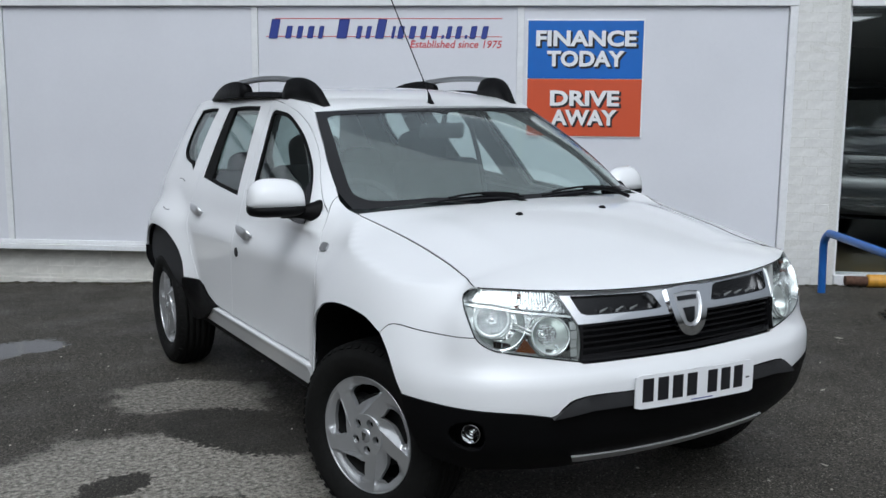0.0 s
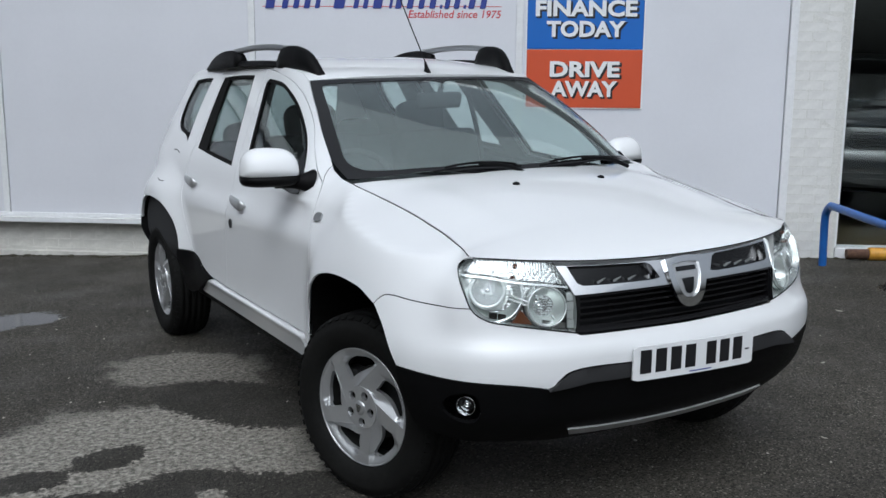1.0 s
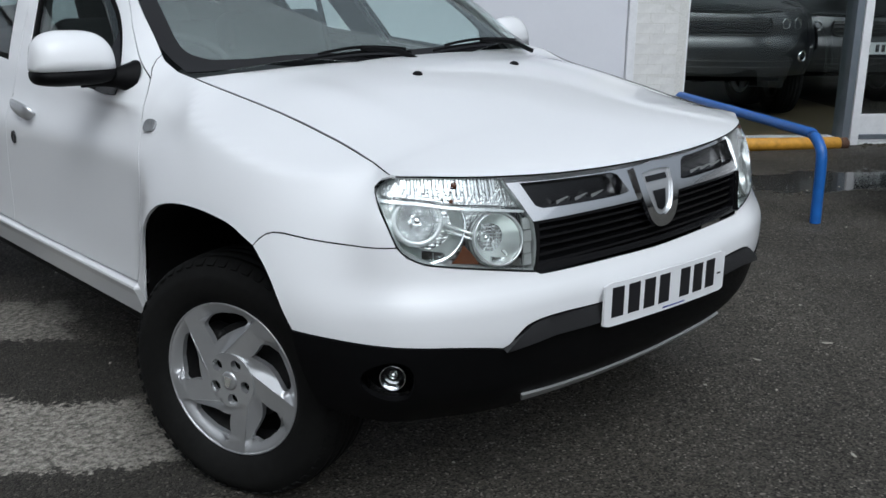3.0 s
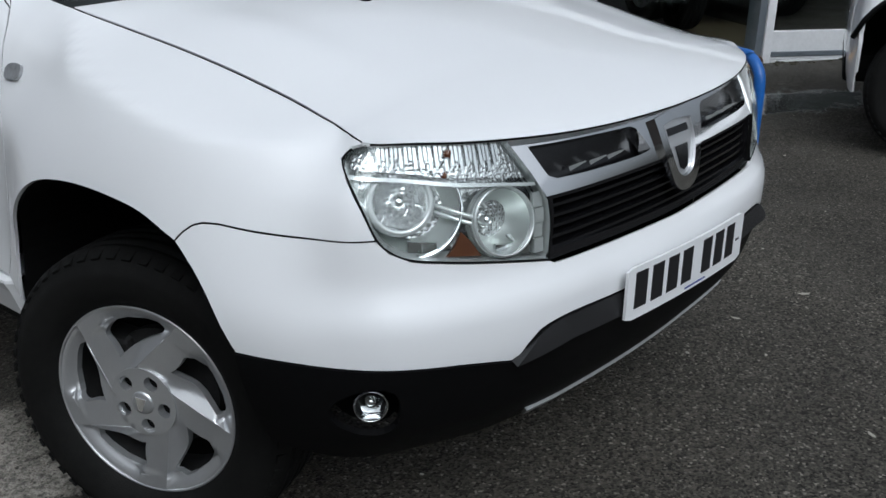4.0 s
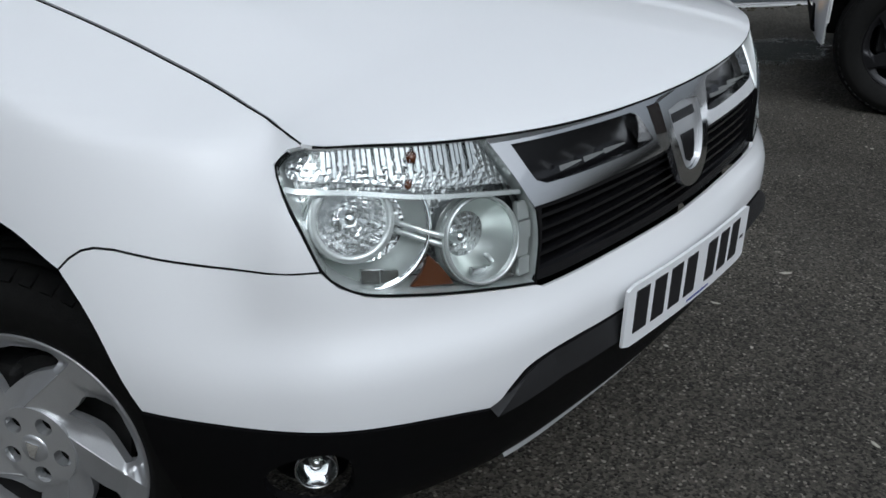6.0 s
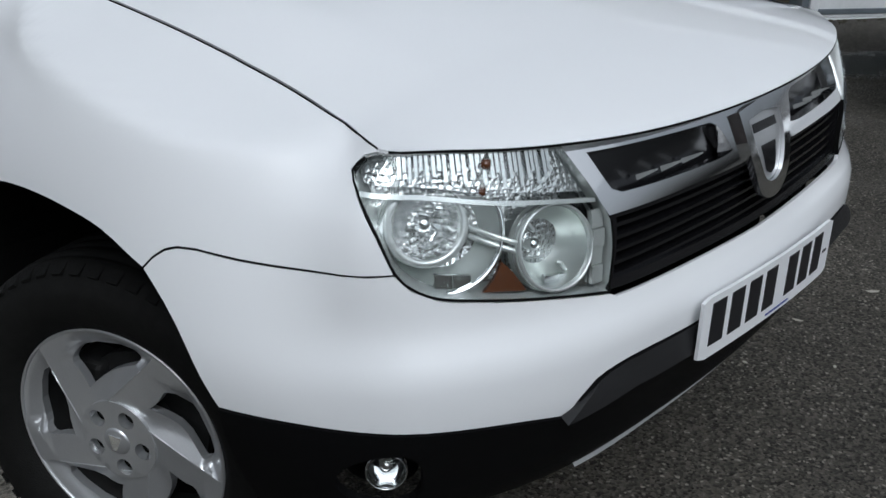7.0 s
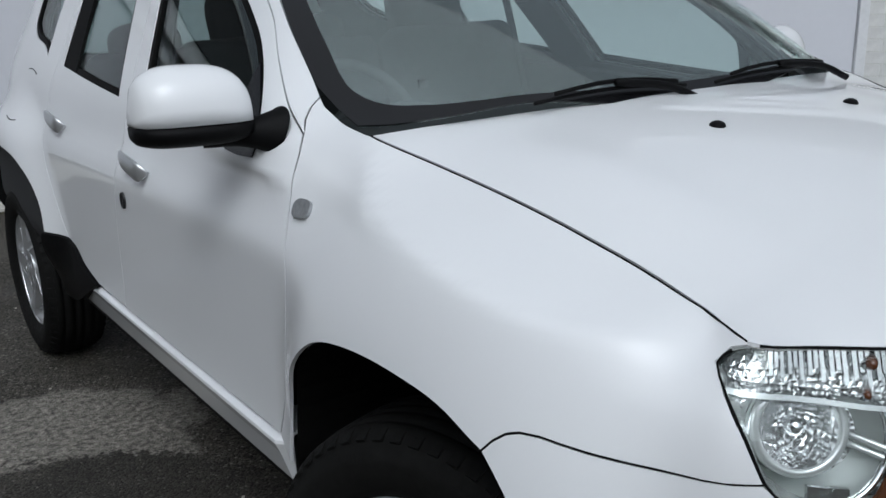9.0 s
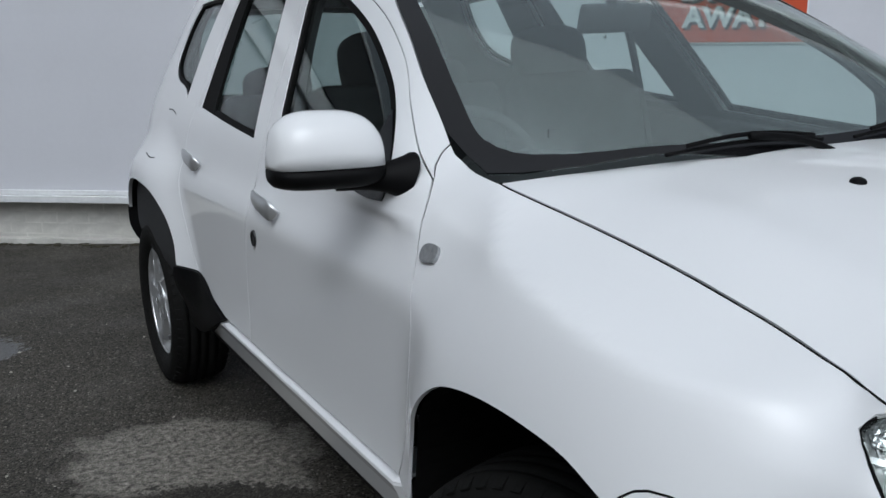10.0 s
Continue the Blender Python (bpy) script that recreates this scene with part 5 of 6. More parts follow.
            part("collar", trimmed(lathe([(0.047, -0.03), (0.047, 0.006), (0.050, 0.009), (0.058, 0.007), (0.060, -0.03)], 44, c)), LAMP_SATIN, bowl, "satin collar", smooth=True)
            part("bulb_shield", lathe([(0.0, 0.000), (0.009, -0.002), (0.012, -0.012), (0.012, -0.034)], 18, c), CHROME, bowl, smooth=True)
        else:
            part("bulb_shield", lathe([(0.0, -0.018), (0.008, -0.020), (0.010, -0.03), (0.010, -0.06)], 18, m @ Matrix.Translation((0, 0.006, -sg * 0.018))), CHROME, bowl, smooth=True)
            for a in (35, 215):
                part("clip", box(bmesh.new(), (0.010, 0.016, 0.005), (-0.022, 0.040, 0), m @ pose(0, 0, 0, a, 0, 0), 0.001, 1), LAMP_SATIN, bowl)
    # arms that bridge the two bowls
    for z0, z1 in ((0.822, 0.812), (0.810, 0.800)):
        pts = [tuple(nose(o)(np.array([sg * (1.42 + pp)]), np.array([zz]))[0]) for pp, zz, o in ((-0.770, z0 + 0.008, -0.052), (-0.80, z0, -0.032), (-0.832, z1, -0.020))]
        part("bridge_arm", tube(pts, 0.0045, 8, 0.01), LAMP_SATIN, lamp, smooth=True)

# ---- wheels ----
def wheel(parent, m, metal=SATIN_SILVER, radius=0.343, rim_r=0.212, holes=True):
    """A road wheel whose outer face looks along local -x, its middle at m."""
    w = new("wheel")
    w.parent, w.matrix_local = parent, m
    h = 0.105
    k = radius / 0.343
    prof = [(rim_r * 0.99, -0.070), (rim_r + 0.006, -0.086), (rim_r + 0.030, -h), (rim_r + 0.075, -h - 0.008), (0.300 * k, -h - 0.005), (0.318 * k, -0.098), (0.331 * k, -0.086),
            (0.339 * k, -0.072), (0.340 * k, -0.058), (0.333 * k, -0.056), (0.333 * k, -0.050), (0.342 * k, -0.048), (0.343 * k, -0.022), (0.335 * k, -0.020), (0.335 * k, -0.012), (0.343 * k, -0.010)]
    prof = prof + [(r, -x) for r, x in prof[::-1]]
    tyre = part("tyre", lathe(prof, 72), RUBBER, w, "black rubber tyre", smooth=True)
    bm = bmesh.new()
    for i in range(54):
        for x, d in ((-0.088, 0), (0.088, 0.5)):
            a = 2 * math.pi * (i + d) / 54
            box(bm, (0.026, 0.020, 0.005), (0, 0, 0), pose(0, 0, 0, math.degrees(a), 0, 0) @ Matrix.Translation((x, 0, radius - 0.0142)) @ pose(0, 0, 0, 0, 28 if x > 0 else -28, 0))
    tagged(part("tread", bm, RUBBER, tyre), kind="stuff")

    # swept spokes: each has one straight crisp edge, tangent to the hub, a side wall down to the opening and a face that falls away behind
    def turn_of(r):
        return 56.7 - np.degrees(np.arccos(np.minimum(1.0, 0.2975 / r)))

    def depth(r, psi):
        lead = r * math.cos(radians(turn_of(r) + psi - 56.7)) - 0.2975
        trail = 0.2975 - r * math.cos(radians(turn_of(r) + psi - 72 - 56.7))
        wall_d = 0.75 * max(0.0, lead) * rim_r if psi < 71.9 else 9.0
        face_d = (0.10 * max(0.0, trail) + 0.20 * max(0.0, trail - 0.28)) * rim_r
        d = min(wall_d, face_d, 0.034)
        dish = float(ramp(0, 2.5, psi) * (1 - ramp(47, 52, psi)))
        ring_d = 0.001 + dish * (0.003 + 0.017 * float(1 - ramp(0.85, 1.0, r)))
        k = float(ramp(0.80, 0.84, r))
        return 0.004 + d * (1 - k) + ring_d * k

    low_edge, high_edge = spline([(0.496, 38.1), (0.56, 27.5), (0.65, 14.5), (0.742, 7.5), (0.85, 6.8), (0.893, 13.0)]), spline([(0.496, 38.1), (0.588, 43.4), (0.70, 49.5), (0.777, 52.0), (0.83, 49.0), (0.875, 34.0), (0.893, 13.0)])
    radii = [0.30, 0.34, 0.39, 0.44, 0.496, 0.52, 0.56, 0.60, 0.65, 0.70, 0.742, 0.777, 0.80, 0.82, 0.84, 0.858, 0.875, 0.887, 0.893, 0.92, 0.955, 0.985, 1.012]
    bm = bmesh.new()
    for i in range(5):
        grid = []
        for r in radii:
            rc = min(max(r, 0.496), 0.893)
            lo, hi = float(low_edge(rc)), float(high_edge(rc))
            row = []
            for psi in [lo * t for t in (0, 0.12, 0.3, 0.5, 0.75, 1.0)] + [hi + (72 - hi) * t for t in (0, 0.08, 0.16, 0.26, 0.36, 0.45, 0.53, 0.58, 0.62, 0.66, 0.74, 0.84, 0.94, 1.0)]:
                a = radians(float(turn_of(r)) + psi + 72 * i + 14)
                row.append(bm.verts.new((-0.092 + depth(r, psi), -r * rim_r * math.cos(a), r * rim_r * math.sin(a))))
            grid.append(row)
        for k in range(len(radii) - 1):
            p0, p1 = grid[k], grid[k + 1]
            for j in range(19):
                if j != 5:
                    try:
                        bm.faces.new((p0[j], p0[j + 1], p1[j + 1], p1[j]))
                    except ValueError:
                        pass
        # walls of the opening
        for j in (5, 6):
            for k in range(radii.index(0.496), radii.index(0.893)):
                v0, v1 = grid[k][j], grid[k + 1][j]
                w0, w1 = (bm.verts.new(v.co + Vector((0.016, 0, 0))) for v in (v0, v1))
                c0, c1 = bm.verts.new(v0.co), bm.verts.new(v1.co)
                bm.faces.new((c0, c1, w1, w0))
    bmesh.ops.recalc_face_normals(bm, faces=bm.faces)
    rim = part("rim", bm, metal, w, "five-spoke swept alloy rim" if holes else "", smooth=True)
    for i in range(5):
        line = []
        for r in (0.345, 0.42, 0.52, 0.65, 0.80):
            a = radians(float(turn_of(r)) + 72 * i + 14)
            line.append((-0.0878, -r * rim_r * math.cos(a), r * rim_r * math.sin(a)))
        part("spoke_edge", tube(line, 0.0016, 6, 0.02), metal, rim, smooth=True)
    disc = np.array([(0.0785 * math.cos(b), 0.0785 * math.sin(b)) for b in np.linspace(0, 2 * math.pi, 49)[:-1]])
    cuts = [np.array([(0.054 * math.cos(c) + 0.0166 * math.cos(b), 0.054 * math.sin(c) + 0.0166 * math.sin(b)) for b in np.linspace(0, 2 * math.pi, 17)[:-1]]) for c in [radians(70 + 72 * i) for i in range(5)]]

    def hub_face(u, v):
        r = np.hypot(u, v)
        return np.stack([-0.0925 + 0.003 * ramp(0.070, 0.0785, r) + 0 * u, -u, v], -1)
    hub = sheet("hub_disc", disc, hub_face, metal, rim, 0.012, 0.022, 0, cuts, centre=(0.6, 0, 0))
    # liner black behind the lug holes paints in their shade
    part("lug_recess", lathe([(0.0, -0.074), (0.075, -0.074), (0.075, -0.070), (0.0, -0.070)], 32), LINER, hub)
    part("rim_lip", lathe([(rim_r * 1.000, -0.068), (rim_r * 1.000, -0.086), (rim_r * 1.012, -0.0895), (rim_r * 1.026, -0.087), (rim_r * 1.032, -0.080), (rim_r * 1.03, -0.06)], 72), metal, rim, smooth=True)
    # barrel coloured dark to stand in for shade inside the spoke openings
    part("rim_barrel", lathe([(rim_r * 0.95, -0.07), (rim_r * 0.93, 0.02), (rim_r * 0.95, 0.09)], 48), DARK_METAL, rim, smooth=True)
    part("brake_disc", lathe([(0.0, -0.025), (0.06, -0.032), (0.065, -0.012), (0.135, -0.012), (0.135, 0.010), (0.0, 0.010)], 40), DARK_METAL, w, smooth=False)
    block("brake_caliper", (0.07, 0.07, 0.15), (0.0, 0.115, 0.02), DARK_METAL, w, bevel=0.012)
    part("back_plate", lathe([(0.0, 0.03), (0.195, 0.03), (0.195, 0.04), (0.0, 0.04)], 32), LINER, w)
    part("centre_cap", lathe([(0.0, -0.0985), (0.020, -0.0975), (0.026, -0.0945), (0.028, -0.090)], 28), metal, rim, smooth=True)
    if holes:
        bm = bmesh.new()
        vs = [bm.verts.new((-0.1000, -q[0], q[1])) for q in ((-0.013, 0.014), (0.013, 0.014), (0.005, -0.016), (-0.005, -0.016))]
        f = bm.faces.new(vs)
        r = bmesh.ops.extrude_face_region(bm, geom=[f])
        bmesh.ops.translate(bm, vec=(0.004, 0, 0), verts=[v for v in r["geom"] if isinstance(v, bmesh.types.BMVert)])
        part("cap_emblem", bm, CHROME, rim)
    return w


STEER = 20
for s, y, turn in ((-1, 0.0, STEER), (1, 0.0, STEER), (-1, 2.673, 0), (1, 2.673, 0)):
    half_turn = 0 if s < 0 else 180
    wheel(car, pose(s * (0.752 if y == 0 else 0.787), y, 0.331, 0, 0, turn + half_turn) @ pose(0, 0, 0, 8 if y == 0 else 31, 0, 0))

# arch liners, floor and engine bay
for s in (-1, 1):
    for arch, c in ((ARCH_F, 0.0), (ARCH_R, 2.66)):
        line = np.array(smooth_run(arch, 0.04))
        o = body(line[:, 0], line[:, 1], -0.015) * np.array([s, 1, 1])
        i = o.copy()
        i[:, 0] = s * 0.50
        bm = bmesh.new()
        ro, ri = [bm.verts.new(q) for q in o], [bm.verts.new(q) for q in i]
        for k in range(len(ro) - 1):
            bm.faces.new((ro[k], ro[k + 1], ri[k + 1], ri[k]))
        bm.faces.new(ri)
        part("arch_liner", bm, LINER, car)
block("underbody", (1.0, 3.6, 0.12), (0, 1.25, 0.36), LINER, car, bevel=0.02)
block("underbody", (1.36, 1.50, 0.10), (0, 1.18, 0.42), LINER, car, bevel=0.02)
block("engine_bay", (0.98, 0.85, 0.40), (0, -0.10, 0.62), LINER, car, bevel=0.02)
block("crossmember", (1.10, 0.10, 0.40), (0, -0.52, 0.60), LINER, car, bevel=0.02)


# tail
def tail(out=0.0):
    return lambda q, z: body(4.10 - np.abs(q), z, out) * np.stack([np.where(q < 0, -1.0, 1.0), 1.0 + 0 * q, 1.0 + 0 * q], -1)


tl, tr = both([(0.70, 0.50), (0.70, 0.80), (0.76, 1.05), (0.85, 1.30), (0.98, 1.475)])
rear_hole = ring([(-0.50, 1.10), (0, 1.09), (0.50, 1.10)], [(0.50, 1.10), (0.58, 1.28), (0.60, 1.44)], [(0.60, 1.44), (0, 1.46), (-0.60, 1.44)], [(-0.60, 1.44), (-0.58, 1.28), (-0.50, 1.10)])
gate = sheet("tailgate", ring(tl, [tl[-1], (0, 1.50), tr[0]], tr, [tr[-1], (0, 0.48), tl[0]]), tail(), WHITE_PAINT, car, 0.06, 0.014, 0, [rear_hole], centre=(0, 1.2, 0.7))
sheet("rear_screen", shrink(rear_hole, -0.012), tail(-0.016), DOOR_GLASS, gate, 0.08, 0.004)

# ---- outside fittings ----
for s in (-1, 1):
    # door mirror
    arm_rows = []
    arm_end, across = np.array([0.868, 0.552, 1.092] if s < 0 else [0.85, 0.60, 1.075]), np.array([-0.30, 0.95, 0.0])
    foot_mid = body(0.503, 1.095, 0.004)
    for t in (0, 0.04, 0.1, 0.18, 0.28, 0.4, 0.55, 0.75, 1.0, 1.5):
        row = []
        for a in np.linspace(0, 2 * math.pi, 29)[:-1]:
            wide = body(0.503 + 0.038 * math.cos(a), 1.095 + 0.046 * math.sin(a), -0.004) - foot_mid
            wide[0] *= 0.45
            slim = 0.024 * (across * math.cos(a) + np.array([0, 0, 1.0]) * math.sin(a))
            e = 1 - max(0.0, 1 - t) ** 2.1 if t > 0.04 else 0.0
            q = foot_mid + (arm_end - foot_mid) * t + wide * (1 - e) + slim * e
            row.append((s * q[0], q[1], q[2]))
        arm_rows.append(row)
    mirror = part("mirror_arm", loft(arm_rows), BLACK_PLASTIC, car, "black mirror arm and foot", smooth=True)
    cap_rows, low_rows = [], []
    for t in np.linspace(-1, 1, 25):
        x = (0.931 if s < 0 else 0.885) + 0.108 * t
        e = max(0.0, 1 - abs(t) ** 3.2) ** 0.5
        hh, dd = 0.108 * (0.34 + 0.66 * e) * (1 + 0.03 * t), 0.075 * (0.45 + 0.55 * e)
        if abs(t) > 0.99:
            hh, dd = hh * 0.8, dd * 0.8
        yc, zc = (0.572 if s < 0 else 0.625) + 0.022 * t, 1.122 if s < 0 else 1.088
        cap_rows.append([(s * x, yc - dd * math.cos(a) * (1 if math.cos(a) > 0 else 0.6), zc + hh * max(0.0, math.sin(a)) ** 0.8) for a in np.linspace(0, math.pi, 17)])
        low_rows.append([(s * x, yc - 1.02 * dd * math.cos(a) * (1 if math.cos(a) > 0 else 0.6), zc - 0.003 - 0.044 * (0.55 + 0.45 * e) * max(0.0, math.sin(a)) ** 0.6) for a in np.linspace(0, math.pi, 13)])
    part("mirror_cap", loft(cap_rows), WHITE_PAINT, mirror, "white painted mirror cap", smooth=True)
    part("mirror_shell", loft(low_rows), BLACK_PLASTIC, mirror, "black lower mirror shell", smooth=True)
    # sail panel below the front of the window
    sheet("mirror_sail", ring([(0.552, 1.041), (0.62, 1.038), (0.69, 1.042)], [(0.69, 1.042), (0.672, 1.13), (0.662, 1.215)], [(0.662, 1.215), (0.590, 1.138), (0.547, 1.068), (0.552, 1.041)]), flank(s, 0.003), GLOSS_BLACK, car, 0.02, 0.008)
    # handles
    for p0, z0, host in ((1.225, 0.942, "front"), (2.05, 0.972, "rear")):
        rows = []
        for t in np.linspace(-1, 1, 21):
            # blunt at the front, drawn out to a point at the rear
            e = max(0.0, 1 - abs(t) ** (7.0 if t < 0 else 2.4)) ** 0.5
            c = body(p0 + 0.105 * t, z0 + 0.010 * t, 0.008 + 0.020 * e) * np.array([s, 1, 1])
            rr = 0.004 + 0.021 * e * (1 - 0.12 * t)
            rows.append([(c[0] + s * 0.009 * math.cos(a) * (0.4 + 0.6 * e), c[1], c[2] + rr * math.sin(a)) for a in np.linspace(0, 2 * math.pi, 15)[:-1]])
        part("door_handle", loft(rows), SATIN_SILVER, car, "silver pull handle on the %s door" % host, smooth=True)
    c = body(1.311, 0.833, 0.0) * np.array([s, 1, 1])
    if s < 0:
        part("door_lock", lathe([(0.0, -0.004), (0.011, -0.004), (0.013, -0.006), (0.017, -0.006), (0.018, -0.001), (0.018, 0.006)], 20, Matrix.Translation(c) @ Matrix.Diagonal((1, 1, 1.25, 1))), PLATE_BLACK, car, "black key lock", smooth=True)
    # indicator repeater
    bm = sheet("side_repeater", loop([(0.297, 0.991), (0.31, 0.996), (0.338, 0.994), (0.349, 0.984), (0.345, 0.968), (0.33, 0.963), (0.30, 0.967), (0.292, 0.978)], 0.006), flank(s, 0.008), REPEATER, car, 0.012, 0.012, label="clear side indicator repeater")
    # fuel flap
    if s < 0:
        for run in ([(2.42, 1.090), (2.485, 1.103), (2.55, 1.101)], [(2.49, 0.931), (2.55, 0.927), (2.62, 0.935)]):
            part("fuel_flap_gap", tube([tuple(body(p, z, -0.0002) * np.array([s, 1, 1])) for p, z in run], 0.0022, 6), SEAL, car)
    # roof rail: two plastic feet and a bar
    def rail_at(y, up):
        x = float(np.interp(y, [1.0, 1.2, 1.6, 2.2, 2.6], [0.50, 0.535, 0.565, 0.57, 0.55]))
        return np.array([s * x, y, float(roof(x, y)[2]) + up])
    def foot(ys, top, wide):
        rows = []
        for y, up in zip(ys, top):
            b, x = rail_at(y, -0.012), rail_at(y, up)
            hw = wide * (0.65 + 0.35 * min(1, up / 0.05))
            rows.append([(b[0] - hw * 1.25, y, b[2]), (b[0] - hw * 1.1, y, (b[2] + x[2]) / 2), (b[0] - hw * 0.7, y, x[2] - 0.004), (b[0] - hw * 0.3, y, x[2]), (b[0] + hw * 0.3, y, x[2]), (b[0] + hw * 0.7, y, x[2] - 0.004), (b[0] + hw * 1.1, y, (b[2] + x[2]) / 2), (b[0] + hw * 1.25, y, b[2])])
        return loft(rows)
    rr = new("roof_rail")
    rr.parent = car
    tagged(rr, "black roof rail with grey bar")
    part("rail_foot", foot(np.linspace(1.02, 1.40, 12), [0.006, 0.03, 0.055, 0.075, 0.088, 0.095, 0.098, 0.098, 0.096, 0.09, 0.08, 0.05], 0.026), BLACK_PLASTIC, rr, smooth=True)
    part("rail_foot", foot(np.linspace(1.95, 2.60, 12), [0.05, 0.072, 0.076, 0.078, 0.078, 0.075, 0.070, 0.062, 0.052, 0.040, 0.026, 0.006], 0.026), BLACK_PLASTIC, rr, smooth=True)
    part("rail_base", foot(np.linspace(1.35, 2.05, 8), [0.016] * 8, 0.026), BLACK_PLASTIC, rr, smooth=True)
    part("rail_bar", tube([rail_at(y, u) for y, u in ((1.32, 0.080), (1.5, 0.080), (1.75, 0.078), (2.05, 0.068))], 0.015, 14, 0.04), RAIL_GREY, rr, "grey anodised rail bar", smooth=True)

# aerial, washer jets, wipers
base = roof(0.0, 0.965)
aer = part("aerial_base", loft([[(r * math.cos(a) * 0.8, base[1] + r * math.sin(a) * 1.5 + 0.02 * t, base[2] - 0.004 + 0.05 * t) for a in np.linspace(0, 2 * math.pi, 13)[:-1]] for t, r in ((0, 0.017), (0.15, 0.016), (0.5, 0.009), (1.0, 0.006))]), BLACK_PLASTIC, car, "black roof aerial", smooth=True)
part("aerial_rod", tube([(0, base[1] + 0.015, base[2] + 0.04), (0.0, base[1] + 0.21, base[2] + 0.28), (0.0, base[1] + 0.40, base[2] + 0.52)], 0.0028, 8), BLACK_PLASTIC, aer)
for x in (-0.205, 0.19):
    c = bonnet(x, -0.087)
    bm = bmesh.new()
    bmesh.ops.create_uvsphere(bm, u_segments=16, v_segments=8, radius=1, matrix=Matrix.Translation(c) @ Matrix.Diagonal((0.014, 0.016, 0.010, 1)))
    part("washer_jet", bm, BLACK_PLASTIC, car, smooth=True)


def over_screen(a, b, up):
    q = screen(np.array(a), np.array(b))
    return Vector((q[0], q[1] - up * 0.55, q[2] + up * 0.83))


for a0, a1, low in ((-0.60, -0.03, 0.040), (0.10, 0.72, 0.036)):
    w = new("wiper")
    w.parent = car
    tagged(w, "black wiper parked at the screen's foot")
    part("wiper_blade", tube([over_screen(a0 + (a1 - a0) * t, low + 0.020 * math.sin(math.pi * t), 0.012) for t in np.linspace(0, 1, 7)], 0.004, 8), BLACK_PLASTIC, w, smooth=True)
    part("wiper_frame", tube([over_screen(a0 + (a1 - a0) * t, low + 0.004 + 0.020 * math.sin(math.pi * t), 0.018 + 0.010 * math.sin(math.pi * t)) for t in np.linspace(0.12, 0.94, 7)], 0.0045, 8), BLACK_PLASTIC, w, smooth=True)
    part("wiper_arm", tube([over_screen(a1 + 0.02, -0.03, 0.015), over_screen(a1 - 0.10, low - 0.012, 0.026), over_screen((a0 + a1) / 2, low + 0.016, 0.030)], 0.008, 8), BLACK_PLASTIC, w, smooth=True)

# ---- cabin ----
for s in (-1, 1):
    holes = [shrink(h, -0.004) for h in (FRONT_WINDOW, REAR_WINDOW, QUARTER)]
    sheet("cabin_trim", ring([(0.48, 0.50), (3.05, 0.50)], [(3.05, 0.50), (3.05, 1.50)], [(3.05, 1.50), (2.5, 1.535), (1.9, 1.545), (1.54, 1.535), (1.15, 1.480), (0.92, 1.402), (0.73, 1.300), (0.60, 1.19), (0.48, 1.08)], [(0.48, 1.08), (0.48, 0.50)]), flank(s, -0.035), CABIN, car, 0.06, 0.02, 0, holes, "charcoal cabin side trim")
    sheet("door_card", ring([(0.50, 0.52), (2.2, 0.52)], [(2.2, 0.52), (2.2, 1.09)], [(2.2, 1.09), (1.4, 1.055), (0.56, 1.02)], [(0.56, 1.02), (0.50, 0.52)]), flank(s, -0.06), CABIN, car, 0.08, 0.03)
    # belt hanging on the middle pillar
    part("seat_belt", tube([(s * 0.565, 1.55, 1.42), (s * 0.62, 1.54, 1.20), (s * 0.68, 1.50, 0.80)], 0.014, 6), CABIN, car)
sheet("headlining", np.array([(x, y) for x, y in roof_ring * np.array([0.93, 1.0])]), lambda x, y: roof(x, y) - np.array([0, 0, 0.035]), CABIN_PALE, car, 0.10, 0.01, 0.02, centre=(0, 1.5, 3.0))
dash_rows = []
for t in np.linspace(-1, 1, 21):
    x = 0.68 * t
    hump = 0.035 * math.exp(-((x + 0.37) / 0.17) ** 2)
    dash_rows.append([(x, y, z) for y, z in ((0.33, 0.75), (0.33, 1.04), (0.42, 1.065), (0.56, 1.068 + hump * 0.8), (0.70, 1.058 + hump), (0.76, 1.02 + hump * 0.6), (0.80, 0.94), (0.78, 0.75))])
part("dashboard", loft(dash_rows), CABIN, car, "charcoal dashboard", smooth=True)
sw = pose(-0.37, 0.93, 0.995, 0, 0, 0) @ pose(0, 0, 0, -28, 0, 0) @ pose(0, 0, 0, 0, 0, 90)
circ = [(0.0, 0.19 * math.cos(a), 0.19 * math.sin(a)) for a in np.linspace(0, 2 * math.pi, 37)]
steer = part("steering_wheel", tube([sw @ Vector(q) for q in circ], 0.015, 10, 0.05), CABIN, car, "black steering wheel", smooth=True)
part("steering_hub", lathe([(0.0, -0.03), (0.05, -0.028), (0.07, -0.01), (0.07, 0.02), (0.0, 0.025)], 24, sw), CABIN, steer, smooth=True)
for a in (20, 160, 270):
    part("steering_spoke", box(bmesh.new(), (0.018, 0.12, 0.03), (0, 0.12, 0), sw @ pose(0, 0, 0, a, 0, 0), 0.006), CABIN, steer)


def head_rest_mesh(m):
    bm = bmesh.new()
    bmesh.ops.create_uvsphere(bm, u_segments=28, v_segments=16, radius=1.0)
    for v in bm.verts:
        v.co = Vector([math.copysign(abs(c) ** 0.62, c) * k for c, k in zip(v.co, (0.138, 0.062, 0.112))])
        v.co.x *= 1.0 + 0.5 * v.co.z
    bm.transform(m)
    return bm


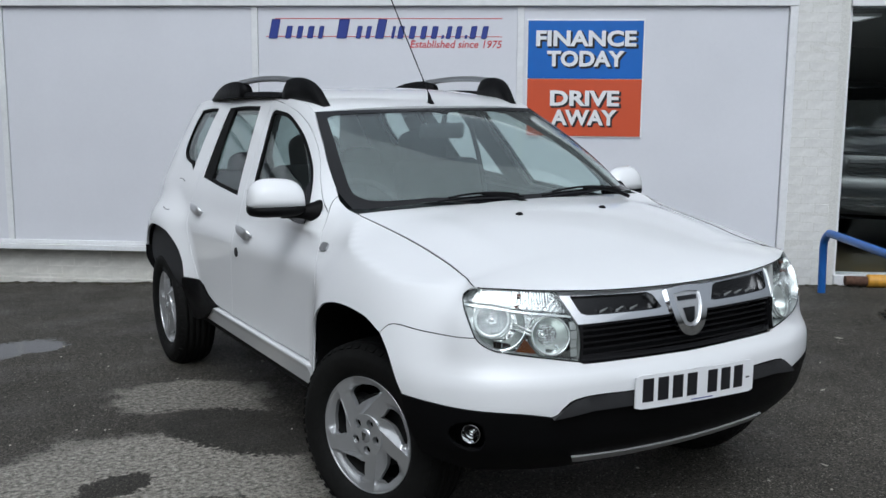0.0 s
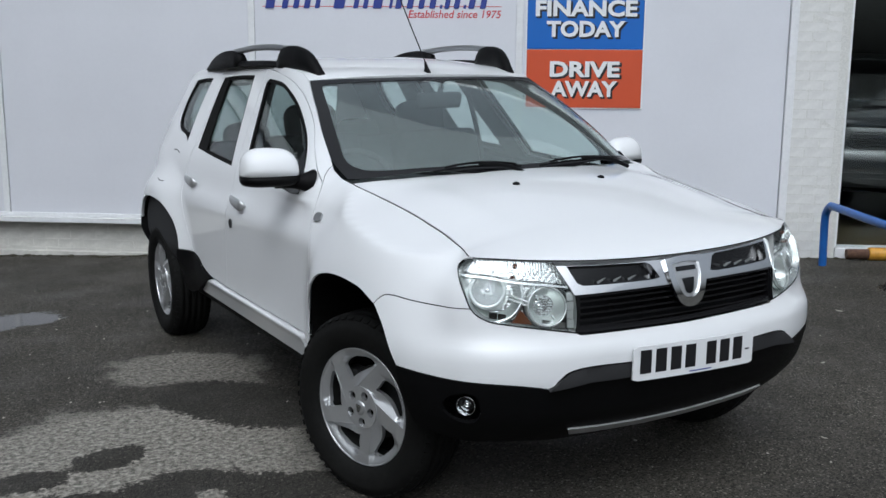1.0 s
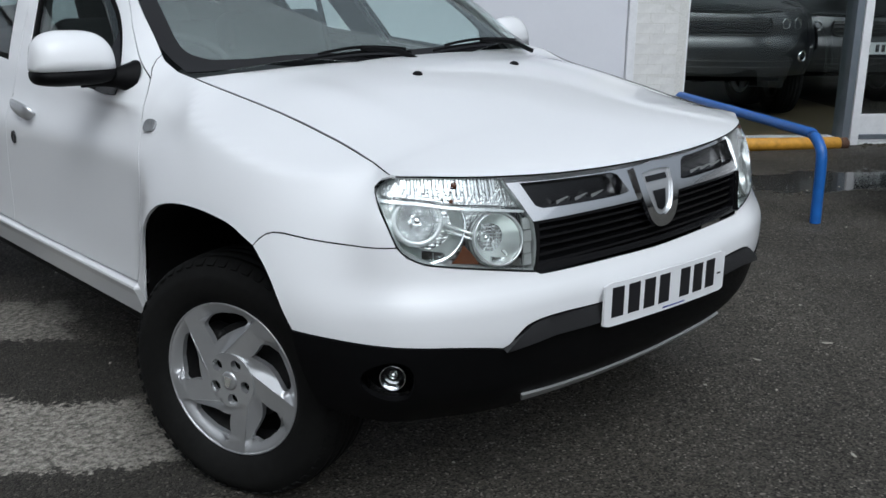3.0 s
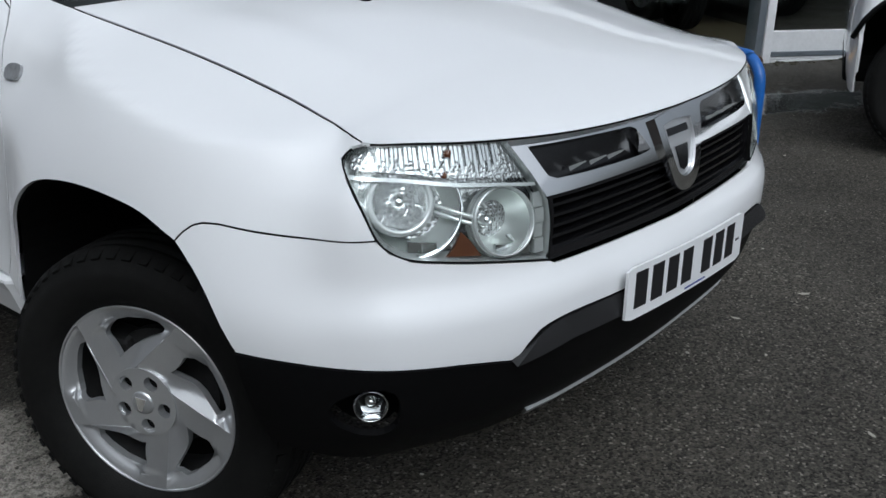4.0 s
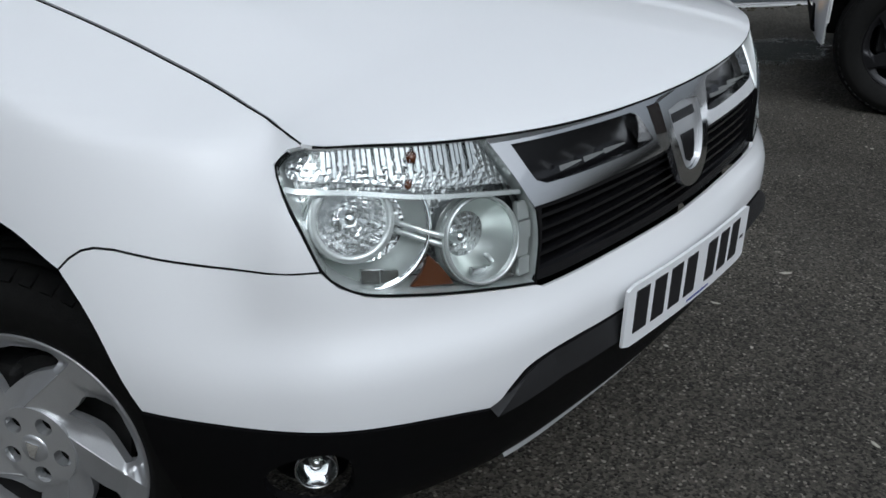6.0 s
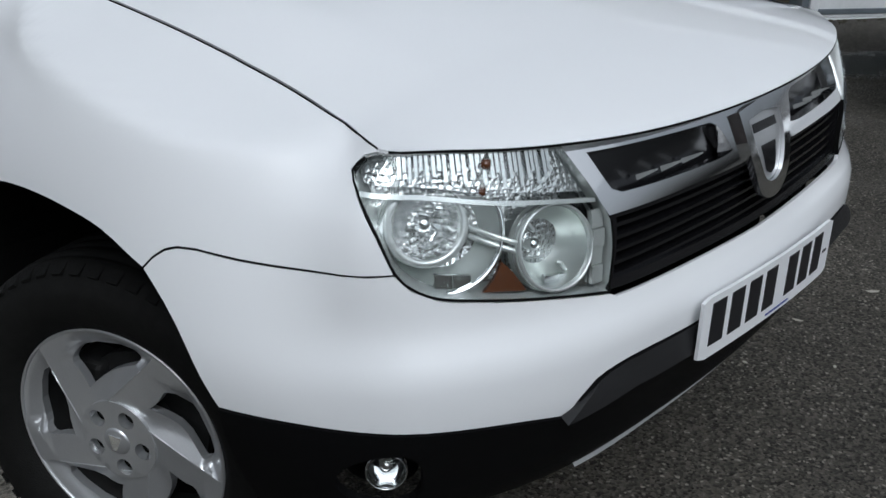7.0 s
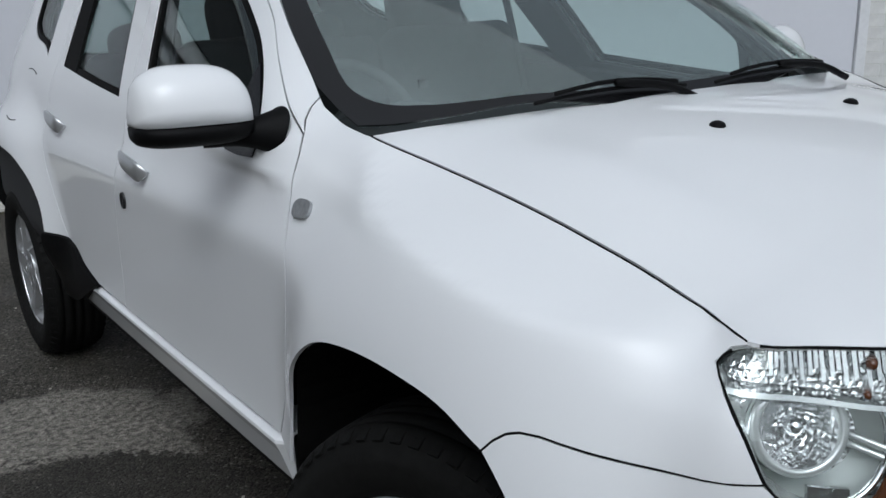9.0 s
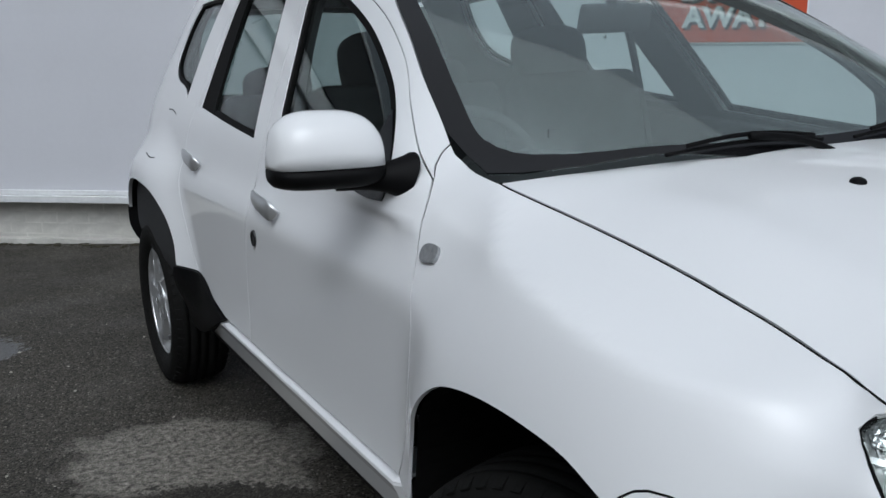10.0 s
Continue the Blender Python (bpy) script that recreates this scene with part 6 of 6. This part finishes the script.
def seat(x, y, wide, heads, low=0.0):
    st = new("seat")
    st.parent = car
    tagged(st, "charcoal cloth seat with head restraint")

    def cushion(name, size, at, tilt=0, bevel=0.05):
        return part(name, box(bmesh.new(), size, (0, 0, 0), pose(*at, tilt, 0, 0), bevel, 4), CLOTH, st, smooth=True)
    cushion("seat_base", (wide, 0.50, 0.16), (x, y - 0.25, 0.66), 6)
    cushion("seat_back", (wide, 0.14, 0.58), (x, y + 0.06, 0.93 - low * 0.6), -14)
    for hx in heads:
        part("head_rest", head_rest_mesh(pose(hx, y + 0.185, 1.258 - low, -8, 0, 0)), CLOTH, st, smooth=True)
        for d in (-0.06, 0.06):
            part("head_rest_post", tube([(hx + d, y + 0.16, 1.13 - low), (hx + d, y + 0.18, 1.22 - low)], 0.006, 8), CHROME, st)


seat(-0.35, 1.43, 0.50, (-0.33,))
seat(0.35, 1.43, 0.50, (0.30,))
seat(0.0, 2.38, 1.22, (-0.36, 0.36), 0.13)
block("cabin_floor", (1.30, 2.6, 0.06), (0, 1.75, 0.50), CABIN, car, bevel=0.01)
part("rear_view_mirror", box(bmesh.new(), (0.25, 0.035, 0.075), (0, 0, 0), pose(0, 0.86, 1.388, 12, 0, 8), 0.016, 3), CABIN, car, "rear-view mirror", smooth=True)
part("mirror_stalk", tube([(0, 0.86, 1.40), (0, 0.83, 1.455)], 0.012, 8), CABIN, car)
block("screen_sensor", (0.022, 0.006, 0.016), tuple(over_screen(-0.80, 0.17, -0.012)), CABIN, car, bevel=0, m=Matrix())

# ---- other vehicles ----
def parked_car(name, label, paint, m, rim, lamps=True, stretch=1.0, snub=1.0, plate=True, low_z=0.40):
    def short(lift):
        """The same surface with its front overhang shortened."""
        def f(a, b):
            q = np.array(lift(a, b))
            q[..., 1] = np.where(q[..., 1] < -0.40, -0.40 + (q[..., 1] + 0.40) * snub, q[..., 1])
            return q
        return f
    root = thing(name, label, "car", at=m @ Matrix.Diagonal((1.02, 1.0, stretch, 1)))
    for s in (-1, 1):
        low = ring([(-0.40, low_z), (-0.395, 0.577)], ARCH_F[:11], [ARCH_F[10], (0.36, 0.40)], [(0.36, 0.40), (2.15, 0.40)], [(2.15, 0.40), ARCH_R[1]], ARCH_R[1:10], [ARCH_R[9], (3.40, 0.45)], [(3.40, 0.45), (3.38, 0.9), (3.3, 1.10)], [(3.3, 1.10), (2.0, 1.10), (0.45, 1.07)], [(0.45, 1.07), (0.33, float(crest(0.33)))], crest_run, [crest_run[-1], (-0.62, low_z)], [(-0.62, low_z), (-0.40, low_z)])
        sheet("flank", low, short(flank(s)), paint, root, 0.06, 0.02)
        up = ring([(0.45, 1.072), (2.0, 1.102), (3.28, 1.102)], [(3.28, 1.102), (3.2, 1.3), (3.08, 1.50)], [(3.08, 1.50), (2.5, 1.56), (1.9, 1.572), (1.5, 1.562), (1.08, 1.51)], [(1.08, 1.51), (0.76, 1.358), (0.459, 1.154), (0.45, 1.072)])
        sheet("side_window", up, flank(s), TINTED, root, 0.08, 0.02)
        c = loft([[(s * (0.79 + 0.24 * t), 0.58 + dy * (1 - 0.4 * t * t), 1.10 + dz * (1 - 0.3 * t * t)) for dy, dz in ((-0.06, -0.03), (0.05, -0.03), (0.05, 0.07), (-0.03, 0.10), (-0.07, 0.05))] for t in (0, 0.3, 0.6, 0.9, 1.0)])
        part("door_mirror", c, paint, root, smooth=True)
        for y in (0.0, 2.66):
            wheel(root, pose(s * 0.762, y, 0.343, 0, 0, 0 if s < 0 else 180), rim)
        for arch in (ARCH_F, ARCH_R):
            line = np.array(smooth_run(arch, 0.06))
            o = body(line[:, 0], line[:, 1], 0.004) * np.array([s, 1, 1])
            i = o.copy()
            i[:, 0] = s * 0.45
            bm = bmesh.new()
            ro, ri = [bm.verts.new(q) for q in o], [bm.verts.new(q) for q in i]
            for k in range(len(ro) - 1):
                bm.faces.new((ro[k], ro[k + 1], ri[k + 1], ri[k]))
            bm.faces.new(ri)
            part("arch_liner", bm, LINER, root)
            lip = [body(p, z, 0.010) * np.array([s, 1, 1]) for p, z in arch]
            part("arch_lip", tube(lip, 0.014, 8, 0.05), BLACK_PLASTIC, root, smooth=True)
        if lamps:
            lamp = ring([(s * 0.42, 0.76), (s * 0.80, 0.775)], [(s * 0.80, 0.775), (s * 0.80, 0.90)], [(s * 0.80, 0.90), (s * 0.45, 0.872)], [(s * 0.45, 0.872), (s * 0.42, 0.76)])
            hl = sheet("head_lamp", lamp, nose(-0.012), CHROME, root, 0.05, 0.02, label="chrome head lamp unit")
            for q, r in ((0.52, 0.040), (0.66, 0.046)):
                part("lamp_bowl", lathe([(0.0, -0.03), (r * 0.7, -0.018), (r, 0.004), (r * 1.1, 0.0)], 24, at_nose(s * q, 0.822, 0.004) @ TURN_X), REFLECTOR, hl, smooth=True)
            fog = part("fog_lamp", lathe([(0.0, -0.02), (0.03, -0.012), (0.040, 0.004), (0.047, 0.004), (0.047, -0.02)], 24, at_nose(s * 0.70, 0.56, 0.006) @ TURN_X), CHROME, root, smooth=True)
            part("fog_glass", lathe([(0.0, 0.003), (0.032, 0.001), (0.034, -0.004)], 20, at_nose(s * 0.70, 0.56, 0.006) @ TURN_X), TINTED, fog, smooth=True)
    sheet("bonnet", full, short(bonnet), paint, root, 0.08, 0.014, GAP, centre=(0, 0, 0))
    sheet("roof_panel", roof_ring, roof, paint, root, 0.12, 0.014, 0, centre=(0, 1.5, 0))
    sheet("windscreen", ws, screen, TINTED, root, 0.12, 0.006, 0, centre=(0, 1.2, 0.5))
    f0, f1 = both([(1.02, low_z + 0.03), (0.80, low_z), (0.0, low_z - 0.01)])
    g0, g1 = both([(0.80, 0.945), (0.5, 0.91), (0.0, 0.898)])
    fascia = sheet("front_bumper", ring(f0, f1, [f1[-1], (1.02, 0.60), g1[-1]], g1[::-1], g0[::-1], [g0[0], (-1.02, 0.60), f0[0]]), short(nose(-0.002)), paint, root, 0.05, 0.02)
    if lamps:
        gr = sheet("grille", ring([(-0.34, 0.735), (0.34, 0.735)], [(0.34, 0.735), (0.38, 0.80), (0.36, 0.87)], [(0.36, 0.87), (-0.36, 0.87)], [(-0.36, 0.87), (-0.38, 0.80), (-0.34, 0.735)]), nose(0.004), GLOSS_BLACK, root, 0.05, 0.02, label="black grille with chrome frame")
        part("grille_rim", tube([nose(0.010)(np.array([q]), np.array([z]))[0] for q, z in ((-0.36, 0.87), (-0.38, 0.80), (-0.34, 0.738), (0, 0.733), (0.34, 0.738), (0.38, 0.80), (0.36, 0.87))], 0.008, 8), DARK_METAL, gr, smooth=True)
        for z in (0.765, 0.80, 0.835):
            part("grille_bar", tube([nose(0.008)(np.array([q]), np.array([z]))[0] for q in np.linspace(-0.36, 0.36, 9)], 0.006, 6), DARK_METAL, gr)
        for z in (0.47, 0.52):
            part("lower_bar", tube([nose(0.004)(np.array([q]), np.array([z]))[0] for q in np.linspace(-0.6, 0.6, 9)], 0.007, 6), DARK_METAL, gr)
    if plate:
        part("number_plate", box(bmesh.new(), (0.52, 0.008, 0.111), (0, -0.822, 0.62), None, 0.01), PLATE_WHITE, root)
        for k in range(7):
            block("bar", (0.036, 0.003, 0.07), (-0.21 + 0.063 * k + (0.03 if k > 3 else 0), -0.8275, 0.62), PLATE_BLACK, root, bevel=0)
    block("underbody", (1.2, 3.4, 0.15), (0, 1.25, 0.40), LINER, root, bevel=0.02)
    return root


# white hatchback beside the hoop barrier, nose towards the building
NEIGHBOUR = Matrix.Translation((3.46, -0.44, 0)) @ pose(0, 0, 0, 0, 0, 199) @ Matrix.Translation((-0.87, 0.0, 0))
parked_car("white_hatchback", "white parked hatchback with dark alloy wheels and black arches", WHITE_PAINT, NEIGHBOUR, DARK_RIM, lamps=False, snub=0.15, plate=False, low_z=0.31)
# two dark cars inside the showroom, noses to the glass
FLOOR_Z = 0.19
parked_car("black_estate_car", "black car standing in the dim showroom", DARK_PAINT, WALL @ pose(9.42, 2.35, FLOOR_Z, 0, 0, 4), SATIN_SILVER)
parked_car("black_offroader", "tall black off-road car close behind the shop window", DARK_PAINT, WALL @ pose(7.90, 1.75, FLOOR_Z, 0, 0, -6), SATIN_SILVER, stretch=1.06, plate=False)

# ceiling lights in the showroom
for u, d in ((7.6, 2.2), (9.6, 2.2), (7.6, 5.0), (9.6, 5.0)):
    cl = thing("ceiling_light", "square white ceiling light panel, lit", "lamp", "showroom ceiling lights", at=WALL)
    wall_block("diffuser", u - 0.3, u + 0.3, 2.450, 2.462, d - 0.3, d + 0.3, SHOP_LIGHT, cl, bevel=0)
    for a0, a1, b0, b1 in ((-0.33, 0.33, -0.33, -0.305), (-0.33, 0.33, 0.305, 0.33), (-0.33, -0.305, -0.303, 0.303), (0.305, 0.33, -0.303, 0.303)):
        wall_block("light_frame", u + a0, u + a1, 2.440, 2.468, d + b0, d + b1, FRAME_WHITE, cl)


# ---- trees round the forecourt, seen only in glass and paint ----
def leaf_mesh(n, rx, rz, z0, seed):
    r = random.Random(seed)
    verts, faces = [], []
    clumps = []
    for _ in range(70):
        while True:
            c = Vector((r.uniform(-1, 1), r.uniform(-1, 1), r.uniform(-1, 1)))
            if 0.25 < c.length < 1.0:
                break
        clumps.append((Vector((c.x * rx, c.y * rx, z0 + c.z * rz)), r.uniform(0.25, 0.6)))
    for i in range(n):
        c, w = r.choice(clumps)
        p = c + Vector((r.gauss(0, w * 0.5), r.gauss(0, w * 0.5), r.gauss(0, w * 0.4)))
        a, b = Vector((r.uniform(-1, 1), r.uniform(-1, 1), r.uniform(-1, 1))).normalized() * 0.07, Vector((r.uniform(-1, 1), r.uniform(-1, 1), r.uniform(-1, 1))).normalized() * 0.04
        k = len(verts)
        verts += [p - a, p + b, p + a, p - b]
        faces.append((k, k + 1, k + 2, k + 3))
    mesh = bpy.data.meshes.new("crown")
    mesh.from_pydata([tuple(v) for v in verts], [], faces)
    return mesh


def tree(m, seed):
    r = random.Random(seed)
    t = thing("tree", "dark broadleaf tree with a ragged crown", "tree", "trees round the forecourt", at=m)
    part("trunk", tube([(0, 0, -0.2), (0.05, 0.03, 1.2), (-0.05, 0.05, 2.8), (0.02, -0.04, 4.6), (0.1, 0.05, 6.2)], lambda q: 0.20 * (1 - q) + 0.03, 10, 0.3), BARK, t, smooth=True)
    for k in range(9):
        a, z = k * 2.4, 1.6 + 0.45 * k
        d = Vector((math.cos(a), math.sin(a), 0.55)) * (2.2 - 0.16 * k)
        part("limb", tube([(0, 0, z), Vector((0, 0, z)) + d * 0.5 + Vector((0, 0, 0.1)), Vector((0, 0, z)) + d], lambda q: 0.07 * (1 - q) + 0.012, 7, 0.2), BARK, t, smooth=True)
    tagged(finish("crown", leaf_mesh(6000, 2.3, 2.2, 4.6, seed), LEAF, t, smooth=False), kind="stuff")
    return t


first = tree(pose(-14.0, 12.0, 0), 3)
for x, y, turn, sc in ((-17.0, 9.0, 40, 1.1), (-11.5, 14.5, 10, 1.0)):
    copy_thing(first, pose(x, y, 0, 0, 0, turn) @ Matrix.Scale(sc, 4))

# ---- low buildings across the road, seen only in paint and glass ----
def low_building(m, length, height, depth, bays):
    b = thing("low_building", "low brick building with a flat roof and windows", "building", "buildings across the road", at=m)
    block("wall", (length, depth, height), (0, depth / 2, height / 2), OLD_BRICK, b, bevel=0.02)
    block("roof", (length + 0.5, depth + 0.5, 0.28), (0, depth / 2, height + 0.142), DARK_FELT, b, "dark felt roof edge", bevel=0.02)
    for k in range(bays):
        x = -length / 2 + length * (k + 0.5) / bays
        w = block("window", (1.5, 0.06, 1.2), (x, -0.012, height * 0.55), TINTED, b, "dark window in a white frame", bevel=0.01)
        for dx in (-0.78, 0, 0.78):
            block("frame", (0.07, 0.09, 1.34), (x + dx, -0.032, height * 0.55), FRAME_WHITE, w)
        for dz in (-0.64, 0.64):
            block("sill", (1.49, 0.10, 0.07), (x, -0.040, height * 0.55 + dz), FRAME_WHITE, w)


low_building(pose(-16.0, -1.0, 0, 0, 0, -90), 20.0, 5.4, 7.0, 6)
low_building(pose(-13.0, -22.0, 0, 0, 0, 150), 14.0, 3.9, 7.0, 4)

# ---- painted bricks of pier and plinth ----
def brick_mesh(length, seed):
    r = random.Random(seed)
    bm = box(bmesh.new(), (length, 0.022, 0.068), (0, 0, 0), None, 0.002, 1)
    for v in bm.verts:
        v.co += Vector((r.uniform(-1, 1), r.uniform(-0.6, 0.6), r.uniform(-1, 1))) * 0.0012
    mesh = bpy.data.meshes.new("brick")
    bm.to_mesh(mesh)
    bm.free()
    return mesh


def lay(parent, material, u0, u1, w0, w1, depth, seed):
    r = random.Random(seed)
    full_b, half_b = [brick_mesh(0.219, seed + i) for i in range(4)], [brick_mesh(0.1055, seed + 9 + i) for i in range(3)]
    for me in (*full_b, *half_b):
        me.materials.append(material)
    row, w = 0, w0
    while w + 0.06 < w1:
        u = u0 if row % 2 == 0 else u0 + 0.1135
        if row % 2:
            ob = new("brick", r.choice(half_b))
            ob.parent, ob.location = parent, (u0 + 0.051, depth + r.uniform(-0.0006, 0.0006), w + 0.0325)
        while u + 0.05 < u1:
            short = u + 0.216 > u1 + 0.01
            if short and u + 0.105 > u1 + 0.01:
                break
            ob = new("brick", r.choice(half_b if short else full_b))
            ob.parent, ob.location = parent, (u + (0.051 if short else 0.1075), depth + r.uniform(-0.0006, 0.0006), w + 0.0325)
            u += 0.1135 if short else 0.227
        w += 0.0755
        row += 1


lay(pier, BRICK_PAINT, 6.660, 7.066, 0.130, 2.58, 0.0203, 31)
lay(wall, PLINTH_PAINT, -1.20, 3.3, 0.0, 0.305, 0.0702, 77)
# footing strip and grit along the wall's foot
wall_block("footing", -15.0, 6.6, -0.2, 0.045, -0.004, 0.06, PLINTH_PAINT, wall)
r = random.Random(12)
bm = bmesh.new()
for k in range(260):
    uu = r.uniform(-1.5, 3.0) if k < 190 else r.uniform(6.6, 9.5)
    c = WALL @ Vector((uu, -abs(r.gauss(0.0, 0.05)) - 0.012, 0))
    s_ = r.uniform(0.006, 0.022)
    bmesh.ops.create_icosphere(bm, subdivisions=1, radius=s_, matrix=Matrix.Translation((c.x, c.y, s_ * 0.2)) @ Matrix.Diagonal((1.4, 1, 0.5, 1)))
tagged(part("wall_foot_grit", bm, MOSS), "dark moss and grit along the foot of the wall", "debris", kind="stuff")

# pale stones and leaf scraps lying on the asphalt
PALE_STONE = surface("pale_stone_chip", (0.42, 0.40, 0.34), 0.8, grain=(60, 0.2))
bm = bmesh.new()
for k in range(240):
    x, y = r.uniform(-3.2, 4.5), r.uniform(-2.2, 4.5)
    s_ = r.uniform(0.0025, 0.0065)
    bmesh.ops.create_icosphere(bm, subdivisions=1, radius=s_, matrix=Matrix.Translation((x, y, s_ * 0.3)) @ pose(0, 0, 0, 0, 0, r.uniform(0, 180)) @ Matrix.Diagonal((1.5, 1, 0.6, 1)))
tagged(part("stone_chips", bm, PALE_STONE), "scattered small pale stone chips on asphalt", "stones", kind="stuff")
for x, y, s_ in ((1.372, -0.617, 0.014), (1.035, -0.522, 0.010), (0.59, -1.099, 0.010), (2.9, 0.9, 0.018), (1.9, 0.2, 0.012)):
    bm = bmesh.new()
    vs = [bm.verts.new((s_ * a * 1.6, s_ * b, s_ * 0.35 * abs(a) + 0.002)) for a, b in ((-1, 0), (-0.4, -0.5), (0.5, -0.45), (1, 0.05), (0.4, 0.5), (-0.5, 0.4))]
    bm.faces.new(vs)
    ret = bmesh.ops.extrude_face_region(bm, geom=bm.faces[:])
    bmesh.ops.translate(bm, vec=(0, 0, -0.0015), verts=[v for v in ret["geom"] if isinstance(v, bmesh.types.BMVert)])
    sc = tagged(part("leaf_scrap", bm, PALE_STONE), "small pale leaf scrap lying on the asphalt", "leaf", "scraps on the asphalt")
    sc.matrix_world = pose(x, y, 0.002, 0, 0, x * 97)
